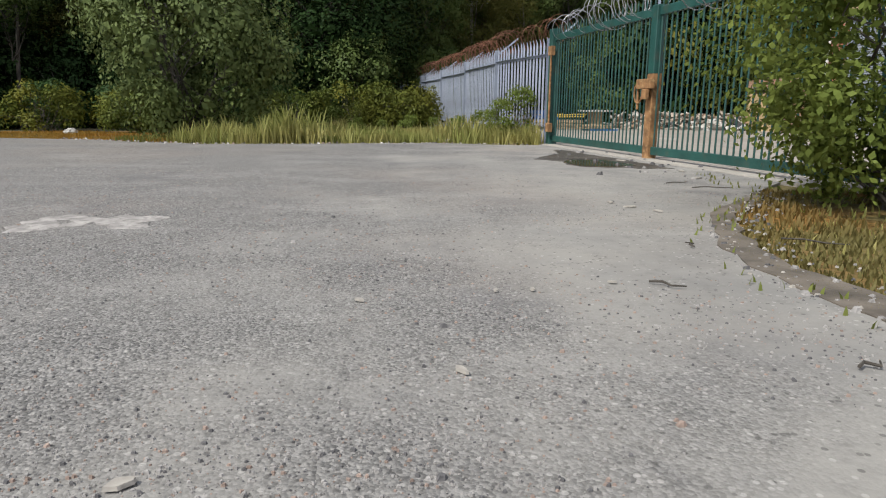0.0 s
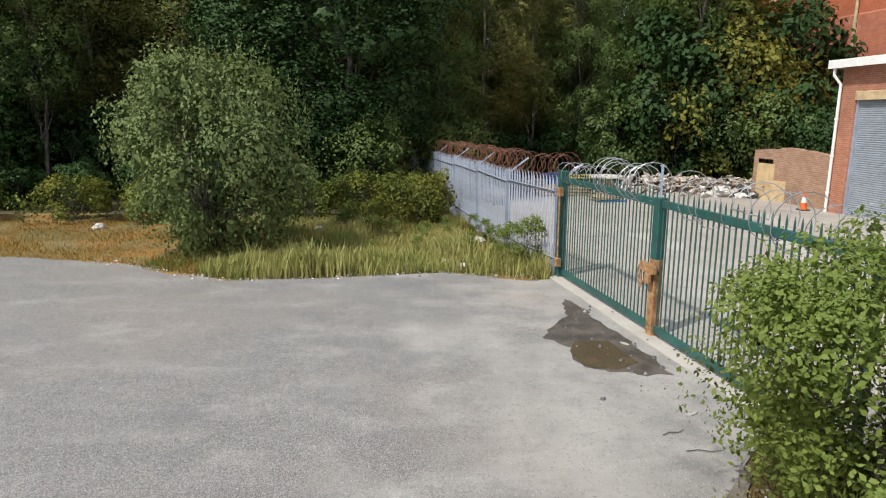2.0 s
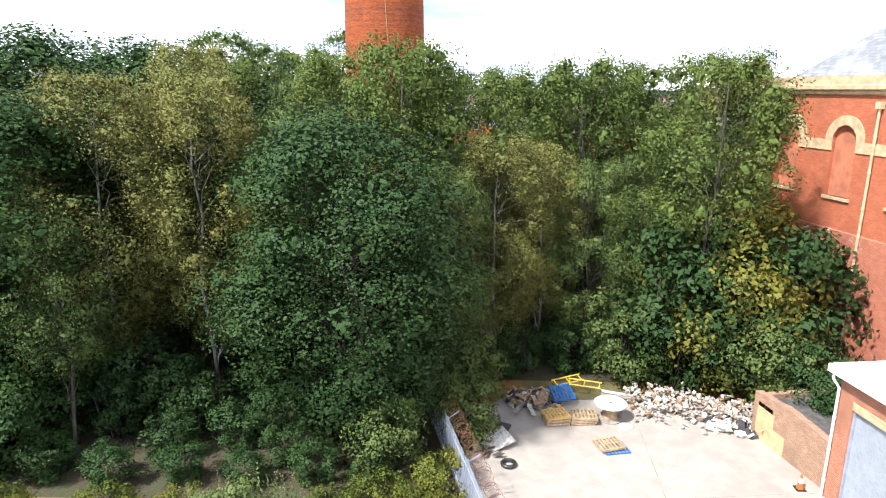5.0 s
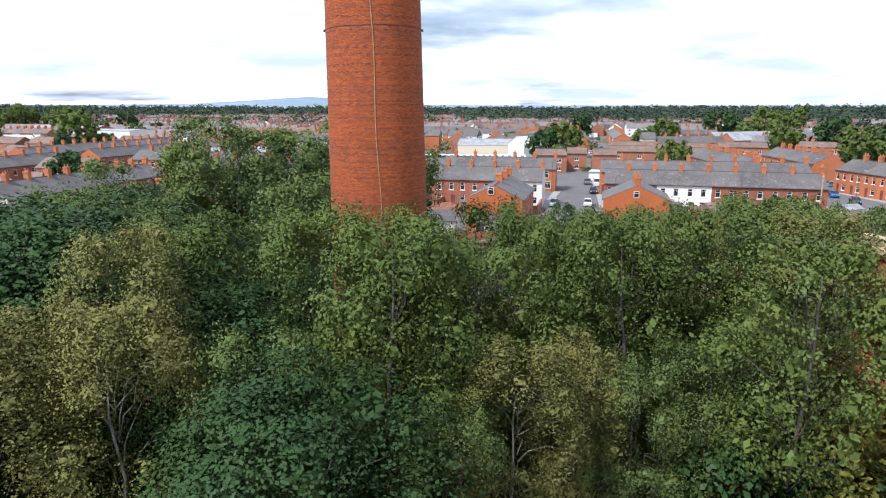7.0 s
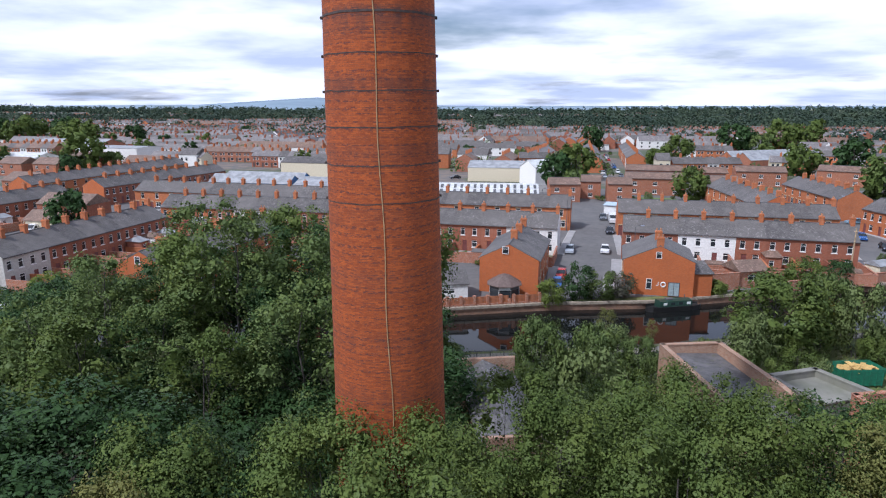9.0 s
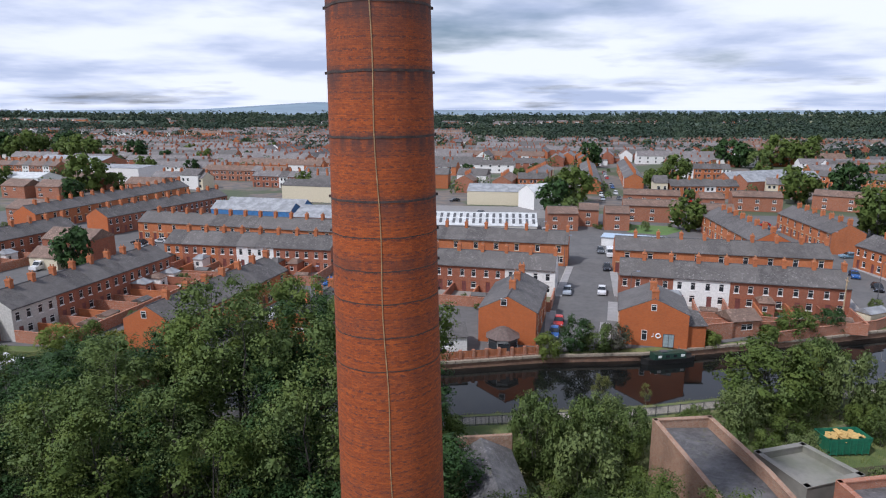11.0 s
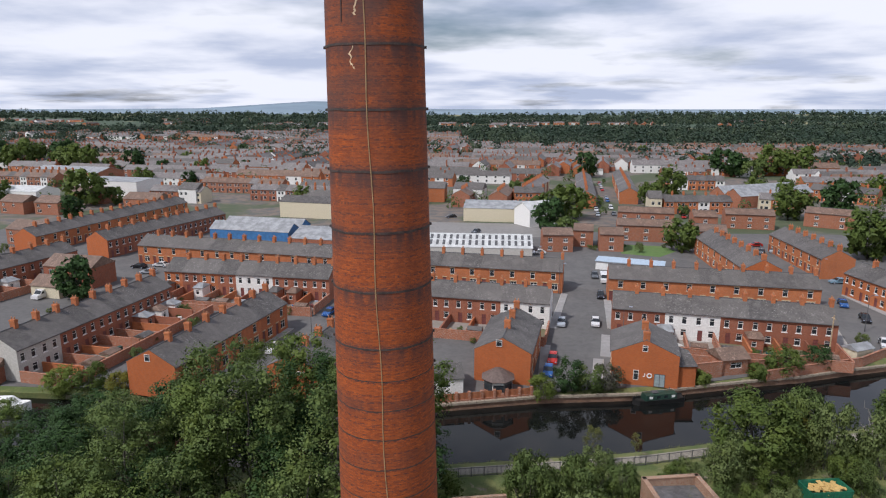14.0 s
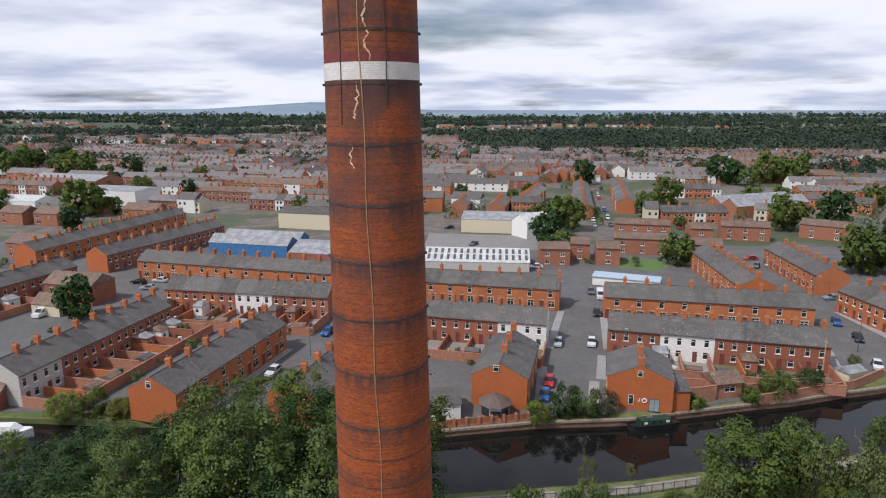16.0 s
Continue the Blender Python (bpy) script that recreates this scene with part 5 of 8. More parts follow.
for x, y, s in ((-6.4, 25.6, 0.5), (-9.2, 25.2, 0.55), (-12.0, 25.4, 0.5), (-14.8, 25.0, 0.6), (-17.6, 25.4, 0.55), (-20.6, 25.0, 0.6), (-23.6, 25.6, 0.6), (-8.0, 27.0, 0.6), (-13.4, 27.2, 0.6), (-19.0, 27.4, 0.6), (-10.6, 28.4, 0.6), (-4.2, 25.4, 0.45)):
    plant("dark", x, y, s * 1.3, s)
# the willow bush on the verge, the alder by the gate, the brambles
bush = make_tree("willow_bush", 71, 5.0, 0.05, 2.75, 72, 26, 13, 0.75, 0.17, LEAF_BUSH, 0.105, BARK, "rounded grey-green willow bush on the grass verge", "bush", 0.05, 0.0, 5, group="", shoots=170)
bush.matrix_basis = Matrix.Translation((-6.15, 16.9, -0.25)) @ Matrix.Diagonal((0.93, 0.93, 1.1, 1))
alder = make_tree("alder_bush", 81, 2.75, 0.05, 1.45, 52, 24, 19, 0.42, 0.13, LEAF_ALDER, 0.06, BARK, "bright green alder bush beside the gate", "bush", 0.035, 0.0, 4, group="", shoots=60)
alder.matrix_basis = Matrix.Translation((3.68, 5.3, -0.03))
alder2 = make_tree("alder_bush", 82, 2.6, 0.05, 1.4, 40, 28, 16, 0.45, 0.12, LEAF_ALDER, 0.062, BARK, "bright green alder sapling on the verge", "bush", 0.03, 0.0, 3, group="")
alder2.matrix_basis = Matrix.Translation((5.5, 4.9, -0.03))
LEAF_BRAMBLE = m_leaf("leaf_bramble", (0.065, 0.11, 0.026), (0.18, 0.2, 0.042), (0.24, 0.22, 0.035), trans=0.2)
bram = make_tree("bramble", 91, 1.5, 0.05, 1.5, 26, 16, 11, 0.45, 0.14, LEAF_BRAMBLE, 0.1, BARK, "tangled yellow-green bramble thicket", "bramble", 0.015, 0.0, 5, group="brambles")
bram.matrix_basis = Matrix.Translation((-1.6, 22.2, -0.1))
for x, y, s in ((-3.4, 23.2, 1.05), (-0.9, 25.0, 1.0), (-5.2, 22.6, 0.9), (-10.5, 22.5, 0.9), (-13.5, 22.0, 1.0), (-17.5, 21.8, 1.0), (-3.0, 20.6, 0.6), (-22, 22.5, 1.1), (-27, 23, 1.1)):
    copy_thing(bram, Matrix.Translation((x, y, ground_z(x, y))) @ Matrix.Rotation(x * 3.1, 4, "Z") @ Matrix.Diagonal((s, s, s, 1)))
weed = make_tree("weed", 95, 1.35, 0.02, 0.42, 16, 10, 9, 0.16, 0.07, LEAF_ALDER, 0.06, BARK, "tall green weeds against the fence", "weed", 0.008, 0.0, 4, group="weeds")
weed.matrix_basis = Matrix.Translation((1.75, 15.0, -0.05))
for x, y, s in ((1.35, 15.7, 0.8), (1.0, 17.0, 0.6), (0.3, 16.0, 0.45), (16.3, 27.4, 0.8), (15.3, 26.4, 0.5), (15.2, 28.5, 0.7), (3.9, 5.2, 0.5), (3.4, 5.8, 0.4), (-0.9, 18.4, 0.5), (-0.3, 19.6, 0.45), (-1.8, 19.4, 0.4), (0.5, 19.9, 0.5), (-2.6, 20.0, 0.45), (-2.2, 16.2, 0.35), (-1.0, 16.6, 0.4), (0.9, 18.9, 0.5), (-3.6, 16.4, 0.35), (1.2, 16.4, 0.6), (0.4, 17.4, 0.4)):
    copy_thing(weed, Matrix.Translation((x, y, ground_z(x, y))) @ Matrix.Rotation(x * 5, 4, "Z") @ Matrix.Diagonal((s, s, s, 1)))


def m_grass(name, c1, c2, c3):
    return m_leaf(name, c1, c2, c3, trans=0.3, vary=0.0)


GRASS_DRY = m_grass("grass_dry", (0.26, 0.26, 0.075), (0.52, 0.45, 0.19), (0.22, 0.27, 0.07))


def grass(name, area, count, h, mat, label, seed, zf=ground_z, bare=-0.15):
    """Blades of grass over a region: one joined mesh."""
    rng = np.random.default_rng(seed)
    pts = []
    while len(pts) < count:
        x, y = rng.uniform(area[0], area[1]), rng.uniform(area[2], area[3])
        if area[4](x, y) and noise.noise((x * 0.7, y * 0.7, seed)) + rng.uniform(-0.5, 0.5) > bare:
            pts.append((x, y))
    n = len(pts)
    base = np.array([(x, y, zf(x, y)) for x, y in pts])
    hh = h * rng.uniform(0.35, 1.25, size=n) * np.array([0.7 + 0.95 * noise.noise((x * 0.5, y * 0.5, seed + 4.0)) for x, y in pts])
    hh = np.maximum(hh, 0.04)
    a = rng.uniform(0, 2 * math.pi, size=n)
    side = np.stack([np.cos(a), np.sin(a), np.zeros(n)], axis=1) * (0.009 + 0.02 * hh[:, None])
    bend = np.stack([np.cos(a + 1.4), np.sin(a + 1.4), np.zeros(n)], axis=1) * hh[:, None] * rng.uniform(0.1, 0.6, size=(n, 1))
    up = np.zeros((n, 3))
    up[:, 2] = hh
    v = np.empty((n, 5, 3))
    v[:, 0], v[:, 1] = base - side, base + side
    v[:, 2], v[:, 3] = base + side * 0.7 + up * 0.55 + bend * 0.35, base - side * 0.7 + up * 0.55 + bend * 0.35
    v[:, 4] = base + up + bend
    me = bpy.data.meshes.new(name)
    me.vertices.add(n * 5)
    me.vertices.foreach_set("co", v.ravel())
    idx = np.arange(n)[:, None] * 5 + np.array([0, 1, 2, 3, 3, 2, 4])
    me.loops.add(n * 7)
    me.loops.foreach_set("vertex_index", idx.ravel().astype(np.int32))
    me.polygons.add(n * 2)
    me.polygons.foreach_set("loop_start", (np.arange(n)[:, None] * 7 + np.array([0, 4])).ravel().astype(np.int32))
    me.materials.append(mat)
    me.update(calc_edges=True)
    return tagged(new(name, me), label, "grass", kind="stuff")


def verge_y(x):
    return float(np.interp(x, [-30, -16, -11.2, -8.1, -6.5, -4.9, -2.5, -0.1, 2.2], [17.5, 16.5, 15.8, 15.2, 14.3, 13.7, 14.1, 14.5, 14.0]))


def fence_x(y):
    return float(np.interp(y, [q[1] for q in POSTS], [q[0] for q in POSTS]))


grass("grass", (-6.5, 2.2, 13.8, 23, lambda x, y: y > verge_y(x) + 0.05 and x < fence_x(y) - 0.1), 26000, 0.36, GRASS_DRY, "tall dry yellow grass on the verge", 5, bare=0.12)
grass("grass", (-7.5, 2.0, 13.8, 23, lambda x, y: y > verge_y(x) + 0.05 and x < fence_x(y) - 0.1), 20000, 0.15, m_grass("weedy_grass", (0.1, 0.14, 0.035), (0.2, 0.22, 0.06), (0.2, 0.15, 0.05)), "low weeds and withered grass on the verge", 9)
grass("grass", (-5.0, 2.1, 13.7, 16.6, lambda x, y: verge_y(x) - 0.12 < y < verge_y(x) + 1.6 and x < fence_x(y) - 0.1), 2600, 0.6, GRASS_DRY, "long seeding straw-coloured grass at the verge's edge", 14, bare=0.25)
MOSS = m_grass("moss_grass", (0.25, 0.15, 0.03), (0.36, 0.23, 0.05), (0.33, 0.16, 0.03))
grass("grass", (-28, -5.5, 14, 22, lambda x, y: y > verge_y(x) + 0.05), 26000, 0.1, MOSS, "low orange and yellow mossy grass on the verge", 6)


MOSS_DULL = m_grass("moss_dull", (0.14, 0.135, 0.05), (0.24, 0.2, 0.08), (0.25, 0.14, 0.045))


def right_edge(y):
    return float(np.interp(y, [-1, 1.6, 2.6, 3.3, 4.3, 5.4, 6.4], [4.2, 2.4, 1.75, 1.6, 1.8, 2.4, 3.1]))


grass("grass", (1.6, 8, 0.5, 6.6, lambda x, y: x > right_edge(y) + 0.08), 26000, 0.05, MOSS_DULL, "short mossy grass beside the forecourt", 7)
grass("grass", (1.7, 8, 0.8, 7, lambda x, y: x > right_edge(y) + 0.5), 1500, 0.12, GRASS_DRY, "dry grass under the alder", 8)

# ---- the town ----
def holed_wall(gg, w, h, holes, y, flip=False, m=0, reveal=0.12):
    """An upright wall in the plane y, x from 0 to w, with openings (x0, x1, z0, z1) and their reveals."""
    xs = sorted({0.0, w, *[q for o in holes for q in o[:2]]})
    zs = sorted({0.0, h, *[q for o in holes for q in o[2:]]})
    s = -1 if flip else 1
    for a, b in zip(xs, xs[1:]):
        for c, d in zip(zs, zs[1:]):
            mx, mz = (a + b) / 2, (c + d) / 2
            if any(o[0] < mx < o[1] and o[2] < mz < o[3] for o in holes):
                continue
            q = [(a, y, c), (b, y, c), (b, y, d), (a, y, d)]
            gg.face(q if not flip else q[::-1], m)
    for x0, x1, z0, z1 in holes:
        yi = y + s * reveal
        ring_o, ring_i = [(x0, y, z0), (x1, y, z0), (x1, y, z1), (x0, y, z1)], [(x0, yi, z0), (x1, yi, z0), (x1, yi, z1), (x0, yi, z1)]
        for k in range(4):
            q = [ring_o[k], ring_o[(k + 1) % 4], ring_i[(k + 1) % 4], ring_i[k]]
            gg.face(q[::-1] if not flip else q, m)


WIN = {}


def window_meshes(w, h):
    key = (round(w, 2), round(h, 2))
    if key not in WIN:
        gf, gp = Geo(), Geo()
        t = 0.07
        gf.box(0, w, -0.04, 0.03, 0, t)
        gf.box(0, w, -0.04, 0.03, h - t, h)
        gf.box(0, t, -0.04, 0.03, t, h - t)
        gf.box(w - t, w, -0.04, 0.03, t, h - t)
        gf.box(t, w - t, -0.035, 0.025, h * 0.66, h * 0.66 + 0.055)
        if w > 1.25:
            gf.box(w / 2 - 0.03, w / 2 + 0.03, -0.035, 0.025, t, h - t)
        gp.box(t * 0.5, w - t * 0.5, -0.005, 0.005, t * 0.5, h - t * 0.5)
        WIN[key] = gf.mesh("window", WHITE), gp.mesh("pane", GLASS)
    return WIN[key]


def add_window(root, hole, y, flip):
    x0, x1, z0, z1 = hole
    f, p = window_meshes(x1 - x0, z1 - z0)
    ob = part("window", f, None, root)
    ob.location = (x0, y + (0.1 if not flip else -0.1), z0)
    pn = part("pane", p, None, ob)
    return ob


def house(w, depth, eave, rise, wall, roof, front, back, lintel=None, chim=1, gable_mat=None, pots=2, label="", door=DOOR_RED, sub=True):
    """A house of a terrace: x along the street front, y into the house. front and back: openings (kind, x0, x1, z0, z1)."""
    root = thing("terraced_house", label, "house", None, "terraced houses")
    w -= 0.004
    gw = Geo()
    holed_wall(gw, w, eave, [o[1:] for o in front], 0.0)
    holed_wall(gw, w, eave, [o[1:] for o in back], depth, True)
    mid = depth / 2
    for x, s in ((0, 1), (w, -1)):
        q = [(x, depth, 0), (x, 0, 0), (x, 0, eave), (x, mid, eave + rise), (x, depth, eave)]
        gw.face(q if s == 1 else q[::-1], 1 if gable_mat else 0)
    part("wall", gw, [wall, gable_mat] if gable_mat else wall, root)
    gr = Geo()
    ov, th = 0.22, 0.11
    sl = rise / mid
    for s in (0, 1):
        def P(y, up):
            return (y if s == 0 else depth - y, eave + y * sl + up)
        a, b = P(-ov, 0.01), P(mid, 0.01)
        c, d = P(mid, th), P(-ov, th)
        ra = [(0.0, a[0], a[1]), (0.0, b[0], b[1]), (0.0, c[0], c[1]), (0.0, d[0], d[1])]
        rb = [(w, q[1], q[2]) for q in ra]
        gr.loft([ra, rb] if s == 1 else [rb, ra], 0, True, True)
    part("roof", gr, roof, root)
    gr = Geo()
    gr.tube([(0, mid, eave + rise + th), (w, mid, eave + rise + th)], 0.1, 6)
    part("ridge", gr, LEAD, root)
    gr = Geo()
    gr.tube([(0, -ov - 0.04, eave - 0.12), (w, -ov - 0.04, eave - 0.12)], 0.06, 5)
    part("gutter", gr, DOOR_DARK, root)
    if chim:
        gc = Geo()
        cx, ch = w - 0.35, eave + rise + 1.35
        gc.cbox(cx - 0.34, cx + 0.34, mid - 0.5, mid + 0.5, eave + rise - 0.5, ch, 0.01)
        gc.cbox(cx - 0.4, cx + 0.4, mid - 0.56, mid + 0.56, ch - 0.28, ch - 0.12, 0.02)
        c = part("chimney", gc, BRICK_ORANGE, root)
        for k in range(pots):
            gp = Geo()
            yy = mid - 0.3 + 0.6 * k / max(1, pots - 1)
            gp.tube([(cx, yy, ch - 0.02), (cx, yy, ch + 0.38), (cx, yy, ch + 0.42)], [0.12, 0.1, 0.13], 7)
            part("chimney_pot", gp, POT, c)
    for side, flip, y in ((front, False, 0.0), (back, True, depth)):
        for kind, x0, x1, z0, z1 in side:
            if kind == "w":
                add_window(root, (x0, x1, z0, z1), y, flip)
            else:
                gd = Geo()
                gd.cbox(x0, x1, y - 0.03 + (0.1 if not flip else -0.1), y + 0.03 + (0.1 if not flip else -0.1), z0, z1, 0.01)
                part("door", gd, door, root)
            if lintel and not flip:
                gl = Geo()
                gl.cbox(x0 - 0.13, x1 + 0.13, y - 0.04, y + 0.02, z1 + 0.003, z1 + 0.23, 0.01)
                part("lintel", gl, lintel, root)
            if kind == "w":
                gl = Geo()
                if flip:
                    gl.cbox(x0 - 0.1, x1 + 0.1, y - 0.02, y + 0.08, z0 - 0.12, z0 - 0.003, 0.01)
                else:
                    gl.cbox(x0 - 0.1, x1 + 0.1, y - 0.08, y + 0.02, z0 - 0.12, z0 - 0.003, 0.01)
                part("sill", gl, STONE if lintel else WHITE, root)
    return root


POT = m_plain("chimney_pot", (0.42, 0.2, 0.1), 0.8)
HOUSES = {}


def openings(style, w):
    if style == "front":
        return [("w", 0.55 * w - 0.5, 0.55 * w + 0.55, 3.15, 4.65), ("w", 0.58 * w - 0.6, 0.58 * w + 0.95, 0.75, 2.25), ("d", 0.3, 1.2, 0.05, 2.35)]
    if style == "flat":
        return [("w", 0.5 * w - 0.65, 0.5 * w + 0.65, 3.0, 4.2), ("w", 0.5 * w - 0.65, 0.5 * w + 0.65, 0.6, 1.8)]
    return [("w", 0.14 * w, 0.14 * w + 0.85, 3.1, 4.5), ("w", 0.62 * w, 0.62 * w + 0.85, 3.1, 4.5), ("w", 0.6 * w, 0.6 * w + 1.0, 0.8, 2.1), ("d", 0.22 * w, 0.22 * w + 0.85, 0.05, 2.1)]


BACKS = [("w", 0.9, 1.8, 3.1, 4.4)]
WALLS = {"orange": (BRICK_ORANGE, "orange-red brick terraced house with slate roof"), "dark": (BRICK_DARK, "red-brown brick terraced house with slate roof"), "white": (RENDER_WHITE, "white rendered terraced house with slate roof"),
         "cream": (RENDER_CREAM, "cream rendered terraced house with slate roof"), "grey": (RENDER_GREY, "grey rendered terraced house with slate roof"), "flats": (BRICK_FLATS, "plain brown brick house with shallow tiled roof"),
         "gable": (BRICK_GABLE, "end house with bright orange painted brick gable and slate roof")}


def put_house(key, m):
    wall, style, w, depth, eave, rise, roof, chim, gable = key
    if key not in HOUSES:
        mat, label = WALLS[wall]
        ob = house(w, depth, eave, rise, mat, roof, openings(style, w), [("w", w * 0.5 - 0.45, w * 0.5 + 0.45, 3.1, 4.4)], STONE if style == "front" else None, chim, BRICK_GABLE if gable else None, 2 if chim else 0, label)
        HOUSES[key] = ob
        ob.matrix_basis = m
        return ob
    return copy_thing(HOUSES[key], m)


def terrace(a, b, n, depth=8.0, wall="orange", style="back", special=None, eave=5.2, rise=2.2, roof=None, chim=1, gable=False, z=TOWN_Z, skip=()):
    """A row of n houses whose street front runs from a to b, with the houses on the left of that way."""
    length = math.dist(a, b)
    w = round(length / n, 2)
    m0 = frame_at(*a, *b, z)
    for k in range(n):
        if k in skip:
            continue
        kind = (special or {}).get(k, wall)
        key = (kind, style, w, depth, eave, rise, roof or SLATE, chim, gable and k in (0, n - 1))
        put_house(key, m0 @ Matrix.Translation((k * length / n, 0, 0)))


# rows beside the canal and their neighbours
terrace((-73.0, 106.1), (-66.4, 143.2), 9, 8.0, "dark", "back", {0: "grey", 1: "grey", 5: "dark"})
terrace((-45.4, 101.3), (-38.6, 133.2), 7, 8.4, "orange", "front", gable=True)
terrace((-24.0, 100.9), (-17.6, 131.0), 7, 8.4, "orange", "front", gable=True)
terrace((-74.2, 155.8), (-34.5, 150.9), 9, 8.0, "dark", "back", {4: "white", 5: "white", 2: "orange", 0: "orange"})
terrace((-95.3, 182.8), (-38.6, 171.4), 13, 8.0, "orange", "front")
terrace((-122, 120), (-107.8, 175.6), 12, 8.0, "dark", "back")
terrace((-16.0, 140.6), (12.1, 135.5), 6, 8.0, "dark", "back", {4: "white", 5: "white"})
terrace((-20.0, 166.5), (17.6, 160.3), 8, 8.0, "orange", "front")
terrace((6.6, 109.6), (9.6, 125.2), 3, 8.8, "orange", "front", gable=True)
terrace((21.2, 121.4), (19.3, 111.6), 2, 9.9, "orange", "front", gable=True)
terrace((23.6, 133.8), (61.0, 126.4), 8, 8.0, "dark", "back", {2: "white", 3: "white"})
terrace((27.0, 155.4), (69.5, 149.0), 9, 8.0, "orange", "front")
terrace((61.2, 204.0), (60.2, 165.5), 8, 8.5, "orange", "front", gable=True)
terrace((84.4, 209.0), (83.5, 177.0), 7, 8.0, "orange", "front")
terrace((81.7, 163.5), (86.0, 138.0), 6, 8.0, "orange", "back")
# low modern flats round a green
for a, b, n, d in (((17, 204), (26, 204), 2, 7), ((34, 206), (41, 205.2), 1, 8), ((42.3, 222), (60.2, 219), 3, 7), ((64, 213), (73, 211), 1, 8), ((85, 246), (101, 243), 3, 7), ((115, 252), (128, 243), 2, 8), ((48, 249), (67, 245), 4, 7), ((27, 212), (33, 211), 1, 7), ((72, 240), (80, 239), 1, 8)):
    terrace(a, b, n, d, "flats", "flat", roof=TILE_BROWN, rise=1.5, chim=0)

slab("town_road", [(-170, 107), (-73, 104.6), (-6, 104.4), (23, 110.2), (31, 111.6), (56, 120), (67, 125.6), (100, 147.6), (130, 166), (130, 236), (-170, 236)], TOWN_Z, 0.2, ROAD, "grey tarmac streets and back yards of the town", "road")

# garages with a blue roof
gm = frame_at(29.2, 183.8, 45.5, 178.4, TOWN_Z)
gar = thing("garage_row", "row of white lock-up garages with pale blue roof", "garage", gm)
g = Geo()
g.box(0, 17.1, 0.05, 5.5, 0, 2.3)
part("wall", g, RENDER_WHITE, gar)
g = Geo()
g.cbox(-0.2, 17.3, -0.3, 5.7, 2.3, 2.45, 0.03)
part("roof", g, m_plain("blue_roof", (0.42, 0.52, 0.62), 0.6, vary=0.15), gar, "pale blue sheet roof")
for k in range(6):
    g = Geo()
    g.cbox(0.2 + k * 2.8, 2.7 + k * 2.8, 0.0, 0.05, 0.05, 2.1, 0.01)
    part("door", g, WHITE, gar, "white up-and-over door")


def works(name, a, b, depth, eave, rise, wall, roof, label, lights=0, ridges=1, z=TOWN_Z, gable_m=None):
    """A long works shed with one or more ridges and rows of roof lights."""
    length = math.dist(a, b)
    root = thing(name, label, "works", frame_at(*a, *b, z), "works sheds")
    gw, gr = Geo(), Geo()
    holed_wall(gw, length, eave, [], 0.0)
    holed_wall(gw, length, eave, [], depth, True)
    dd = depth / ridges
    for r in range(ridges):
        y0 = r * dd
        for x, s in ((0, 1), (length, -1)):
            q = [(x, y0 + dd, 0), (x, y0, 0), (x, y0, eave), (x, y0 + dd / 2, eave + rise), (x, y0 + dd, eave)]
            gw.face(q if s == 1 else q[::-1])
        for s in (0, 1):
            ya, yb = (y0 - 0.1, y0 + dd / 2) if s == 0 else (y0 + dd + 0.1, y0 + dd / 2)
            q = [(-0.2, ya, eave), (length + 0.2, ya, eave), (length + 0.2, yb, eave + rise + 0.05), (-0.2, yb, eave + rise + 0.05)]
            q2 = [(x, y, zz + 0.1) for x, y, zz in q]
            gr.loft([q, q2] if s == 0 else [q[::-1], q2[::-1]], 0, True, True)
    part("wall", gw, wall, root)
    part("roof", gr, roof, root)
    for r in range(ridges):
        for k in range(lights):
            gl = Geo()
            x = (k + 0.35) * length / lights
            for t0, t1 in ((0.15, 0.5), (0.58, 0.9)):
                y0 = r * dd
                f = lambda t: (y0 + dd / 2 * t, eave + rise * t + 0.17)
                (ya, za), (yb, zb) = f(t0), f(t1)
                gl.face([(x, ya, za), (x + length / lights * 0.42, ya, za), (x + length / lights * 0.42, yb, zb), (x, yb, zb)])
            part("roof_light", gl, LEAD, root, "grey roof light")
    return root


SHEET = m_plain("pale_sheet_roof", (0.55, 0.56, 0.55), 0.6, vary=0.2, scale=0.6)
SHEET_GREY = m_plain("grey_sheet_roof", (0.3, 0.31, 0.32), 0.7, vary=0.3, scale=0.5)
SHEET_BLUE = m_plain("blue_works", (0.05, 0.17, 0.38), 0.6, vary=0.2, scale=0.8)
works("works_shed", (-17, 197), (13.4, 196.1), 15, 2.6, 2.6, RENDER_GREY, SHEET, "low works with white roof and rows of grey roof lights", 16, 1)
works("works_shed", (-8, 255), (20, 252), 16, 5, 2.0, RENDER_CREAM, SHEET_GREY, "cream garage hall beside an open car park", 0, 1)
works("works_shed", (16, 243), (26, 250), 9, 6, 2.5, RENDER_WHITE, SHEET, "white rendered gabled workshop", 0, 1)
works("works_shed", (-88, 213), (-61, 208), 16, 4, 2.2, SHEET_BLUE, SHEET_GREY, "blue-fronted works with grey roofs", 0, 2)
works("works_shed", (-58, 200), (-42, 197), 16, 4, 2.4, BRICK_DARK, SHEET_GREY, "brick works with grey sheet roof", 0, 1)
works("works_shed", (-195, 311), (-161, 303), 18, 8, 0.6, RENDER_WHITE, SHEET_GREY, "long white two-storey works", 0, 1)
works("works_shed", (-232, 300), (-205, 296), 14, 4, 2.0, RENDER_WHITE, SHEET, "white sheds by a yard", 0, 1)
works("works_shed", (-80, 260), (-56, 255), 10, 6, 2.0, RENDER_CREAM, SLATE, "cream two-storey corner building", 0, 1)
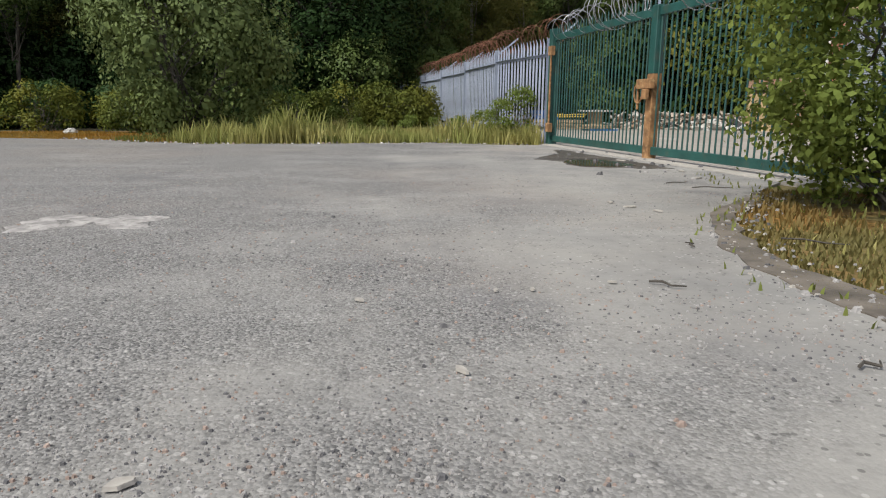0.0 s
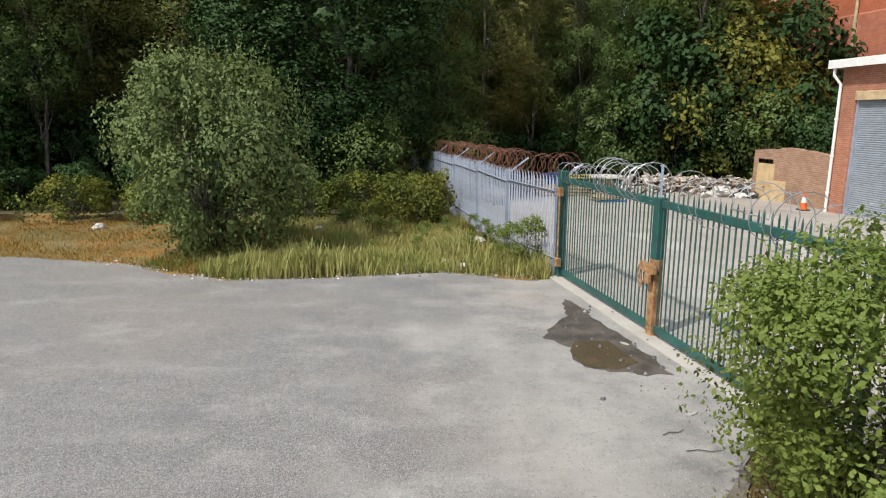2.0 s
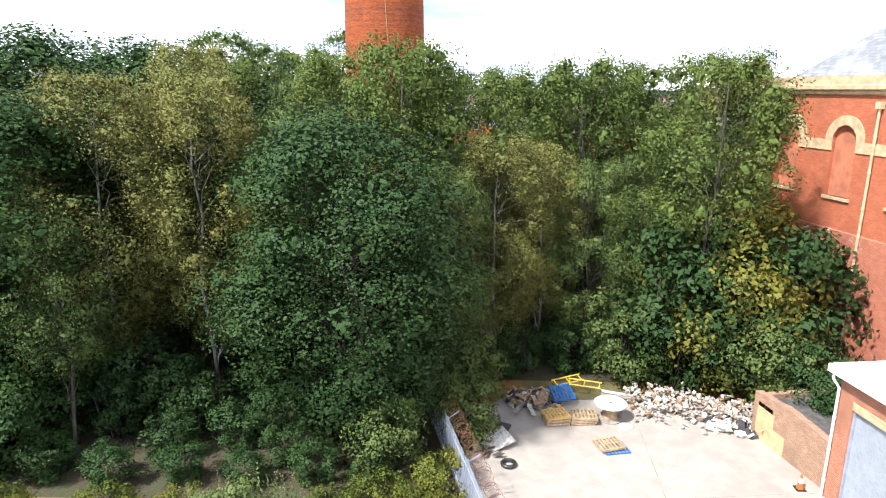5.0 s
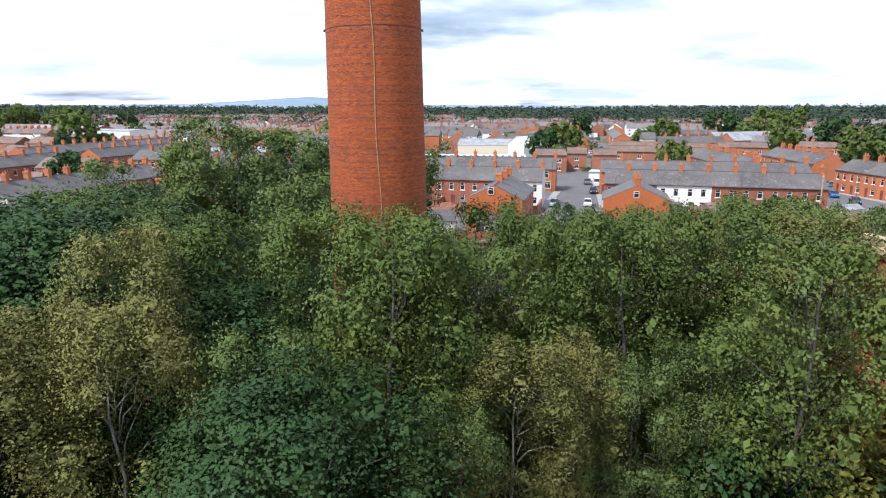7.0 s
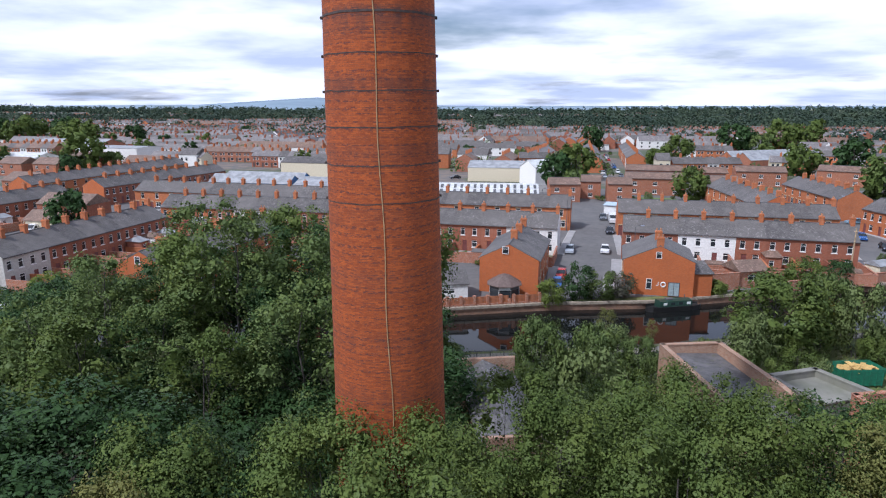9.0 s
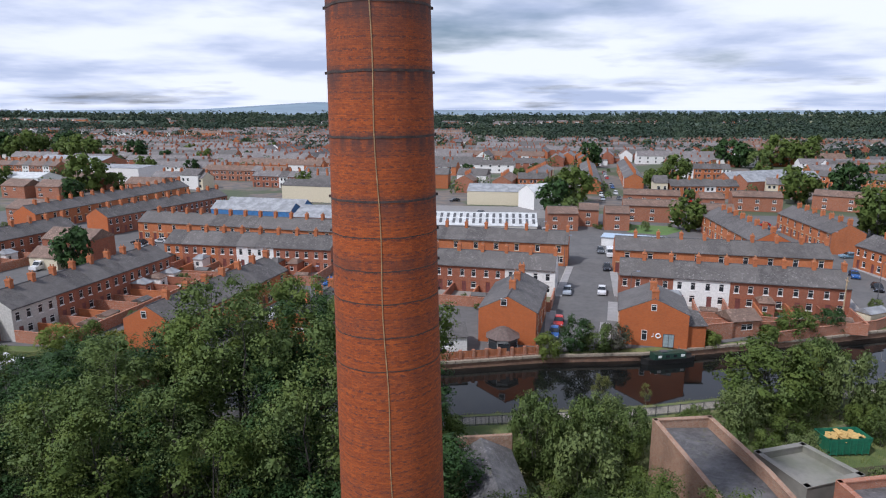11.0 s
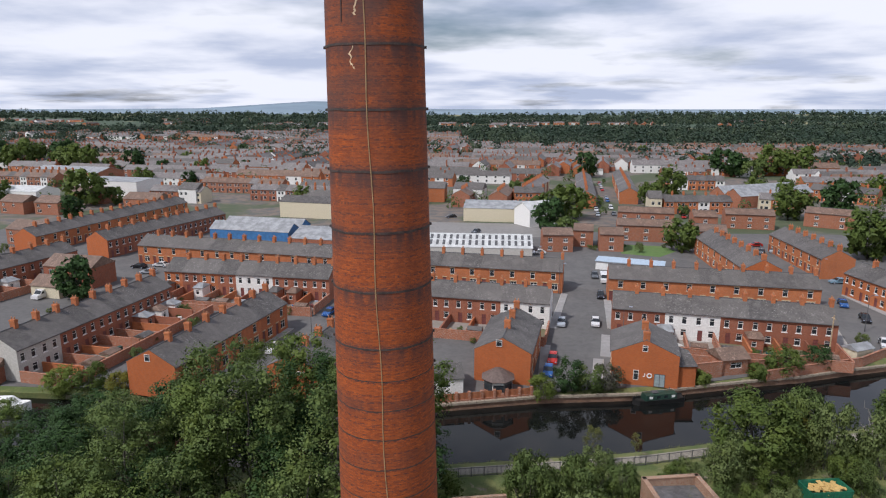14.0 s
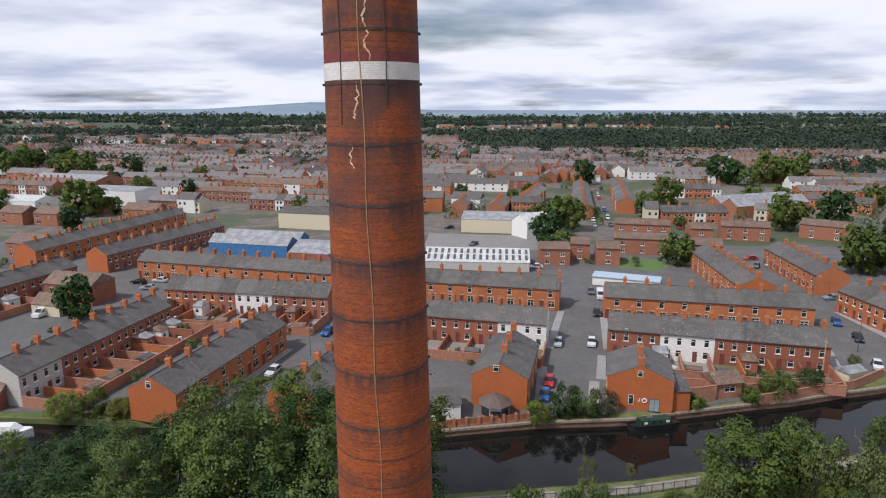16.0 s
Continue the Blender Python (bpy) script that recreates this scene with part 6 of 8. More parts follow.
works("works_shed", (-262, 372), (-215, 360), 20, 6, 2.5, BRICK_FLATS, SHEET_GREY, "brick works with grey roof", 0, 1)
# rows further off, street behind street
rt = random.Random(9)
G1 = radians(-10.5)


# small far houses: wall, roof and chimney, windows as one part each
def small_house(w, depth, eave, rise, wall, roof, label):
    root = thing("terraced_house", label, "house", None, "houses of the town")
    gw = Geo()
    holes = [(0.8, 1.9, 3.2, 4.5), (w - 2.0, w - 0.9, 3.2, 4.5), (w - 2.3, w - 0.8, 0.8, 2.2), (0.7, 1.6, 0.05, 2.1)]
    holed_wall(gw, w, eave, holes, 0.0)
    holed_wall(gw, w, eave, [], depth, True)
    for x, s in ((0, 1), (w, -1)):
        q = [(x, depth, 0), (x, 0, 0), (x, 0, eave), (x, depth / 2, eave + rise), (x, depth, eave)]
        gw.face(q if s == 1 else q[::-1])
    part("wall", gw, wall, root)
    gr = Geo()
    for s in (0, 1):
        ya, yb = (-0.25, depth / 2) if s == 0 else (depth + 0.25, depth / 2)
        q = [(0, ya, eave - 0.05), (w, ya, eave - 0.05), (w, yb, eave + rise), (0, yb, eave + rise)]
        q2 = [(x, y, z + 0.14) for x, y, z in q]
        gr.loft([q, q2] if s == 0 else [q[::-1], q2[::-1]], 0, True, True)
    part("roof", gr, roof, root)
    gc = Geo()
    gc.cbox(w - 0.8, w - 0.1, depth / 2 - 0.5, depth / 2 + 0.5, eave + rise - 0.4, eave + rise + 1.3, 0.02)
    gc.tube([(w - 0.45, depth / 2 - 0.2, eave + rise + 1.3), (w - 0.45, depth / 2 - 0.2, eave + rise + 1.7)], 0.13, 6)
    gc.tube([(w - 0.45, depth / 2 + 0.25, eave + rise + 1.3), (w - 0.45, depth / 2 + 0.25, eave + rise + 1.7)], 0.13, 6)
    part("chimney", gc, BRICK_ORANGE, root)
    for k, (x0, x1, z0, z1) in enumerate(holes):
        gp = Geo()
        if k == 3:
            gp.box(x0, x1, 0.08, 0.1, z0, z1)
            part("door", gp, DOOR_DARK, root)
            continue
        gp.box(x0, x1, 0.08, 0.1, z0, z1, 1)
        gp.box(x0, x1, 0.05, 0.08, z0, z0 + 0.09)
        gp.box(x0, x1, 0.05, 0.08, z1 - 0.09, z1)
        gp.box(x0, x0 + 0.09, 0.05, 0.08, z0, z1)
        gp.box(x1 - 0.09, x1, 0.05, 0.08, z0, z1)
        part("window", gp, [WHITE, GLASS], root)
    return root


SMALL = {k: [small_house(4.5, 8.0, 5.0, 2.3, WALLS[k][0], r, WALLS[k][1])] for k, r in (("orange", SLATE), ("dark", SLATE_PALE), ("white", SLATE), ("cream", SLATE_PALE), ("flats", TILE_BROWN))}
small_used = {}


def put_small(kind, m):
    if kind not in small_used:
        small_used[kind] = 1
        SMALL[kind][0].matrix_basis = m
        return
    copy_thing(SMALL[kind][0], m)


TREE_SPOTS = []


PLACED = []


def small_row(x, y, n, ang, main, w=4.5):
    PLACED.append((min(x, x + math.cos(ang) * n * w), max(x, x + math.cos(ang) * n * w), min(y, y + math.sin(ang) * n * w), max(y, y + math.sin(ang) * n * w)))
    for k in range(n):
        kind = main if rt.random() < 0.8 else rt.choice(("white", "cream", "orange", "dark"))
        px, py = x + math.cos(ang) * k * w, y + math.sin(ang) * k * w
        put_small(kind, frame_at(px, py, px + math.cos(ang), py + math.sin(ang), TOWN_Z - 0.05))


KEEP_OUT = [(36, 78, 276, 410), (60, 175, 262, 325), (5, 36, 290, 360), (-150, -84, 183, 290), (-200, -150, 250, 270), (30, 130, 225, 262), (-60, 20, 296, 312), (-30, 40, 225, 275), (-90, -35, 185, 250), (-245, -155, 215, 345)]


def blocked(x, y):
    return any(a < x < b and c < y < d for a, b, c, d in KEEP_OUT)


# streets that can be made out one by one
for args in ((47, 288, 20, 82.4, "orange"), (74, 392, 20, -99, "orange"), (26, 352, 10, 255, "dark"), (72, 276, 6, 2, "orange"), (150, 321, 6, -43, "orange"), (113, 286, 3, -20, "orange"), (92, 356, 7, -6, "orange"), (13, 300, 3, 0, "orange")):
    small_row(args[0], args[1], args[2], radians(args[3]), args[4])
terrace((-131, 192), (-118, 262), 16, 8.0, "orange", "front", gable=True)
terrace((-107, 188), (-92, 236), 11, 8.0, "dark", "back", gable=True)
count = 75
y = 240.0
while y < 330:
    x = -330.0 - (y - 240) * 0.4
    while x < 260 + (y - 240) * 0.5:
        n = rt.randrange(5, 11)
        ang = G1 + rt.uniform(-0.03, 0.03) + (0.12 if x > 60 else 0)
        main = rt.choice(("orange", "dark", "dark", "orange", "flats"))
        turned = rt.random() < 0.22
        L = n * 4.5
        yy = y + (x * -0.17)
        if abs(x) < yy * 0.78 + 20 and not blocked(x, yy) and not blocked(x + L, yy - L * 0.17) and not blocked(x + L / 2, yy) and count < 185 and yy > 236:
            if turned:
                small_row(x + 10, yy, min(n, 5), radians(90 - 10), main)
                small_row(x + 22, yy + 22, min(n, 5), radians(-90 - 10), main)
                count += 2 * min(n, 5)
            else:
                small_row(x, yy, n, ang, main)
                count += n
        x += L + rt.choice((9, 12, 16))
    y += rt.choice((14, 16, 22))


# the rest of the town, far off: joined rows along their streets
def one_row(gg, rr, x, yy, n, ang):
    m = frame_at(x, yy, x + math.cos(ang), yy + math.sin(ang), land_z(x, yy))
    L, d, e, r = n * 5.0, 8.5, rr.uniform(4.3, 5.2), rr.uniform(2.4, 3.3)
    wall, roof = rr.choice((0, 0, 0, 1, 2, 2)), rr.choice((3, 3, 6, 6, 6, 4))
    P = lambda q: m @ Vector(q)
    gg.face([P(q) for q in ((0, 0, 0), (L, 0, 0), (L, 0, e), (0, 0, e))], wall)
    gg.face([P(q) for q in ((L, d, 0), (0, d, 0), (0, d, e), (L, d, e))], wall)
    gg.face([P(q) for q in ((0, d, 0), (0, 0, 0), (0, 0, e), (0, d / 2, e + r), (0, d, e))], wall)
    gg.face([P(q) for q in ((L, 0, 0), (L, d, 0), (L, d, e), (L, d / 2, e + r), (L, 0, e))], wall)
    gg.face([P(q) for q in ((0, -0.2, e), (L, -0.2, e), (L, d / 2, e + r), (0, d / 2, e + r))], roof)
    gg.face([P(q) for q in ((L, d + 0.2, e), (0, d + 0.2, e), (0, d / 2, e + r), (L, d / 2, e + r))], roof)
    for k in range(n):
        if rr.random() < 0.6:
            gg.box(5 * k + 4.2, 5 * k + 4.9, d / 2 - 0.5, d / 2 + 0.5, e + r - 0.5, e + r + 1.2, 2, at=m)
        if rr.random() < 0.2:
            gg.box(5 * k, 5 * k + 5, -0.05, 0.0, 0, e, 1, at=m)
        for z in (0.9, 3.2):
            gg.box(5 * k + 1.2, 5 * k + 2.5, -0.09, -0.04, z, z + 1.3, 1, at=m)
            gg.box(5 * k + 1.35, 5 * k + 2.35, -0.1, -0.04, z + 0.15, z + 1.15, 5, at=m)
        if rr.random() < 0.5:
            gg.box(5 * k + 0.6, 5 * k + 3.2, d, d + 4, 0, 2.8, wall, at=m)
            gg.box(5 * k + 0.5, 5 * k + 3.3, d, d + 4.1, 2.8, 2.95, roof, at=m)


def far_rows(name, y0, y1, gap, seed, label, fill, limit, east=0.85):
    rr = random.Random(seed)
    gg = Geo()
    yy = y0
    made = 0
    while yy < y1:
        x = -0.85 * yy
        while x < east * yy and made < limit:
            n = rr.randrange(4, 12)
            ys = yy - 0.17 * x * (1 if yy < 600 else 0.4)
            if ys > y0 - 20 and not blocked(x, ys) and noise.noise((x * 0.006, ys * 0.006, seed)) < fill and 252 < ys and not any(q[0] - 11 < x + n * 5 and x < q[1] + 11 and q[2] - 13 < ys + 4 and ys - n * 1.0 < q[3] + 13 for q in PLACED):
                turned = noise.noise((x * 0.01, ys * 0.01, seed + 9)) > 0.18
                if turned:
                    for q in range(2):
                        one_row(gg, rr, x + 12 * q, ys + 20 * q, 5, radians(80 if q == 0 else 260))
                else:
                    one_row(gg, rr, x, ys, n, G1 + (0.14 if x > 60 else 0) + rr.uniform(-0.05, 0.05))
                made += 1
            x += n * 5 + rr.choice((6, 10, 18))
        yy += gap * rr.uniform(0.85, 1.2)
    return solo(name, gg, [BRICK_ORANGE, RENDER_WHITE, BRICK_DARK, SLATE, TILE_BROWN, GLASS, SLATE_PALE, TILE_RED], label, "houses", kind="stuff")


far_rows("far_houses", 256, 680, 16, 3, "rows of brick houses in the distance", 0.45, 700)
far_rows("far_houses", 680, 1050, 30, 4, "further rows of houses among trees", 0.12, 260, -0.05)
far_rows("far_houses", 1250, 2600, 110, 6, "scattered houses among far woods", -0.12, 90)


# trees of the town, and the far woods
def far_tree(seed, h, r, lobes, leaf, size, per=10, lv=7):
    return make_tree("garden_tree", seed, h, 0.2, r, lobes, per, lv, r * 0.38, 0.3, leaf, size, BARK, "rounded green garden tree among the houses", "tree", 0.15, 0.0, group="trees of the town")


protos["town"] = [far_tree(201, 8.0, 3.8, 22, LEAF_OAK, 0.75), far_tree(202, 9.0, 4.6, 26, LEAF_SYC, 0.8), far_tree(203, 6, 3.0, 18, LEAF_WILLOW, 0.65)]
for x, y, s in ((22, 233, 1.5), (33, 262, 1.5), (27, 226, 1.2), (-91, 149, 0.8), (58, 207, 0.7), (114, 211, 1.2), (121, 204, 1.2), (108, 200, 1.0), (113, 182, 1.0), (133, 263, 1.3), (116, 266, 1.0), (159, 410, 1.5), (147, 427, 1.4), (191, 418, 1.4), (170, 425, 1.5), (153, 418, 1.3), (180, 430, 1.4),
                (-327, 445, 1.6), (-350, 465, 1.6), (-310, 430, 1.5), (-244, 422, 1.4), (-224, 416, 1.3), (-172, 282, 1.2), (-163, 288, 1.1), (-157, 248, 0.8), (-260, 418, 1.4), (-340, 420, 1.5), (-300, 460, 1.6), (-318, 452, 1.5), (-338, 440, 1.7), (-290, 440, 1.4), (-275, 425, 1.3), (15, 330, 1.0), (62, 412, 1.3), (90, 330, 1.0)):
    plant("town", x, y, s, z=TOWN_Z)
for k in range(70):
    y = rt.uniform(262, 600)
    plant("town", rt.uniform(-0.75, 0.75) * y, y, rt.uniform(0.45, 0.85), z=TOWN_Z)


def woods(name, y0, y1, count, h, size, mat, label, seed, thr=0.0, half=0.85, k=17, west=None):
    """Far woodland: heaps of leafy clumps, thick where the noise says wood."""
    rng = np.random.default_rng(seed)
    cen = []
    guard = 0
    while len(cen) < count and guard < count * 30:
        guard += 1
        y = y0 * (y1 / y0) ** rng.random()
        x = rng.uniform(-half if west is None else west, half) * y
        if noise.noise((x * 0.0017, y * 0.0042, seed * 1.7)) + 0.4 * noise.noise((x * 0.009, y * 0.012, seed * 2.3)) > thr:
            cen.append((x, y, land_z(x, y)))
    cen = np.array(cen)
    n = len(cen)
    d = rng.normal(size=(n, k, 3))
    d /= np.linalg.norm(d, axis=2, keepdims=True)
    d[:, :, 2] = np.abs(d[:, :, 2])
    sc = (0.35 + 1.3 * rng.uniform(size=(n, 1, 1)) ** 1.6) * (1 + 0.00025 * cen[:, 1][:, None, None])
    pos = cen[:, None, :] + d * sc * np.array([h * 0.5, h * 0.5, h * 0.85]) + np.array([0, 0, h * 0.15])
    nr = d + rng.normal(size=d.shape) * 0.3
    nr /= np.linalg.norm(nr, axis=2, keepdims=True)
    me = leaf_mesh(name, pos.reshape(-1, 3), nr.reshape(-1, 3), size, size * 0.8, mat, rng)
    return tagged(new(name, me), label, "woodland", kind="stuff")


# far leaves carry a bluish tint that stands in for haze over the distance
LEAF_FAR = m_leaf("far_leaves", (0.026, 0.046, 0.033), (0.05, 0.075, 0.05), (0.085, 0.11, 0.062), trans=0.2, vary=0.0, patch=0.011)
LEAF_GARDEN = m_leaf("garden_leaves", (0.05, 0.085, 0.03), (0.11, 0.15, 0.05), (0.1, 0.13, 0.04), trans=0.2, vary=0.0)
woods("garden_trees", 270, 620, 420, 5.0, 1.0, LEAF_GARDEN, "small garden trees among the rows of houses", 12, -0.05, k=60)
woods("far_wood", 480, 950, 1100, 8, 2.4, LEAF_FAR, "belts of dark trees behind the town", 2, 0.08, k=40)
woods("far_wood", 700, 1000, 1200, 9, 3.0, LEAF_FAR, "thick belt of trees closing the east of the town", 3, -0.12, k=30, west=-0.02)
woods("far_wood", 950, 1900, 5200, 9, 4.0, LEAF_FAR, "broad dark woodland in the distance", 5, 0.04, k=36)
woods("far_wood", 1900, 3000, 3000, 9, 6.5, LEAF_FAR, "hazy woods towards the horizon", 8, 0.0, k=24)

# ---- beside the canal ----
def canal_frame(x, off, side, z):
    f = far_bank if side == "far" else near_bank
    y = f(x)
    ang = math.atan2(f(x + 1) - f(x - 1), 2)
    return Matrix.Translation((x, y + off, z)) @ Matrix.Rotation(ang, 4, "Z")


# quay wall of stone blocks along the town side
quay = thing("quay_wall", "weathered stone quay wall along the canal", "quay", kind="structure")
QSTONE = m_plain("quay_stone", (0.3, 0.25, 0.19), 0.9, vary=0.35, scale=2.0, bump=0.4, dirty=0.5)
gq = Geo()
gq.cbox(0, 1.18, -0.25, 0.25, 0, 0.35, 0.03)
BLOCK = gq.mesh("coping_stone", QSTONE)
for k in range(66):
    x = -10 + 1.2 * k
    ob = part("coping_stone", BLOCK, None, quay)
    ob.matrix_basis = canal_frame(x, -0.05, "far", 3.22 + random.uniform(-0.02, 0.02))
gq = Geo()
for k in range(33):
    a, b = -10 + 2.4 * k, -10 + 2.4 * (k + 1)
    gq.face([(a, far_bank(a) - 0.12, 1.5), (b, far_bank(b) - 0.12, 1.5), (b, far_bank(b) - 0.12, 3.25), (a, far_bank(a) - 0.12, 3.25)])
part("wall_face", gq, m_brick("quay_brick", (0.3, 0.17, 0.1), (0.22, 0.12, 0.08), (0.25, 0.2, 0.16), 0.45, 0.2, 0.02, soot=0.5), quay)

# towpath with its grass edge, and the steel railing beside it
TOW = m_concrete("towpath_grit", (0.3, 0.27, 0.22), (0.22, 0.2, 0.15))
g = Geo()
for k in range(45):
    a, b = -70 + 3.2 * k, -70 + 3.2 * (k + 1)
    g.face([(a, near_bank(a) - 3.4, 3.32), (b, near_bank(b) - 3.4, 3.32), (b, near_bank(b) - 1.7, 3.3), (a, near_bank(a) - 1.7, 3.3)])
solo("towpath", g, TOW, "grey gravel towpath beside the canal", "path", kind="structure")
GRASS_GREEN = m_grass("grass_green", (0.12, 0.17, 0.04), (0.27, 0.28, 0.08), (0.2, 0.2, 0.06))
grass("grass", (-10, 70, 80, 118, lambda x, y: near_bank(x) - 1.8 < y < near_bank(x) - 0.1), 9000, 0.3, GRASS_GREEN, "yellow-green grass along the water's edge", 12, lambda x, y: 2.95)
grass("grass", (24, 62, 64, 108, lambda x, y: y < near_bank(x) - 5), 12000, 0.45, GRASS_GREEN, "rough grass and weeds around the skip", 13)
rail = thing("steel_railing", "dark steel railing beside the towpath", "railing")
for k in range(36):
    x = -8 + 1.5 * k
    m = canal_frame(x, -3.9, "near", 3.25)
    gg = Geo()
    gg.box(-0.03, 0.03, -0.03, 0.03, 0, 1.35)
    ob = part("post", gg, LEAD, rail)
    ob.matrix_basis = m
    gg = Geo()
    for z in (0.2, 1.2):
        gg.box(0, 1.58, -0.02, 0.02, z, z + 0.05)
    for j in range(10):
        gg.box(0.07 + 0.15 * j, 0.1 + 0.15 * j, -0.01, 0.01, 0.1, 1.3)
    ob = part("panel", gg, LEAD, rail)
    ob.matrix_basis = m


def ruin(name, corners, z_top, drop, wall, roof, label, base=0.0, t=0.4, tilt=0.0):
    """A roofless-looking block: thick parapet walls round a sunken slate roof."""
    root = thing(name, label, "outbuilding")
    n = len(corners)
    cx, cy = sum(c[0] for c in corners) / n, sum(c[1] for c in corners) / n
    for k in range(n):
        a, b = corners[k], corners[(k + 1) % n]
        L = math.dist(a, b)
        m = frame_at(*a, *b, base)
        gg = Geo()
        steps = max(4, int(L / 0.9))
        tops = [z_top - base + 0.1 * noise.noise((a[0] + j, b[1], 1.0)) for j in range(steps + 1)]
        inn = 1 if (m.inverted() @ Vector((cx, cy, 0))).y > 0 else -1
        rings = []
        for j in range(steps + 1):
            x = L * j / steps
            rings.append([(x, 0, 0), (x, t * inn, 0), (x, t * inn, tops[j]), (x, 0, tops[j])])
        gg.loft(rings if inn < 0 else [r[::-1] for r in rings], 0, True, True)
        ob = part("wall", gg, wall, root)
        ob.matrix_basis = m
        gg = Geo()
        gg.cbox(0.02, L - 0.02, -0.05 if inn > 0 else -t - 0.05, t + 0.05 if inn > 0 else 0.05, 0, 0.12, 0.02)
        ob = part("coping", gg, wall, root)
        ob.matrix_basis = m @ Matrix.Translation((0, 0, z_top - base + 0.02))
    gg = Geo()
    gg.face([(x, y, z_top - drop + tilt * (x - cx)) for x, y in corners])
    part("roof", gg, roof, root)
    return root


TANK = m_concrete("old_tank", (0.24, 0.23, 0.2), (0.12, 0.14, 0.07))
SLATE_OLD = m_roof("old_slate", (0.12, 0.115, 0.115), 0.35, 0.25, 0.0, mossy=0.6)
ruin("walled_outbuilding", [(23.6, 60.5), (23.0, 67.8), (21.3, 77.6), (15.4, 76.6), (17.8, 59.5)], 8.75, 0.9, BRICK_OLD, SLATE_OLD, "brick outbuilding with sunken slate roof and parapet walls", 0.5, tilt=-0.05)
ruin("walled_outbuilding", [(29.5, 55), (27.8, 67.0), (36.5, 69), (39, 57)], 8.6, 0.7, BRICK_HUT, SLATE_OLD, "orange brick outbuilding with purple slate roof", 0.5)
ruin("concrete_tank", [(26.5, 68.6), (24.4, 74.5), (29.8, 76.5), (32.6, 71.0)], 6.8, 0.6, TANK, TANK, "pale concrete tank overgrown with weeds", 1.0, 0.5)
shed_b = thing("slate_outbuilding", "low outbuilding with patched grey slate roof", "outbuilding", frame_at(-0.9, 58.6, 3.6, 59.4, 0.6))
g = Geo()
g.box(0, 4.6, 0, 13.6, 0, 6.6)
part("wall", g, BRICK_OLD, shed_b)
g = Geo()
g.loft([[(-0.3, y, 6.55), (2.0, y, 7.9), (4.9, y, 6.5), (4.9, y, 6.38), (2.0, y, 7.75), (-0.3, y, 6.4)] for y in (-0.2, 13.8)], 0, True, True)
part("roof", g, SLATE_OLD, shed_b)
for y in (13.9, -0.35):
    g = Geo()
    g.cbox(-0.4, 5.0, y - 0.18, y + 0.18, 5.6, 8.1 if y < 0 else 8.0, 0.04)
    part("parapet", g, BRICK_OLD, shed_b)

# skip full of timber
SKIP_GREEN = m_plain("skip_green", (0.02, 0.16, 0.09), 0.5, vary=0.2, dirty=0.4)
skip = thing("skip", "green steel skip filled with pale timber", "skip", frame_at(35.2, 81.6, 40.1, 82.3, ground_z(37.7, 82.4) - 0.05))
g = Geo()
W, D, Hh = 4.9, 2.6, 1.9
g.loft([[(0.25, 0.1, 0.1), (W - 0.25, 0.1, 0.1), (W - 0.25, D - 0.1, 0.1), (0.25, D - 0.1, 0.1)], [(0, 0, Hh), (W, 0, Hh), (W, D, Hh), (0, D, Hh)], [(0.08, 0.08, Hh), (W - 0.08, 0.08, Hh), (W - 0.08, D - 0.08, Hh), (0.08, D - 0.08, Hh)],
        [(0.3, 0.2, 0.3), (W - 0.3, 0.2, 0.3), (W - 0.3, D - 0.2, 0.3), (0.3, D - 0.2, 0.3)]], 0, True, True)
part("body", g, SKIP_GREEN, skip)
for k in range(7):
    g = Geo()
    x = 0.3 + k * 0.71
    g.box(x - 0.04, x + 0.04, -0.06, 0.06, 0.1, Hh)
    part("rib", g, SKIP_GREEN, skip)
g = Geo()
for k in range(26):
    m = pose(random.uniform(0.6, W - 0.6), random.uniform(0.5, D - 0.5), random.uniform(1.5, 1.95), random.uniform(-6, 6), random.uniform(-6, 6), random.uniform(0, 180))
    g.box(-random.uniform(0.4, 0.9), 0.6, -0.25, 0.25, -0.03, 0.03, at=m)
part("timber", g, WOOD_YELLOW, skip, "heap of pale boards")
g = Geo()
for k in range(40):
    a, r = random.uniform(0, 6.28), random.random() ** 0.5
    m = pose(37.6 + 1.7 * r * math.cos(a), 78.6 + 0.9 * r * math.sin(a), ground_z(37.6, 78.6) + 0.1 + 0.4 * (1 - r), random.uniform(0, 90), random.uniform(0, 90), random.uniform(0, 90))
    s = random.uniform(0.08, 0.2)
    g.box(-s, s, -s * 0.6, s * 0.6, -s * 0.5, s * 0.5, at=m)
solo("brick_heap", g, BRICK_HUT, "small heap of broken red bricks", "rubble", kind="stuff")

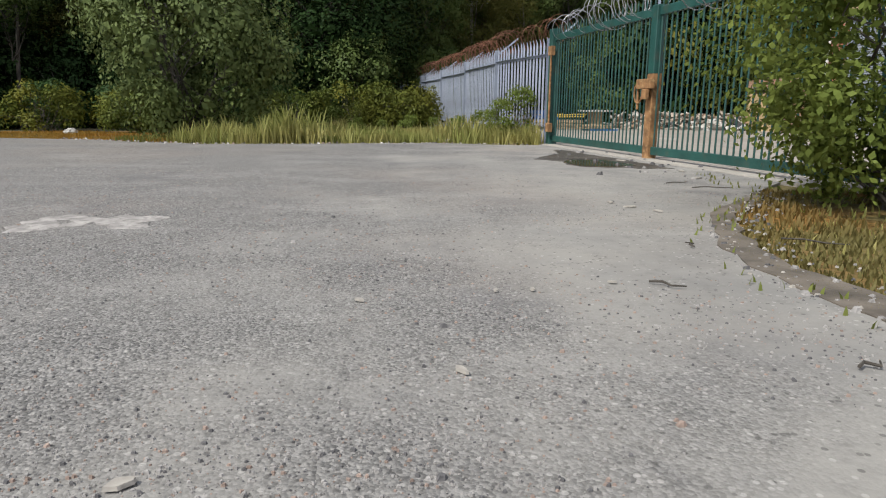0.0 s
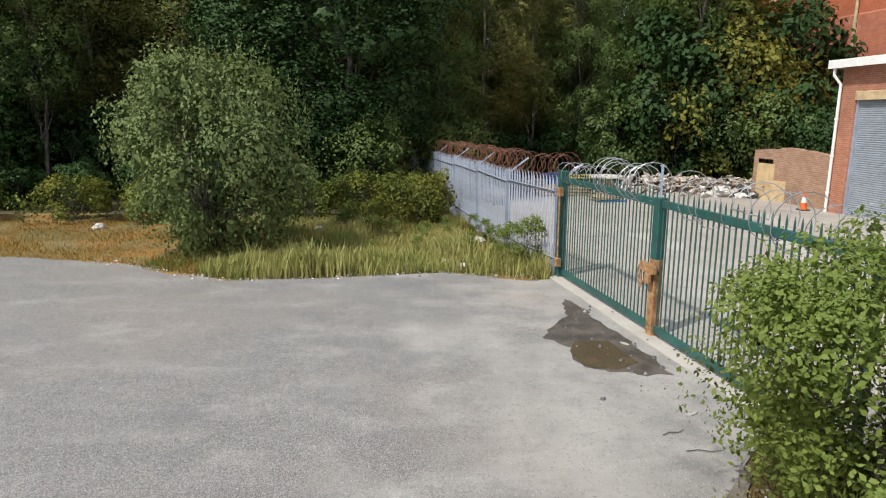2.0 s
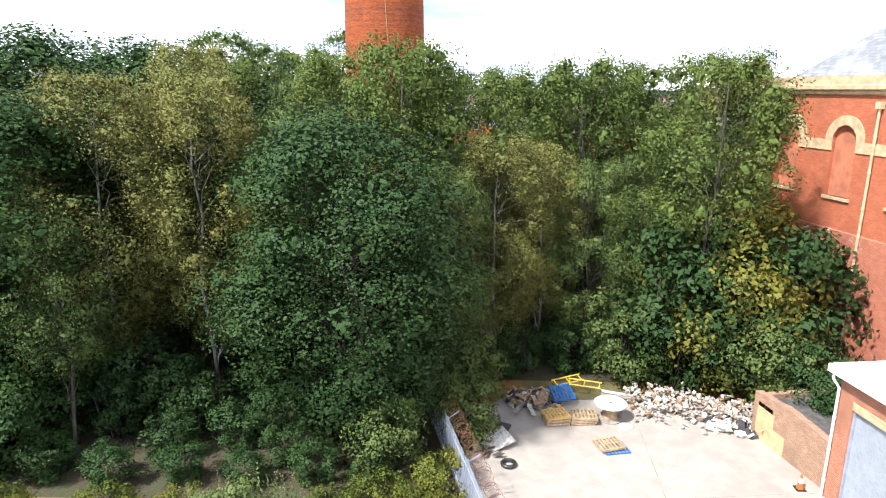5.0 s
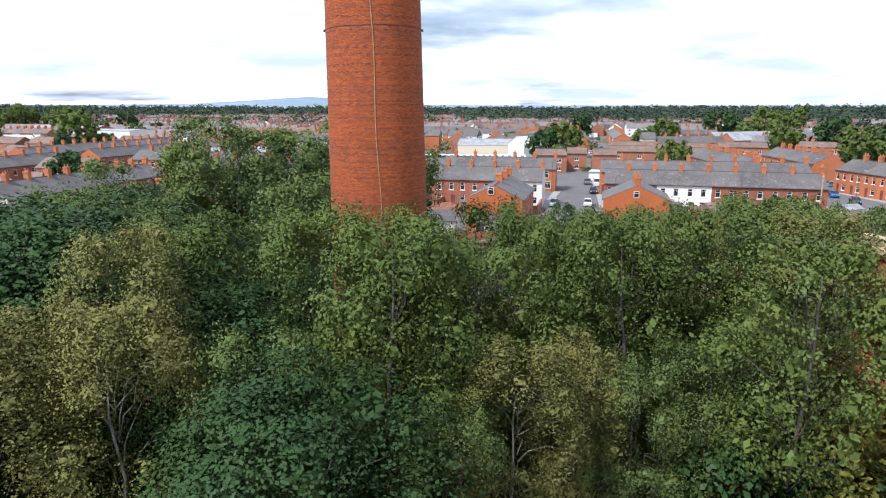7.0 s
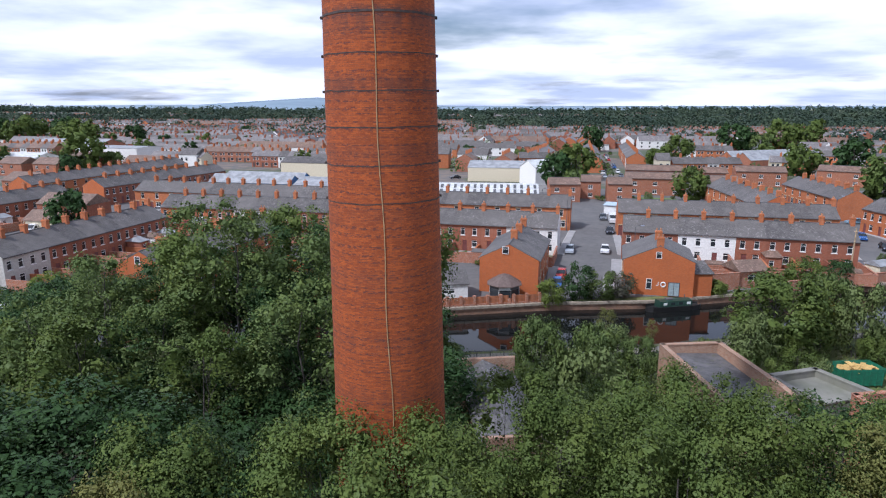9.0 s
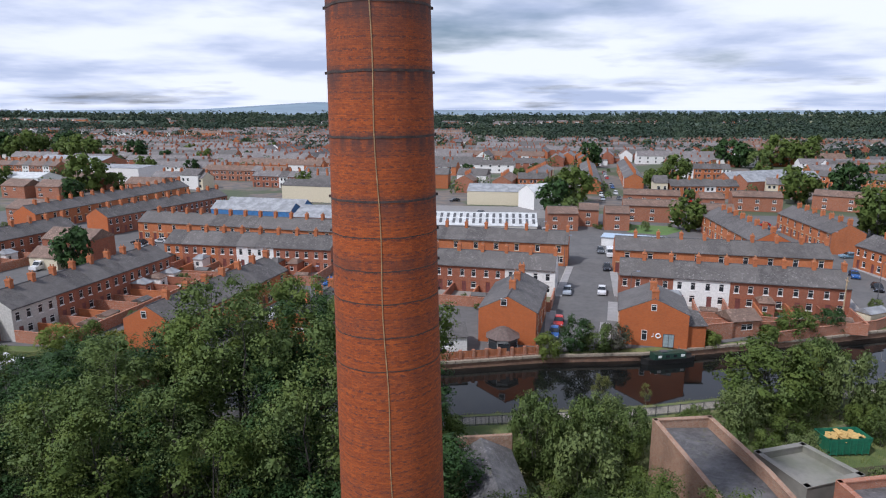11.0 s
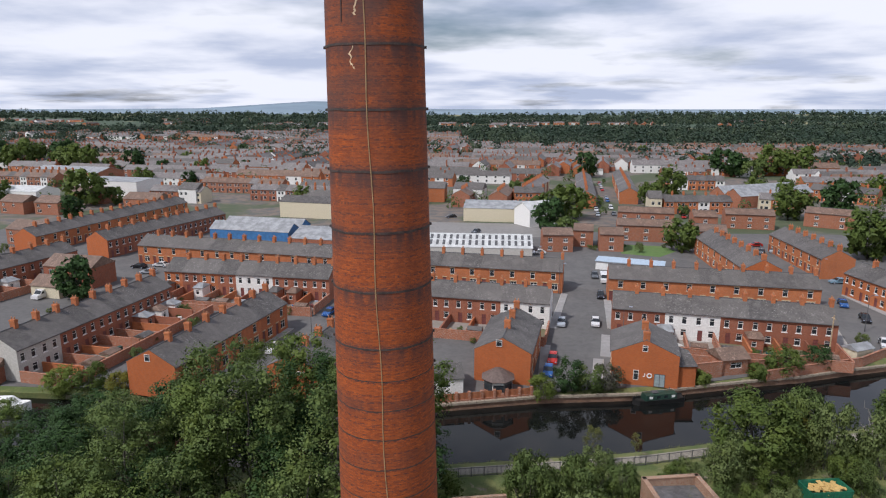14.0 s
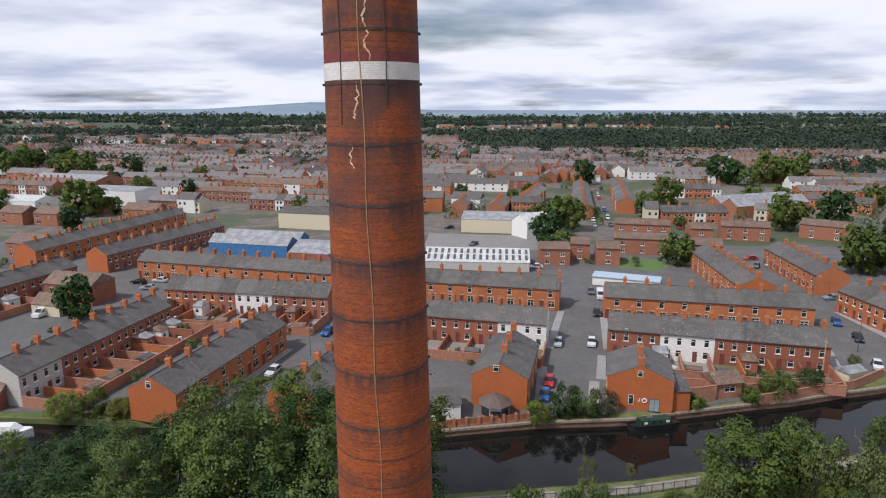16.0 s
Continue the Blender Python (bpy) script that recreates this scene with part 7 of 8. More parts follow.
# waterside trees of the mill bank
protos["bank"] = [make_tree("bank_willow", 301, 9.5, 0.6, 5.2, 50, 14, 11, 1.4, 0.32, LEAF_WILLOW, 0.36, BARK, "spreading willow on the canal bank", "tree", 0.16, 0.15, 3, group="trees of the canal bank"),
                  make_tree("bank_sycamore", 302, 11.0, 0.8, 5.6, 54, 14, 11, 1.6, 0.34, LEAF_SYC, 0.38, BARK, "round dense green tree on the canal bank", "tree", 0.2, 0.0, 2, group="trees of the canal bank")]
used["bank"] = len(protos["bank"])
bank_set = set()
for kind_k, x, y, s, sz in ((1, 31.6, 88.2, 1.0, 0.86), (0, 38.6, 91.6, 0.66, 0.95), (0, 4.0, 75.6, 0.9, 0.98), (0, 9.4, 77.0, 0.85, 0.85), (0, 14.2, 79.6, 0.62, 0.6), (1, -5.6, 77.5, 0.55, 0.55), (0, 52.5, 95.8, 0.85, 0.8), (0, 60.0, 99.0, 0.85, 0.85), (1, 68, 102, 0.7, 0.7), (0, 18.5, 55.5, 0.95, 0.95), (1, 23.5, 53.5, 0.9, 0.9),
                            (0, 29, 50.5, 0.95, 0.95), (1, 10.5, 56.5, 0.95, 0.95), (0, 14.0, 63.0, 0.75, 0.75), (1, 8.6, 64.5, 0.8, 0.8), (1, 11.0, 70.5, 0.62, 0.62), (1, 35.5, 52, 0.9, 0.9), (1, 5.2, 57.0, 0.85, 0.85), (0, 26.5, 83.5, 0.42, 0.42), (1, 41, 86, 0.38, 0.38), (1, 44.5, 90, 0.4, 0.4), (1, 21.5, 84, 0.3, 0.3), (0, 34, 74, 0.45, 0.4)):
    p = protos["bank"][kind_k]
    m = Matrix.Translation((x, y, ground_z(x, y))) @ Matrix.Rotation(x * 1.7, 4, "Z") @ Matrix.Diagonal((s, s, sz, 1))
    if kind_k not in bank_set:
        bank_set.add(kind_k)
        p.matrix_basis = m
    else:
        copy_thing(p, m)
plant("birch", 12.3, 86.6, 0.42, 0.36)
plant("birch", 18.0, 89.2, 0.28, 0.24)
# a dead, pale-stemmed tree by the path
g = Geo()
rngd = np.random.default_rng(8)
for k in range(14):
    a = rngd.uniform(0, 6.28)
    limb(g, rngd, (0, 0, 0), (2.2 * math.cos(a), 2.2 * math.sin(a), rngd.uniform(3, 6)), 0.1, 0.015, 5, 0.25)
solo("dead_tree", g, BARK_BIRCH, "bare pale dead tree by the towpath", "tree", Matrix.Translation((49.2, 94.0, 3.0)))

# rough growth between the outbuildings and the towpath
rb = random.Random(55)
for x, y, s in ((36.4, 73.5, 0.85), (33.8, 76.4, 0.6), (38.6, 75.6, 0.55), (31.5, 79.0, 0.7), (28.2, 80.6, 0.8), (25.0, 80.0, 0.75), (24.3, 72.4, 0.6), (13.2, 71.0, 1.35), (10.4, 74.5, 1.2), (8.0, 70.2, 1.3), (13.0, 77.6, 1.0), (6.0, 76.6, 1.0), (5.6, 81.4, 0.6), (2.0, 77.6, 0.8), (-1.5, 74.8, 1.0), (9.6, 81.6, 0.5), (15.8, 82.0, 0.55), (19.5, 82.6, 0.6), (22.6, 84.2, 0.5), (10.5, 66.0, 1.5), (14.5, 66.0, 1.2), (28.6, 85.6, 0.9), (38.5, 92.0, 0.7), (43.5, 90.6, 0.8), (42.0, 84.0, 0.9), (46.0, 87.0, 1.0), (40.5, 72.0, 1.2), (13.0, 60.5, 1.4), (7.6, 63.5, 1.2), (7.0, 72.6, 1.1), (10.8, 70.0, 1.2), (12.0, 82.0, 0.8), (3.0, 82.4, 0.7), (7.4, 83.0, 0.6), (26.5, 83.5, 0.9), (31.8, 83.5, 1.0), (35.4, 87.0, 0.9), (40.5, 88.5, 1.0), (33.5, 90.5, 0.6), (45.5, 82.0, 1.2), (38.0, 70.6, 1.1), (32.0, 69.6, 0.8)):
    s *= 1.2
    plant(rb.choice(("low", "low", "low", "low", "yellow") if s < 1 else ("low", "low")), x, y, s, s * rb.uniform(0.85, 1.25))

# town-side bushes hanging over the water
LEAF_PINK = m_leaf("leaf_buddleia", (0.1, 0.13, 0.06), (0.2, 0.19, 0.13), (0.22, 0.17, 0.19), trans=0.25)
for seed, h, r, leaf, x, y, lab in ((401, 3.6, 2.0, LEAF_ALDER, 8.3, 106.2, "light green shrub overhanging the canal"), (402, 6.2, 2.3, LEAF_OAK, 12.4, 108.2, "dark green conical shrub by the water"), (403, 4.6, 2.6, LEAF_WILLOW, 15.6, 108.6, "grey-green shrub overhanging the canal"),
                                    (404, 4.4, 2.4, LEAF_PINK, 18.2, 109.6, "buddleia with faded mauve flowers"), (405, 5.2, 2.8, LEAF_SYC, 47.5, 116.2, "green garden tree behind the quay"), (406, 4.2, 2.6, LEAF_OAK, 54.5, 119.5, "dark garden tree behind the quay"),
                                    (407, 2.6, 1.6, LEAF_SYC, 43.0, 115.0, "low green garden shrub"), (408, 2.4, 1.8, LEAF_ALDER, 33.0, 112.6, "low green shrub on the quay"), (409, 4.0, 3.0, LEAF_ALDER, -64.5, 103.5, "light green garden shrubs"), (410, 4.4, 2.6, LEAF_SYC, -60.5, 104.5, "leafy green garden tree by the quay"), (411, 3.4, 2.0, LEAF_YELLOW, -55.5, 103.8, "yellowish garden shrub by the quay")):
    ob = make_tree("garden_shrub", seed, h, 0.2, r, 26, 12, 11, r * 0.36, 0.2, leaf, 0.24, BARK, lab, "shrub", 0.06, 0.0, 3, group="")
    ob.matrix_basis = Matrix.Translation((x, y, 3.0))

# panel fence on brick piers at the garden of the end house
gf = thing("garden_fence", "orange timber panel fence between brick piers", "fence")
pa, pb = (-8.2, 102.75), (6.6, 106.3)
FENCE_WOOD = m_plain("fence_wood", (0.36, 0.13, 0.055), 0.8, vary=0.3, scale=4)
L = math.dist(pa, pb)
fm = frame_at(*pa, *pb, 3.3)
nb = 8
for k in range(nb + 1):
    gg = Geo()
    gg.cbox(-0.22, 0.22, -0.22, 0.22, 0, 1.6, 0.03)
    ob = part("pier", gg, BRICK_HUT, gf)
    ob.matrix_basis = fm @ Matrix.Translation((L * k / nb, 0, 0))
for k in range(nb):
    for z in range(5):
        gg = Geo()
        gg.cbox(0.22, L / nb - 0.22, -0.03, 0.03, 0, 0.17, 0.008)
        ob = part("board", gg, FENCE_WOOD, gf)
        ob.matrix_basis = fm @ Matrix.Translation((L * k / nb, 0, 0.45 + z * 0.2))
gg = Geo()
gg.box(0, L, -0.12, 0.12, -0.2, 0.42)
ob = part("low_wall", gg, BRICK_HUT, gf)
ob.matrix_basis = fm


def gabled(name, a, b, depth, eave, rise, wall, roof, label, category="outbuilding", z=TOWN_Z, win=(), ov=0.2, hip=0.0):
    """A small building with a pitched (or hipped) roof; win: openings in its front."""
    L = math.dist(a, b)
    root = thing(name, label, category, frame_at(*a, *b, z))
    gw = Geo()
    holed_wall(gw, L, eave, list(win), 0.0)
    holed_wall(gw, L, eave, [], depth, True)
    for x, s in ((0, 1), (L, -1)):
        q = [(x, depth, 0), (x, 0, 0), (x, 0, eave), (x, depth / 2, eave + (0 if hip else rise)), (x, depth, eave)]
        gw.face(q if s == 1 else q[::-1])
    part("wall", gw, wall, root)
    gr = Geo()
    base = [(-ov, -ov, eave), (L + ov, -ov, eave), (L + ov, depth + ov, eave), (-ov, depth + ov, eave)]
    base2 = [(x, y, zz + 0.1) for x, y, zz in base]
    topr = [(hip, depth / 2 - 0.02, eave + rise + 0.1), (L - hip, depth / 2 - 0.02, eave + rise + 0.1), (L - hip, depth / 2 + 0.02, eave + rise + 0.1), (hip, depth / 2 + 0.02, eave + rise + 0.1)]
    if not hip:
        topr = [(-ov if q[0] == hip else L + ov, q[1], q[2]) for q in topr]
    gr.loft([base, base2, topr], 0, True, True)
    part("roof", gr, roof, root)
    for o in win:
        add_window(root, o, 0.0, False)
    return root


gabled("garden_shed", (-8.6, 105.0), (-3.6, 106.0), 6.0, 2.5, 1.3, RENDER_WHITE, SLATE, "white rendered garden shed with slate roof", win=((1.4, 3.2, 1.2, 1.9),))
# the eight-sided garden room
cons = thing("garden_room", "dark eight-sided conservatory with leaded roof", "conservatory", Matrix.Translation((1.6, 107.3, TOWN_Z)))
oct8 = [(math.cos(2 * math.pi * (k + 0.5) / 8), math.sin(2 * math.pi * (k + 0.5) / 8)) for k in range(8)]
g = Geo()
g.loft([[(2.3 * c, 2.3 * s, z) for c, s in oct8] for z in (0, 0.8)], 0, True, True)
part("base_wall", g, BRICK_HUT, cons)
for k in range(8):
    a, b = oct8[k], oct8[(k + 1) % 8]
    g = Geo()
    m = frame_at(2.25 * a[0], 2.25 * a[1], 2.25 * b[0], 2.25 * b[1], 0.8)
    Lw = 2.25 * math.dist(a, b)
    g.box(0.06, Lw - 0.06, -0.02, 0.02, 0, 1.1)
    g2 = Geo()
    g2.box(0, 0.08, -0.05, 0.05, 0, 1.6)
    g2.box(0, Lw, -0.05, 0.05, 1.1, 1.18)
    g2.box(0.08, Lw - 0.08, -0.04, 0.04, 1.22, 1.55)
    fr = part("window", g2, WHITE if k % 2 else LEAD, cons)
    fr.matrix_basis = m
    part("pane", g, GLASS, fr)
g = Geo()
g.loft([[(2.65 * c, 2.65 * s, 2.4) for c, s in oct8], [(2.65 * c, 2.65 * s, 2.48) for c, s in oct8], [(0.9 * c, 0.9 * s, 3.6) for c, s in oct8], [(0.05 * c, 0.05 * s, 3.85) for c, s in oct8]], 0, True, True)
part("roof", g, m_plain("dark_roof", (0.13, 0.09, 0.075), 0.6, vary=0.3), cons, "brown-grey ribbed roof")

# fittings of the end house by the boat
end_m = frame_at(19.3, 111.6, 29.02, 109.72, TOWN_Z)
fitting = [("gable_window", 4.45, 5.25, 5.6, 6.6), ("gable_window", 3.3, 4.1, 0.9, 2.5)]
for nm, x0, x1, z0, z1 in fitting:
    f, p = window_meshes(x1 - x0, z1 - z0)
    ob = part(nm, f, None)
    tagged(ob, "white framed window in the orange gable", "window")
    ob.matrix_basis = end_m @ Matrix.Translation((x0, -0.02, z0))
    pn = part("pane", p, None, ob)
patio = thing("patio_door", "grey framed double patio door in the gable", "door", end_m @ Matrix.Translation((6.4, -0.04, 0.05)))
g = Geo()
g.box(0, 1.6, -0.03, 0.03, 0, 0.08)
g.box(0, 1.6, -0.03, 0.03, 2.0, 2.1)
for x in (0, 0.76, 1.52):
    g.box(x, x + 0.08, -0.03, 0.03, 0.08, 2.0)
part("frame", g, LEAD, patio)
for x in (0.08, 0.84):
    g = Geo()
    g.box(x, x + 0.68, -0.01, 0.01, 0.08, 2.0)
    part("pane", g, m_plain("pale_glass", (0.3, 0.36, 0.38), 0.15, vary=0.2), patio)
g = Geo()
g.tube([(5.7 + 0.33 * math.cos(t), -0.06, 1.75 + 0.33 * math.sin(t)) for t in np.linspace(0, 2 * math.pi, 20)], 0.09, 6, caps=False)
solo("life_ring", g, WHITE, "white life ring hung on the gable", "life ring", end_m)
g = Geo()
g.cbox(4.95, 5.05, -0.05, -0.012, 1.55, 2.1, 0.01)
g.cbox(4.72, 4.94, -0.05, -0.012, 1.5, 1.62, 0.01)
solo("wall_sign", g, WHITE, "white hooked sign on the orange gable", "sign", end_m)
gabled("side_extension", (29.06, 110.4), (31.9, 110.6), 8.0, 3.4, 1.0, BRICK_GABLE, SLATE, "orange brick side extension with slate roof")
end2 = frame_at(-2.25, 111.2, 6.5, 109.55, TOWN_Z)
f, p = window_meshes(0.95, 1.1)
ob = part("gable_window", f, None)
tagged(ob, "small white window high in the orange gable", "window")
ob.matrix_basis = end2 @ Matrix.Translation((3.6, -0.02, 6.0))
part("pane", p, None, ob)


for (ax, ay), (bx, by), x0, x1, z0, z1 in (((-53.62, 103.05), (-45.4, 101.3), 3.3, 4.2, 5.6, 6.7), ((-32.2, 102.65), (-24.0, 100.9), 4.6, 6.2, 4.4, 4.95)):
    f, p = window_meshes(x1 - x0, z1 - z0)
    ob = part("gable_window", f, None)
    tagged(ob, "small white window in an orange end gable", "window")
    ob.matrix_basis = frame_at(ax, ay, bx, by, TOWN_Z) @ Matrix.Translation((x0, -0.03, z0))
    part("pane", p, None, ob)


# boats
def narrowboat(m, hull, cabin, label, length=8.2, beam=2.0):
    root = thing("narrowboat", label, "boat", m)
    g = Geo()
    rings = []
    for x, w, sh in ((0, 0.25, 0.2), (0.7, 0.85, 0.08), (1.6, 1.0, 0), (length - 1.4, 1.0, 0), (length - 0.3, 0.8, 0.05), (length, 0.5, 0.1)):
        b = beam / 2 * w
        rings.append([(x, -b * 0.85, -0.3), (x, b * 0.85, -0.3), (x, b, 0.75 + sh), (x, b - 0.12, 0.75 + sh), (x, b - 0.14, 0.5), (x, -b + 0.14, 0.5), (x, -b + 0.12, 0.75 + sh), (x, -b, 0.75 + sh)])
    g.loft(rings, 0, True, True)
    part("hull", g, hull, root)
    g = Geo()
    c0, c1 = 1.7, length - 1.6
    g.loft([[(x, -0.85, 0.5), (x, 0.85, 0.5), (x, 0.75, 1.5), (x, 0, 1.62), (x, -0.75, 1.5)] for x in (c0, c1)], 0, True, True)
    cb = part("cabin", g, cabin, root)
    for k in range(4):
        for s in (-1, 1):
            g = Geo()
            x = c0 + 0.5 + k * (c1 - c0 - 1.3) / 3
            g.box(x, x + 0.55, s * 0.8 - 0.03, s * 0.8 + 0.03, 0.95, 1.3)
            part("window", g, WHITE if k in (0, 3) else GLASS, cb)
    g = Geo()
    g.cbox(c0 + 1.2, c0 + 2.2, -0.4, 0.4, 1.6, 1.75, 0.03)
    g.tube([(c1 - 0.6, 0.3, 1.55), (c1 - 0.6, 0.3, 2.1)], 0.06, 6)
    part("roof_box", g, LEAD, root)
    return root


BOAT_GREEN, BOAT_DARK = m_plain("boat_green", (0.02, 0.055, 0.04), 0.4, vary=0.2), m_plain("boat_dark", (0.02, 0.02, 0.02), 0.5)
narrowboat(frame_at(21.7, 106.6, 29.4, 108.6, WATER_Z), BOAT_DARK, BOAT_GREEN, "dark green narrowboat moored at the quay")
cru = thing("cabin_cruiser", "white cabin cruiser with dark blue cover moored", "boat", frame_at(-73.5, 98.6, -66.5, 99.4, WATER_Z))
g = Geo()
rings = []
for x, w, sh in ((0, 0.8, 0.0), (2, 1.0, 0.0), (4.5, 0.9, 0.1), (6.2, 0.5, 0.3), (7.0, 0.08, 0.45)):
    rings.append([(x, -0.8 * w, -0.2), (x, 0.8 * w, -0.2), (x, 1.25 * w, 1.0 + sh), (x, -1.25 * w, 1.0 + sh)])
g.loft(rings, 0, True, True)
part("hull", g, WHITE, cru)
g = Geo()
g.loft([[(x, -0.9, 1.0), (x, 0.9, 1.0), (x, 0.75, z), (x, -0.75, z)] for x, z in ((1.8, 2.0), (4.2, 2.0), (5.3, 1.2))], 0, True, True)
part("cabin", g, WHITE, cru)
g = Geo()
g.loft([[(x, -1.0, 1.02), (x, 1.0, 1.02), (x, 0.8, z), (x, -0.8, z)] for x, z in ((0.1, 1.5), (1.0, 1.9), (1.78, 1.95))], 0, True, True)
part("cover", g, m_plain("canvas_blue", (0.05, 0.09, 0.15), 0.8), cru, "dark blue canvas cover")


# ---- cars ----
def car(m, paint, label, kind="car"):
    root = thing("parked_" + kind, label, kind, m, "parked vehicles")
    if kind == "van":
        prof = [(-2.4, 0.35, 0.75), (-2.38, 1.0, 0.95), (-1.5, 1.15, 0.95), (-0.9, 1.95, 0.9), (-0.5, 2.05, 0.9), (2.4, 2.05, 0.9), (2.5, 0.4, 0.95)]
    else:
        prof = [(-2.1, 0.35, 0.72), (-2.08, 0.68, 0.8), (-1.0, 0.88, 0.84), (-0.25, 1.36, 0.66), (0.2, 1.44, 0.64), (1.1, 1.4, 0.64), (1.85, 0.95, 0.78), (2.05, 0.85, 0.78), (2.1, 0.4, 0.75)]
    g = Geo()
    rings = [[(x, -w, 0.3), (x, w, 0.3), (x, w * 1.02, z * 0.62 + 0.1), (x, w * 0.94, z), (x, -w * 0.94, z), (x, -w * 1.02, z * 0.62 + 0.1)] for x, z, w in prof]
    g.loft(rings, 0, True, True)
    body = part("body", g, paint, root, smooth=False)
    g = Geo()
    if kind == "van":
        g.face([(-1.48, -0.82, 1.2), (-1.48, 0.82, 1.2), (-0.93, 0.78, 1.92), (-0.93, -0.78, 1.92)][::-1])
    else:
        for nm, (x0, z0, w0), (x1, z1, w1) in (("windscreen", (-0.98, 0.9, 0.76), (-0.28, 1.35, 0.6)), ("rear_window", (1.14, 1.39, 0.6), (1.82, 0.98, 0.7))):
            g = Geo()
            g.face([(x0, -w0, z0 + 0.02), (x1, -w1, z1 + 0.02), (x1, w1, z1 + 0.02), (x0, w0, z0 + 0.02)][::-1])
            part(nm, g, GLASS, body)
    if kind == "van":
        part("windscreen", g, GLASS, body)
    for s in (-1, 1):
        g = Geo()
        if kind == "van":
            q = [(-1.3, s * 0.97, 1.2), (-0.4, s * 0.95, 1.2), (-0.4, s * 0.93, 1.75), (-0.85, s * 0.93, 1.75)]
        else:
            q = [(-0.75, s * 0.86, 0.95), (1.45, s * 0.83, 0.97), (1.0, s * 0.68, 1.33), (-0.2, s * 0.7, 1.31)]
        g.face(q if s < 0 else q[::-1])
        part("side_window", g, GLASS, body)
        for x in (-1.35, 1.35):
            g = Geo()
            g.tube([(x, s * 0.68, 0.31), (x, s * 0.86, 0.31)], 0.31, 14)
            wh = part("wheel", g, BOAT_DARK, root)
            g = Geo()
            g.tube([(x, s * 0.86, 0.31), (x, s * 0.875, 0.31)], 0.19, 10)
            part("rim", g, GALV, wh)
        g = Geo()
        g.cbox(-2.12, -2.02, s * 0.58 - 0.13, s * 0.58 + 0.13, 0.55, 0.7, 0.02)
        part("headlight", g, GALV, root)
        g = Geo()
        g.cbox(2.02, 2.13, s * 0.58 - 0.12, s * 0.58 + 0.12, 0.62, 0.78, 0.02)
        part("tail_light", g, DOOR_RED, root)
    return root


PAINTS = {"silver": ((0.42, 0.46, 0.5), "silver"), "white": ((0.75, 0.75, 0.75), "white"), "red": ((0.5, 0.03, 0.02), "red"), "blue": ((0.03, 0.11, 0.33), "blue"), "black": ((0.02, 0.02, 0.025), "black"), "grey": ((0.12, 0.13, 0.14), "dark grey"), "sky": ((0.22, 0.36, 0.46), "light blue")}
PAINTS = {k: (m_plain("car_" + k, c, 0.22, 0.2, vary=0.05, dirty=0.05), n) for k, (c, n) in PAINTS.items()}
cars = {}
for paint, kind, x, y, deg in (("silver", "car", 14.9, 138.6, 80), ("white", "car", 21.6, 139.0, 80), ("red", "car", 11.2, 119.8, 80), ("blue", "car", 9.9, 114.4, 80), ("white", "car", -37.4, 121.3, 78), ("white", "car", -87.5, 179.6, -10), ("black", "car", -92.5, 177.6, -10),
                               ("white", "car", 71.6, 130.2, 68), ("black", "car", 76.2, 144.6, 72), ("blue", "car", 77.2, 154.6, 72), ("sky", "car", 86.0, 173.2, 0), ("black", "car", 26.0, 158.0, 82), ("white", "van", 29.2, 171.5, 84), ("grey", "car", 27.6, 175.6, 84), ("red", "car", 83.2, 215.2, 0),
                               ("silver", "car", 85.2, 207.4, 60), ("grey", "car", 81.0, 205.6, 60), ("silver", "car", 46.6, 183.6, 80), ("white", "car", 15.6, 201, 5), ("black", "car", -13, 262, 20), ("grey", "car", -3, 232, 60), ("silver", "car", -87, 172.2, 0), ("white", "van", -100, 150, 80), ("blue", "car", -32.5, 142, 78)):
    m = Matrix.Translation((x, y, TOWN_Z + 0.01)) @ Matrix.Rotation(radians(deg), 4, "Z")
    if (paint, kind) in cars:
        copy_thing(cars[(paint, kind)], m)
    else:
        cars[(paint, kind)] = car(m, PAINTS[paint][0], "%s %s parked on the street" % (PAINTS[paint][1], kind), kind)
rc = random.Random(5)
keys = [k for k in cars if k[1] == "car"]
for k in range(38):
    y = rc.uniform(262, 420)
    x = 47 + (y - 262) * 0.12 + rc.choice((-3.2, 3.2)) if k < 26 else rc.uniform(-0.6, 0.6) * y
    copy_thing(cars[rc.choice(keys)], Matrix.Translation((x, y, TOWN_Z - 0.04)) @ Matrix.Rotation(radians(83 if k < 26 else rc.choice((-10, 80))), 4, "Z"))


# ---- back yards ----
def yard_wall(pts, h=1.7, mat=None, label="brick yard wall behind the houses", t=0.24):
    gg = Geo()
    for a, b in zip(pts, pts[1:]):
        L = math.dist(a, b)
        gg.box(0, L, -t / 2, t / 2, 0, h, at=frame_at(*a, *b, TOWN_Z))
        gg.box(-0.03, L + 0.03, -t / 2 - 0.04, t / 2 + 0.04, h, h + 0.08, at=frame_at(*a, *b, TOWN_Z))
    solo("yard_wall", gg, mat or BRICK_HUT, label, "wall", group="yard walls")


ry = random.Random(12)
PAVE = [m_concrete("yard_flags", (0.3, 0.27, 0.24), (0.2, 0.18, 0.15)), m_concrete("yard_earth", (0.17, 0.15, 0.09), (0.1, 0.12, 0.05)), m_concrete("yard_red", (0.3, 0.15, 0.1), (0.22, 0.13, 0.1))]


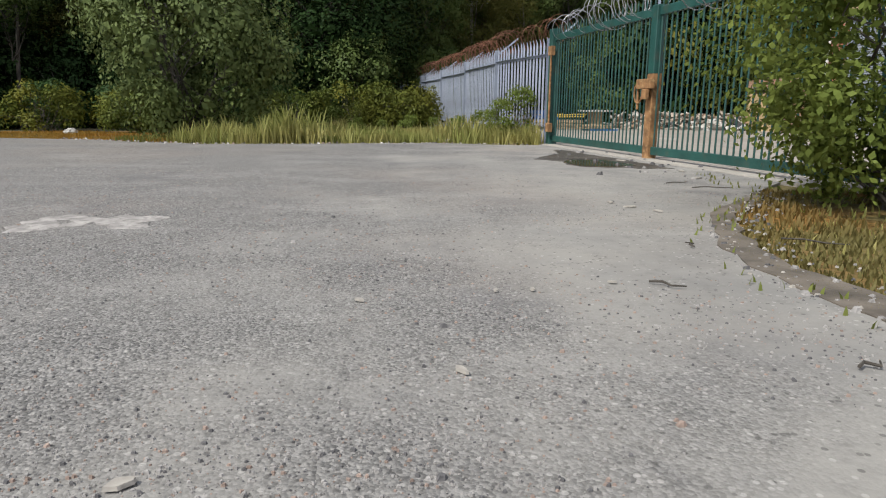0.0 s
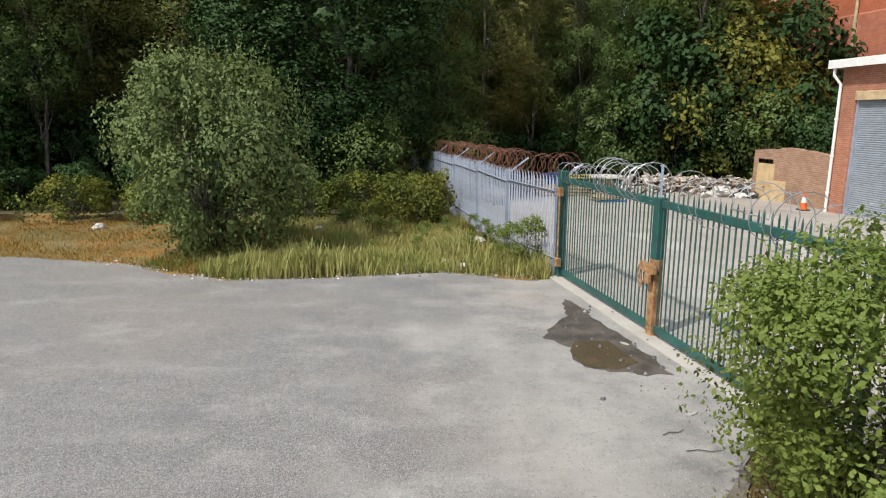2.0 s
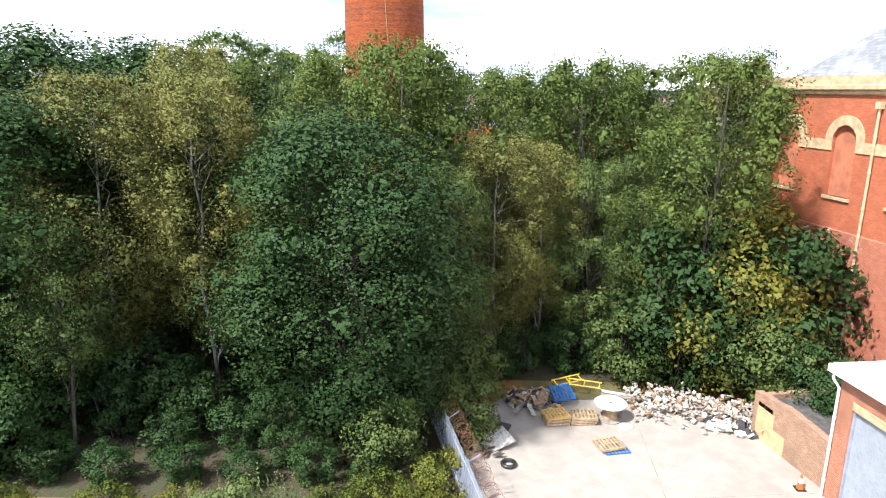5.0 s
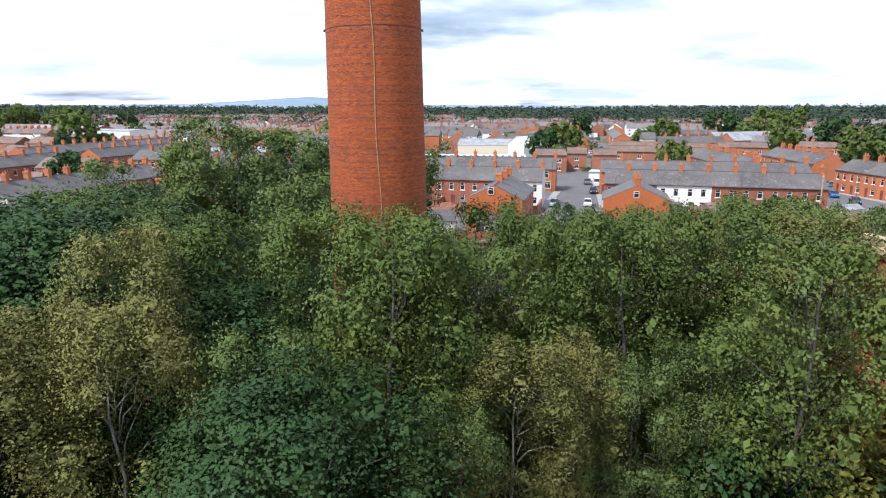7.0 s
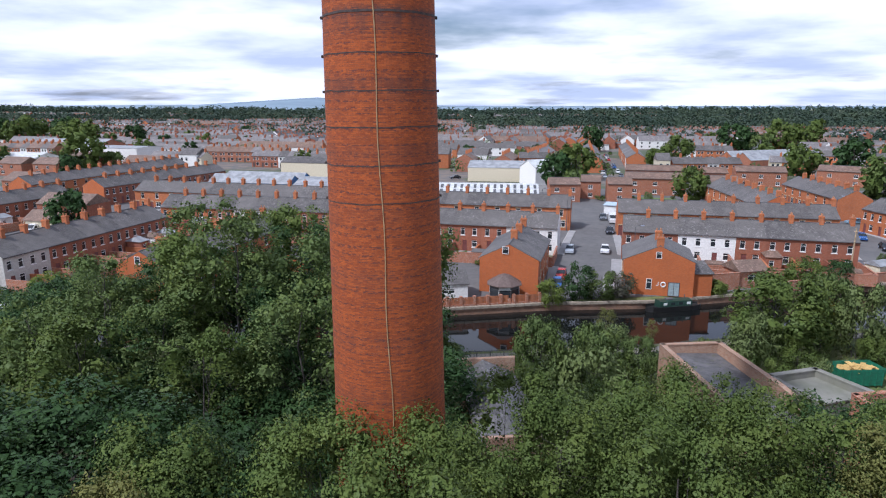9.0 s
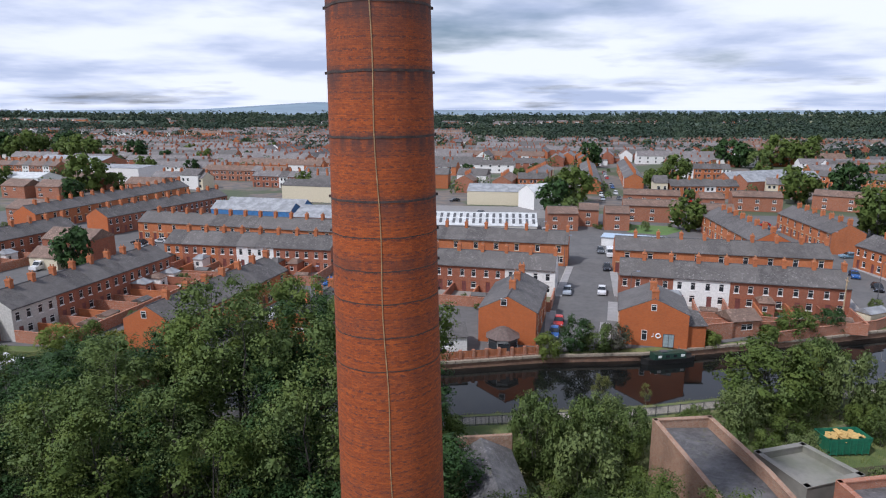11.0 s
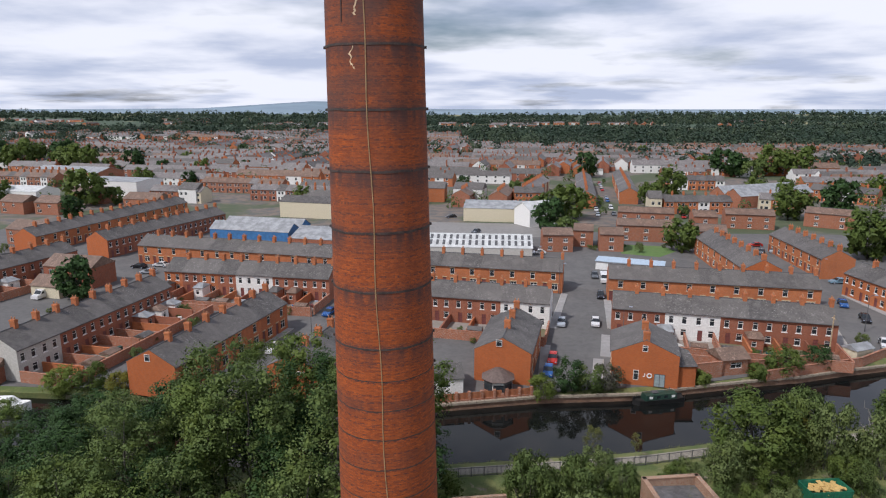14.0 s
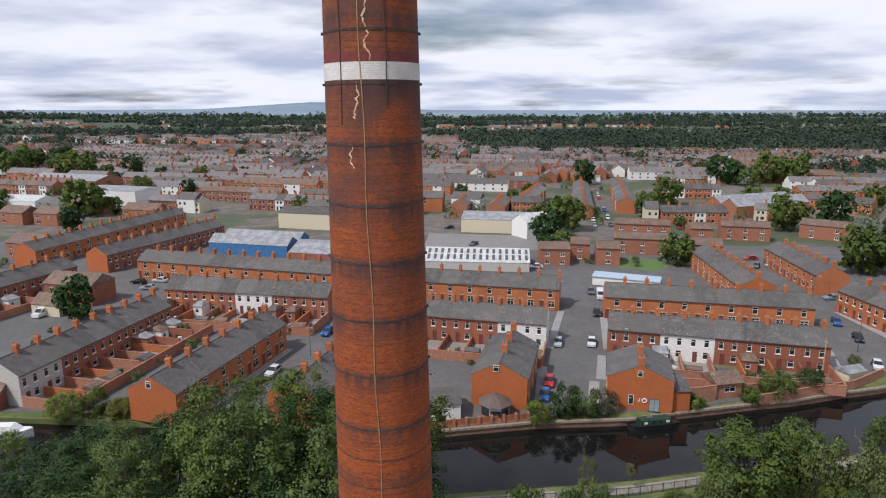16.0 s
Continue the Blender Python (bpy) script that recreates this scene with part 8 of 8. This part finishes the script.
def back_yards(a, b, n, out, seed, clutter=True):
    """Yards in front of a row's back: cross walls, an end wall, sheds, lean-tos and clutter."""
    rr = random.Random(seed)
    L = math.dist(a, b)
    m = frame_at(*a, *b, TOWN_Z)
    P = lambda x, y: (m @ Vector((x, y, 0))).to_2d()
    w = L / n
    for k in range(n + 1):
        yard_wall([tuple(P(k * w, -0.15)), tuple(P(k * w, -out * rr.uniform(0.8, 1.0)))], rr.uniform(1.4, 1.9), rr.choice((BRICK_HUT, BRICK_ORANGE, BRICK_DARK)))
    yard_wall([tuple(P(0, -out)), tuple(P(L, -out))], 1.8)
    for k in range(n):
        gg = Geo()
        gg.box(k * w + 0.15, (k + 1) * w - 0.15, -out + 0.2, -0.05, -0.02, 0.03, at=m)
        solo("yard_paving", gg, rr.choice((PAVE[0], PAVE[0], PAVE[1], PAVE[2])), "paved or planted back yard", "yard", kind="structure")
        if not clutter:
            continue
        q = rr.random()
        if q < 0.4:
            a0, b0 = P(k * w + 0.3, -3.4), P(k * w + w * 0.55, -3.4)
            gabled("lean_to", tuple(a0), tuple(b0), 3.2, 2.5, 0.8, rr.choice((BRICK_HUT, BRICK_DARK, RENDER_WHITE)), rr.choice((SLATE, TILE_BROWN, SHEET_GREY)), "brick outrigger behind a terraced house", "extension", win=((0.5, 1.3, 1.0, 2.0),), hip=0.5)
        elif q < 0.75:
            a0, b0 = P(k * w + 0.5, -out + 0.5), P(k * w + 2.9, -out + 0.5)
            gabled("garden_shed", tuple(a0), tuple(b0), 1.9, 1.9, 0.4, rr.choice((WOOD, WOOD_GREY, FENCE_WOOD, RENDER_CREAM)), rr.choice((SHEET_GREY, TILE_BROWN, SLATE)), "small wooden shed in a back yard", "shed")
        for j in range(3):
            gg = Geo()
            s = rr.uniform(0.25, 0.7)
            c = P(k * w + rr.uniform(0.8, w - 0.8), -rr.uniform(4.0, out - 1))
            gg.cbox(-s, s, -s * 0.6, s * 0.6, 0, s * rr.uniform(0.8, 1.6), 0.05)
            solo("wheelie_bin" if j == 0 else "garden_box", gg, rr.choice((BLUE, LEAD, PALE, WOOD, GREEN, RENDER_WHITE, DOOR_RED)), "plastic bin in a back yard" if j == 0 else "stored boxes in a back yard", "bin" if j == 0 else "box", Matrix.Translation((c[0], c[1], TOWN_Z + 0.03)) @ Matrix.Rotation(rr.uniform(0, 3), 4, "Z"), "yard clutter")


back_yards((-73.0, 106.1), (-66.4, 143.2), 9, 9.5, 1)
back_yards((-74.2, 155.8), (-34.5, 150.9), 9, 10.5, 2)
back_yards((-12.0, 139.9), (12.1, 135.5), 5, 9.5, 3)
back_yards((31.5, 132.3), (61.0, 126.4), 6, 9.0, 4)
back_yards((-122, 120), (-107.8, 175.6), 10, 7.5, 5)
gabled("garage", (37.6, 115.2), (42.0, 116.3), 4.2, 2.6, 1.3, BRICK_HUT, TILE_BROWN, "brick garage with brown tiled roof and white window", "garage", win=((1.4, 3.4, 1.1, 2.1),), ov=0.3)
yard_wall([(31.8, 113.2), (37.4, 114.9)], 2.6, BRICK_HUT)
yard_wall([(31.5, 119.2), (44, 117.2), (58, 121.5)], 2.0, BRICK_HUT)
yard_wall([(44, 113.9), (62, 120.4), (70, 126)], 1.6, BRICK_HUT)
gabled("garden_shed", (61.8, 121.6), (65.4, 123.2), 2.6, 2.2, 0.7, RENDER_CREAM, SHEET_GREY, "cream shed with grey roof by the road", "shed")
gabled("brown_house", (-106, 159.5), (-92.8, 157.2), 8, 4.9, 2.2, BRICK_DARK, TILE_BROWN, "detached dark brick house with brown tiled roof", "house", win=((1.5, 2.8, 3.2, 4.3), (8.5, 9.8, 3.2, 4.3), (1.5, 3.4, 0.9, 2.2)))
gabled("cream_bungalow", (-103, 150.5), (-95.6, 149.2), 6, 2.6, 2.0, RENDER_CREAM, TILE_BROWN, "cream bungalow with brown tiled roof", "bungalow", win=((1.2, 2.8, 0.9, 2.0),))
gabled("low_building", (-84, 103.5), (-75.5, 104.5), 8, 2.6, 2.0, BRICK_DARK, TILE_BROWN, "low dark brick building with brown roof", "outbuilding")
for a, b, w, r, lab in (((-14, 303), (-1, 300), RENDER_WHITE, SLATE, "white corner pub with slate roof"), ((66, 276.5), (71, 276), RENDER_CREAM, SLATE, "cream gabled house on the main street"), ((-137, 294), (-128, 292), RENDER_WHITE, SLATE, "white rendered gabled street house"), ((-30, 304), (-18, 303), BRICK_ORANGE, SLATE, "red brick shop with slate roof")):
    gabled("street_building", a, b, 9, 6.2, 2.6, w, r, lab, "building", win=((1, 2.2, 3.6, 5), (3.4, 4.6, 3.6, 5), (1, 3, 0.9, 2.4)))


for a, b, lab in (((-196, 262), (-184, 259), "brown brick house with tiled roof"), ((-180, 260), (-169, 258), "brown brick house with tiled roof"), ((-150, 205), (-138, 202), "low brown house with tiled roof"), ((-186, 290), (-168, 288), "orange brick house with brown roof"), ((-150, 272), (-134, 269), "brick house with brown tiled roof")):
    gabled("brown_house", a, b, 9, 4.8, 2.4, BRICK_FLATS, TILE_BROWN, lab, "house", win=((1.2, 2.6, 3.0, 4.2), (6.5, 7.9, 3.0, 4.2), (1.2, 3.2, 0.8, 2.1)))
works("market_hall", (108, 292), (146, 309), 18, 5, 3.0, BRICK_FLATS, SHEET_GREY, "long market hall with grey sheet roofs", 0, 2)


# ---- lamps and poles ----
def street_lamp(x, y, h=7.0, lean=1):
    root = thing("street_lamp", "tall grey steel street lamp", "street lamp", Matrix.Translation((x, y, TOWN_Z)), "street lamps")
    g = Geo()
    g.tube([(0, 0, 0), (0, 0, 1.2), (0, 0, 1.25), (0, 0, h), (lean * 0.4, 0, h + 0.25), (lean * 1.1, 0, h + 0.3)], [0.1, 0.1, 0.07, 0.05, 0.045, 0.04], 7)
    part("pole", g, LEAD, root)
    g = Geo()
    g.cbox(lean * 1.0 - 0.15, lean * 1.0 + 0.45, -0.12, 0.12, h + 0.22, h + 0.36, 0.03)
    part("lantern", g, GALV, root)


for x, y in ((16.8, 160.0), (24.5, 128.0), (-32.5, 128.0), (12.8, 178), (78.5, 168), (72.5, 138)):
    street_lamp(x, y)
g = Geo()
g.tube([(0, 0, 0), (0.03, 0, 8.4)], [0.14, 0.1], 8)
g.box(-0.06, 0.06, -0.5, 0.5, 7.8, 7.9)
solo("telegraph_pole", g, WOOD, "brown wooden telegraph pole in a yard", "pole", Matrix.Translation((57.4, 121.8, TOWN_Z)))
# pavements edged with pale kerbs along the street to the canal
for a, b, w in (((10.6, 127.0), (8.9, 112.5), 1.6), ((22.6, 133.0), (20.4, 122.0), 1.7), ((19.0, 121.0), (17.4, 112.5), 1.6), ((12.9, 136.2), (18.2, 160.0), 1.4), ((27.0, 156.0), (24.2, 136.5), 1.4), ((70.2, 149.0), (63.5, 127.5), 1.5), ((82.0, 163.0), (84.0, 139.0), 1.6), ((-38.2, 133.0), (-44.8, 101.8), 1.5)):
    m = frame_at(*a, *b, TOWN_Z)
    L = math.dist(a, b)
    gg = Geo()
    gg.cbox(0, L, -w / 2, w / 2, 0, 0.12, 0.02, at=m)
    pv = solo("pavement", gg, PAVING, "grey flagged pavement with pale kerb", "pavement", kind="structure")
    gg = Geo()
    gg.cbox(0, L, w / 2, w / 2 + 0.14, 0, 0.13, 0.02, at=m)
    part("kerb", gg, CONCRETE_PALE, pv)
slab("green", [(40, 203), (50, 199), (57, 207), (55, 214), (42, 216)], TOWN_Z + 0.02, 0.06, m_concrete("lawn", (0.11, 0.19, 0.05), (0.15, 0.2, 0.07)), "mown green lawn among the flats", "lawn")
slab("car_park", [(-20, 226), (24, 226), (20, 250), (-20, 252)], TOWN_Z + 0.03, 0.06, m_concrete("car_park", (0.25, 0.24, 0.23), (0.2, 0.19, 0.18)), "open grey car park", "car park")

# hedges and shrubs of the gardens and yards
rh = random.Random(91)
for x0, x1, y0, y1, n_ in ((-63, -55, 104, 140, 10), (-104, -84, 108, 146, 8), (-66, -38, 140, 148, 6), (-14, 8, 126, 133, 5), (33, 58, 118.5, 124, 6), (64, 70, 124, 134, 4), (100, 122, 168, 216, 7), (30, 78, 196, 214, 8), (-150, -126, 130, 200, 6), (-34, -28, 104, 128, 4)):
    for k in range(n_):
        sc = rh.uniform(0.28, 0.62)
        plant("low", rh.uniform(x0, x1), rh.uniform(y0, y1), sc, sc * rh.uniform(0.6, 1.0), z=TOWN_Z)

# patterns of plants that found no place
for kind, obs in protos.items():
    for ob in obs[used.get(kind, 0):]:
        for c in list(ob.children):
            bpy.data.objects.remove(c)
        bpy.data.objects.remove(ob)

# ---- things lying in the yard ----
def pallet(m, mat, label, boards=7):
    root = thing("pallet", label, "pallet", m, "wooden pallets")
    for k in range(boards):
        g = Geo()
        x = k * 1.1 / (boards - 1)
        g.cbox(x - 0.05, x + 0.05, 0, 1.0, 0.12, 0.142, 0.004)
        part("board", g, mat, root)
    for y in (0.05, 0.5, 0.95):
        g = Geo()
        g.cbox(-0.05, 1.15, y - 0.045, y + 0.045, 0.03, 0.118, 0.004)
        part("bearer", g, mat, root)
    for x in (0, 0.55, 1.1):
        g = Geo()
        g.cbox(x - 0.05, x + 0.05, 0, 1.0, 0.0, 0.028, 0.004)
        part("base_board", g, mat, root)
    return root


def yp(x, y, z=0.0, rz=0.0, rx=0.0, ry=0.0):
    return pose(x, y, yard_z(y) + 0.005 + z, rx, ry, rz)


for j in range(3):
    pallet(yp(3.9 + 0.04 * j, 30.6, 0.144 * j, 8 + 4 * j), WOOD if j < 2 else WOOD_YELLOW, "weathered wooden pallet in a stack" if j < 2 else "yellow wooden pallet on a stack")
for j in range(3):
    pallet(yp(5.15 + 0.05 * j, 30.75, 0.144 * j, 5 - 3 * j), WOOD, "weathered wooden pallet in a stack")
pallet(yp(6.15, 28.2, 0.06, 18, 2, 0), WOOD, "loose wooden pallet lying on a blue one")
pallet(yp(6.3, 28.1, -0.09, 12), BLUE, "blue painted pallet under another")
pallet(yp(4.6, 32.6, 0.3, 20, 28, 0), BLUE, "blue pallet leaning on rubbish")
# the cable drum used as a table
drum = thing("cable_drum", "large wooden cable drum with a white top", "cable drum", yp(7.15, 31.6))
for nm, z0, z1, r, mat in (("base_disc", 0.0, 0.07, 0.62, WOOD_GREY), ("core", 0.07, 0.82, 0.36, WOOD), ("top_disc", 0.82, 0.9, 0.82, PALE)):
    g = Geo()
    g.loft([[(q * math.cos(2 * math.pi * k / 28), q * math.sin(2 * math.pi * k / 28), z) for k in range(28)] for q, z in ((r - 0.01, z0), (r, z0 + 0.01), (r, z1 - 0.01), (r - 0.012, z1))], 0, True, True)
    part(nm, g, mat, drum, "white painted round top" if nm == "top_disc" else "")
# no hole is cut for the axle: a flat black disc paints the dark inside
g = Geo()
g.loft([[(0.07 * math.cos(2 * math.pi * k / 12), 0.07 * math.sin(2 * math.pi * k / 12), z) for k in range(12)] for z in (0.898, 0.904)], 0, True, True)
part("axle_hole", g, BOAT_DARK, drum)
g = Geo()
g.loft([[(0.35 * math.cos(2 * math.pi * k / 20), 0.35 * math.sin(2 * math.pi * k / 20), z) for k in range(20)] for z in (0.0, 0.06)], 0, True, True)
solo("wooden_disc", g, PALE, "pale wooden disc lying by the drum", "disc", yp(7.75, 30.75))


def scatter(name, label, category, n, area, sizes, mats, seed, heap=0.0, zf=None, flat=0.5):
    """Heaped odds and ends: one joined mesh of small blocks and slabs."""
    rr = random.Random(seed)
    g = Geo()
    for k in range(n):
        x, y = area(rr)
        s = rr.uniform(*sizes)
        h = heap * rr.random() ** 2
        z = (zf(y) if zf else yard_z(y)) + h + s * 0.2
        m = pose(x, y, z, rr.uniform(-50, 50), rr.uniform(-50, 50), rr.uniform(0, 360))
        fl = flat * rr.uniform(0.3, 1.4)
        pts = []
        for zz in (-1, 1):
            pts.append([m @ Vector((s * a * rr.uniform(0.7, 1.2), s * b * rr.uniform(0.5, 1.0), zz * s * fl * 0.5)) for a, b in ((-1, -1), (1, -1), (1, 1), (-1, 1))])
        g.loft(pts, rr.randrange(len(mats)), True, True)
    return solo(name, g, mats, label, category, kind="stuff")


RUB_BROWN = m_plain("rub_brown", (0.3, 0.2, 0.13), 0.9, vary=0.5, scale=5)
RUB_DARK = m_plain("rub_dark", (0.05, 0.05, 0.055), 0.8, vary=0.4)


def heap_area(rr):
    t = rr.random()
    x = 8.6 + 6.0 * t + rr.gauss(0, 0.2)
    return x, 33.0 - 1.6 * t * t + rr.gauss(0, 0.75)


scatter("rubble_heap", "long heap of white and grey builder's rubble", "rubble", 950, heap_area, (0.04, 0.17), [PALE, RUBBLE, RUBBLE, RUB_BROWN, RUBBLE, CHIP], 3, 0.75)
scatter("rubbish_heap", "pile of broken boards, plastic and rubbish", "rubbish", 260, lambda rr: (2.2 + rr.random() * 2.6, 33.2 + rr.gauss(0, 0.5)), (0.06, 0.26), [PALE, WOOD_GREY, RUB_BROWN, RUB_DARK, WOOD], 4, 0.5, flat=0.25)
scatter("rubbish_heap", "white sacks and dark bags by the annex", "rubbish", 46, lambda rr: (12.9 + rr.gauss(0, 0.5), 31.1 + rr.gauss(0, 0.45)), (0.12, 0.34), [PALE, RUB_DARK, PALE, SHEET], 6, 0.35, flat=0.8)
scatter("rubbish_heap", "old planks and iron along the fence", "rubbish", 60, lambda rr: (0.6 + rr.gauss(0, 0.4), 27.5 + rr.random() * 3.5), (0.1, 0.4), [WOOD_GREY, RUB_BROWN, RUB_DARK], 7, 0.3, flat=0.2)
for x, y, a, l, mat in ((2.7, 32.3, 70, 2.2, WOOD_GREY), (3.2, 32.1, 95, 1.9, PALE), (8.3, 33.6, 4, 2.4, WOOD_GREY), (8.5, 33.9, -3, 2.6, PALE), (1.3, 29.2, 60, 1.7, RUB_BROWN)):
    g = Geo()
    g.cbox(-l / 2, l / 2, -0.11, 0.11, 0, 0.05, 0.01)
    solo("plank", g, mat, "loose weathered plank in the yard", "plank", yp(x, y, 0.2, a, 6, 8), "loose planks")
for x, y, a in ((5.6, 34.6, 25), (6.3, 34.2, -20)):
    g = Geo()
    g.tube([(-0.9, 0, 0.3), (0.9, 0, 0.36)], 0.04, 6)
    g.tube([(-0.9, 0.5, 0.3), (0.9, 0.5, 0.36)], 0.04, 6)
    for x2 in (-0.8, 0, 0.8):
        g.tube([(x2, 0, 0.32), (x2, 0.5, 0.32)], 0.03, 6)
    solo("barrier", g, YELLOW, "yellow steel barrier thrown on the rubbish", "barrier", yp(x, y, 0.25, a, 12, 0), "yellow barriers")
g = Geo()
g.cbox(-0.75, 0.75, -0.55, 0.55, 0, 0.06, 0.01)
solo("board", g, PALE, "large pale board propped at the fence", "board", yp(1.25, 28.7, 0.3, 30, 14, -10))
g = Geo()
g.tube([(0.28 * math.cos(t), 0.28 * math.sin(t), 0.09) for t in np.linspace(0, 2 * math.pi, 18)], 0.09, 8, caps=False)
solo("tyre", g, BOAT_DARK, "black car tyre lying by the fence", "tyre", yp(1.75, 27.1))
# traffic cone
cone = thing("traffic_cone", "orange and white traffic cone by the shed", "cone", yp(13.75, 25.9))
g = Geo()
g.cbox(-0.2, 0.2, -0.2, 0.2, 0, 0.04, 0.02)
part("base", g, BOAT_DARK, cone)
for nm, z0, z1, mat in (("lower_cone", 0.04, 0.3, m_plain("cone_orange", (0.7, 0.13, 0.02), 0.5)), ("sleeve", 0.3, 0.52, WHITE), ("tip", 0.52, 0.68, m_plain("cone_tip", (0.7, 0.13, 0.02), 0.5))):
    g = Geo()
    g.tube([(0, 0, z0), (0, 0, z1)], [0.15 - 0.17 * z0, 0.15 - 0.17 * z1], 14)
    part(nm, g, mat, cone)

# ---- litter on the verge, stones on the forecourt ----
for x, y, s in ((-3.2, 21.1, 0.28), (0.6, 18.35, 0.26), (-4.4, 20.4, 0.2), (-11.6, 20.4, 0.26), (-1.0, 21.8, 0.15), (-2.6, 17.4, 0.14), (-4.7, 15.2, 0.16), (-3.3, 18.6, 0.14), (0.2, 15.2, 0.14), (-0.2, 15.5, 0.16)):
    g = Geo()
    rr = random.Random(int(x * 10))
    rings = []
    for z, q in ((0, 0.9), (0.35, 1.0), (0.7, 0.75), (0.9, 0.3)):
        rings.append([(s * q * math.cos(2 * math.pi * k / 9) * rr.uniform(0.75, 1.2), s * 0.7 * q * math.sin(2 * math.pi * k / 9) * rr.uniform(0.75, 1.2), z * s * 0.8) for k in range(9)])
    g.loft(rings, 0, True, True)
    solo("litter_bag", g, PALE, "crumpled white litter bag on the grass", "litter", pose(x, y, ground_z(x, y), 0, 0, x * 40), "litter")


def stones(name, label, n, area, size, mats, seed, z=0.0):
    rng = np.random.default_rng(seed)
    rr = random.Random(seed)
    g = Geo()
    made = 0
    while made < n:
        x, y = area(rr)
        s = size * (0.4 + 0.9 * rr.random() ** 3)
        a = rr.uniform(0, 3)
        top, mid, m = [], [], rr.randrange(len(mats))
        for k in range(5):
            t = a + 2 * math.pi * k / 5
            q = s * rr.uniform(0.7, 1.2)
            mid.append((x + q * math.cos(t), y + q * math.sin(t) * 0.8, z - 0.002))
            top.append((x + q * 0.6 * math.cos(t + 0.2), y + q * 0.5 * math.sin(t + 0.2), z + s * rr.uniform(0.5, 0.9)))
        g.loft([mid, top], m, False, True)
        made += 1
    return solo(name, g, mats, label, "stones", kind="stuff")


STONE_A, STONE_B, STONE_C = m_plain("stone_a", (0.33, 0.315, 0.305), 0.9, vary=0.3, scale=20), m_plain("stone_b", (0.12, 0.116, 0.12), 0.9, vary=0.3, scale=20), m_plain("stone_c", (0.33, 0.25, 0.21), 0.9, vary=0.3, scale=20)


def loose_area(rr):
    while True:
        y = 0.9 + 7.5 * rr.random() ** 2
        x = rr.uniform(-1.0, 0.75) * (y + 0.8)
        if x < right_edge(y) and noise.noise((x * 0.9, y * 0.9, 2.2)) + rr.uniform(-0.45, 0.45) - 0.12 * x > -0.05:
            return x, y


stones("gravel", "loose grey and brown grit on the tarmac", 30000, loose_area, 0.0072, [STONE_A, STONE_A, STONE_B, STONE_A, STONE_C], 21)
stones("gravel", "larger stones scattered on the tarmac", 120, loose_area, 0.017, [STONE_A, STONE_C, STONE_B], 22)
stones("gravel", "stones along the edge of the verge", 500, lambda rr: (lambda y: (right_edge(y) + abs(rr.gauss(0.05, 0.22)), y))(rr.uniform(1.2, 6.4)), 0.018, [STONE_A, STONE_B, STONE_A, CHIP], 23)
stones("gravel", "stones along the far verge", 420, lambda rr: (lambda x: (x, verge_y(x) + rr.gauss(0, 0.16)))(rr.uniform(-9, 2)), 0.03, [STONE_A, STONE_B, PALE, STONE_C], 24)
stones("gravel", "rubble in the mud before the gate", 60, lambda rr: (rr.uniform(1.9, 3.5), rr.uniform(7.4, 12)), 0.04, [STONE_A, STONE_B, STONE_B], 25)
SOIL = m_plain("bare_soil", (0.15, 0.128, 0.105), 0.95, vary=0.4, scale=4, bump=0.6)
slab("soil", [(right_edge(y) - 0.04, y) for y in (6.3, 5.4, 4.4, 3.4, 2.6, 1.8, 0.9, 0.2)] + [(right_edge(y) + w, y) for y, w in ((0.2, 0.4), (0.9, 0.42), (1.8, 0.36), (2.6, 0.3), (3.4, 0.2), (4.4, 0.14), (5.4, 0.15), (6.3, 0.12))], 0.006, 0.02, SOIL, "strip of bare dark soil along the verge", "soil", 0.12, 0.12)
# pale chips and flat stones that catch the eye, torn leaf and twigs
for x, y, s in ((0.2, 2.1, 0.045), (-0.2, 2.8, 0.04), (0.36, 2.95, 0.03), (0.52, 2.97, 0.03), (0.9, 3.1, 0.035), (1.6, 5.35, 0.09), (1.75, 5.15, 0.08), (1.5, 5.6, 0.06), (-0.52, 1.5, 0.055), (3.05, 8.3, 0.1), (2.7, 9.9, 0.13), (2.95, 7.5, 0.1), (2.4, 3.1, 0.05)):
    g = Geo()
    rr = random.Random(int(x * 100 + y))
    s *= 0.62
    pts = [(s * rr.uniform(0.7, 1.3) * math.cos(2 * math.pi * k / 7), s * 0.5 * rr.uniform(0.7, 1.3) * math.sin(2 * math.pi * k / 7)) for k in range(7)]
    g.loft([[(a, b, 0) for a, b in pts], [(a * 0.9, b * 0.9, 0.008 + s * 0.06) for a, b in pts]], 0, False, True)
    solo("pale_chip", g, CHIP, "flat pale chip on the tarmac", "stone", pose(x, y, 0.006, 0, 0, rr.uniform(0, 180)), "pale chips")
for x, y, a, l in ((1.12, 3.05, -40, 0.16), (1.45, 2.15, 10, 0.1), (2.75, 6.6, 0, 0.4), (2.55, 7.0, 20, 0.3), (2.3, 4.0, -35, 0.35), (1.55, 3.9, 80, 0.12)):
    g = Geo()
    g.tube([(-l / 2, 0, 0.01), (-l / 6, 0.02, 0.015), (l / 6, -0.01, 0.012), (l / 2, 0.03, 0.01)], [0.006, 0.006, 0.005, 0.003], 5)
    solo("twig", g, BARK, "dry brown twig on the ground", "twig", pose(x, y, 0.004, 0, 0, a), "twigs")
grass("grass", (1.3, 4, 1, 8, lambda x, y: abs(x - right_edge(y)) < 0.18 or math.hypot(x - 1.95, y - 5.35) < 0.12), 130, 0.03, GRASS_GREEN, "small tufts of grass at the tarmac's edge", 31, lambda x, y: 0.0)
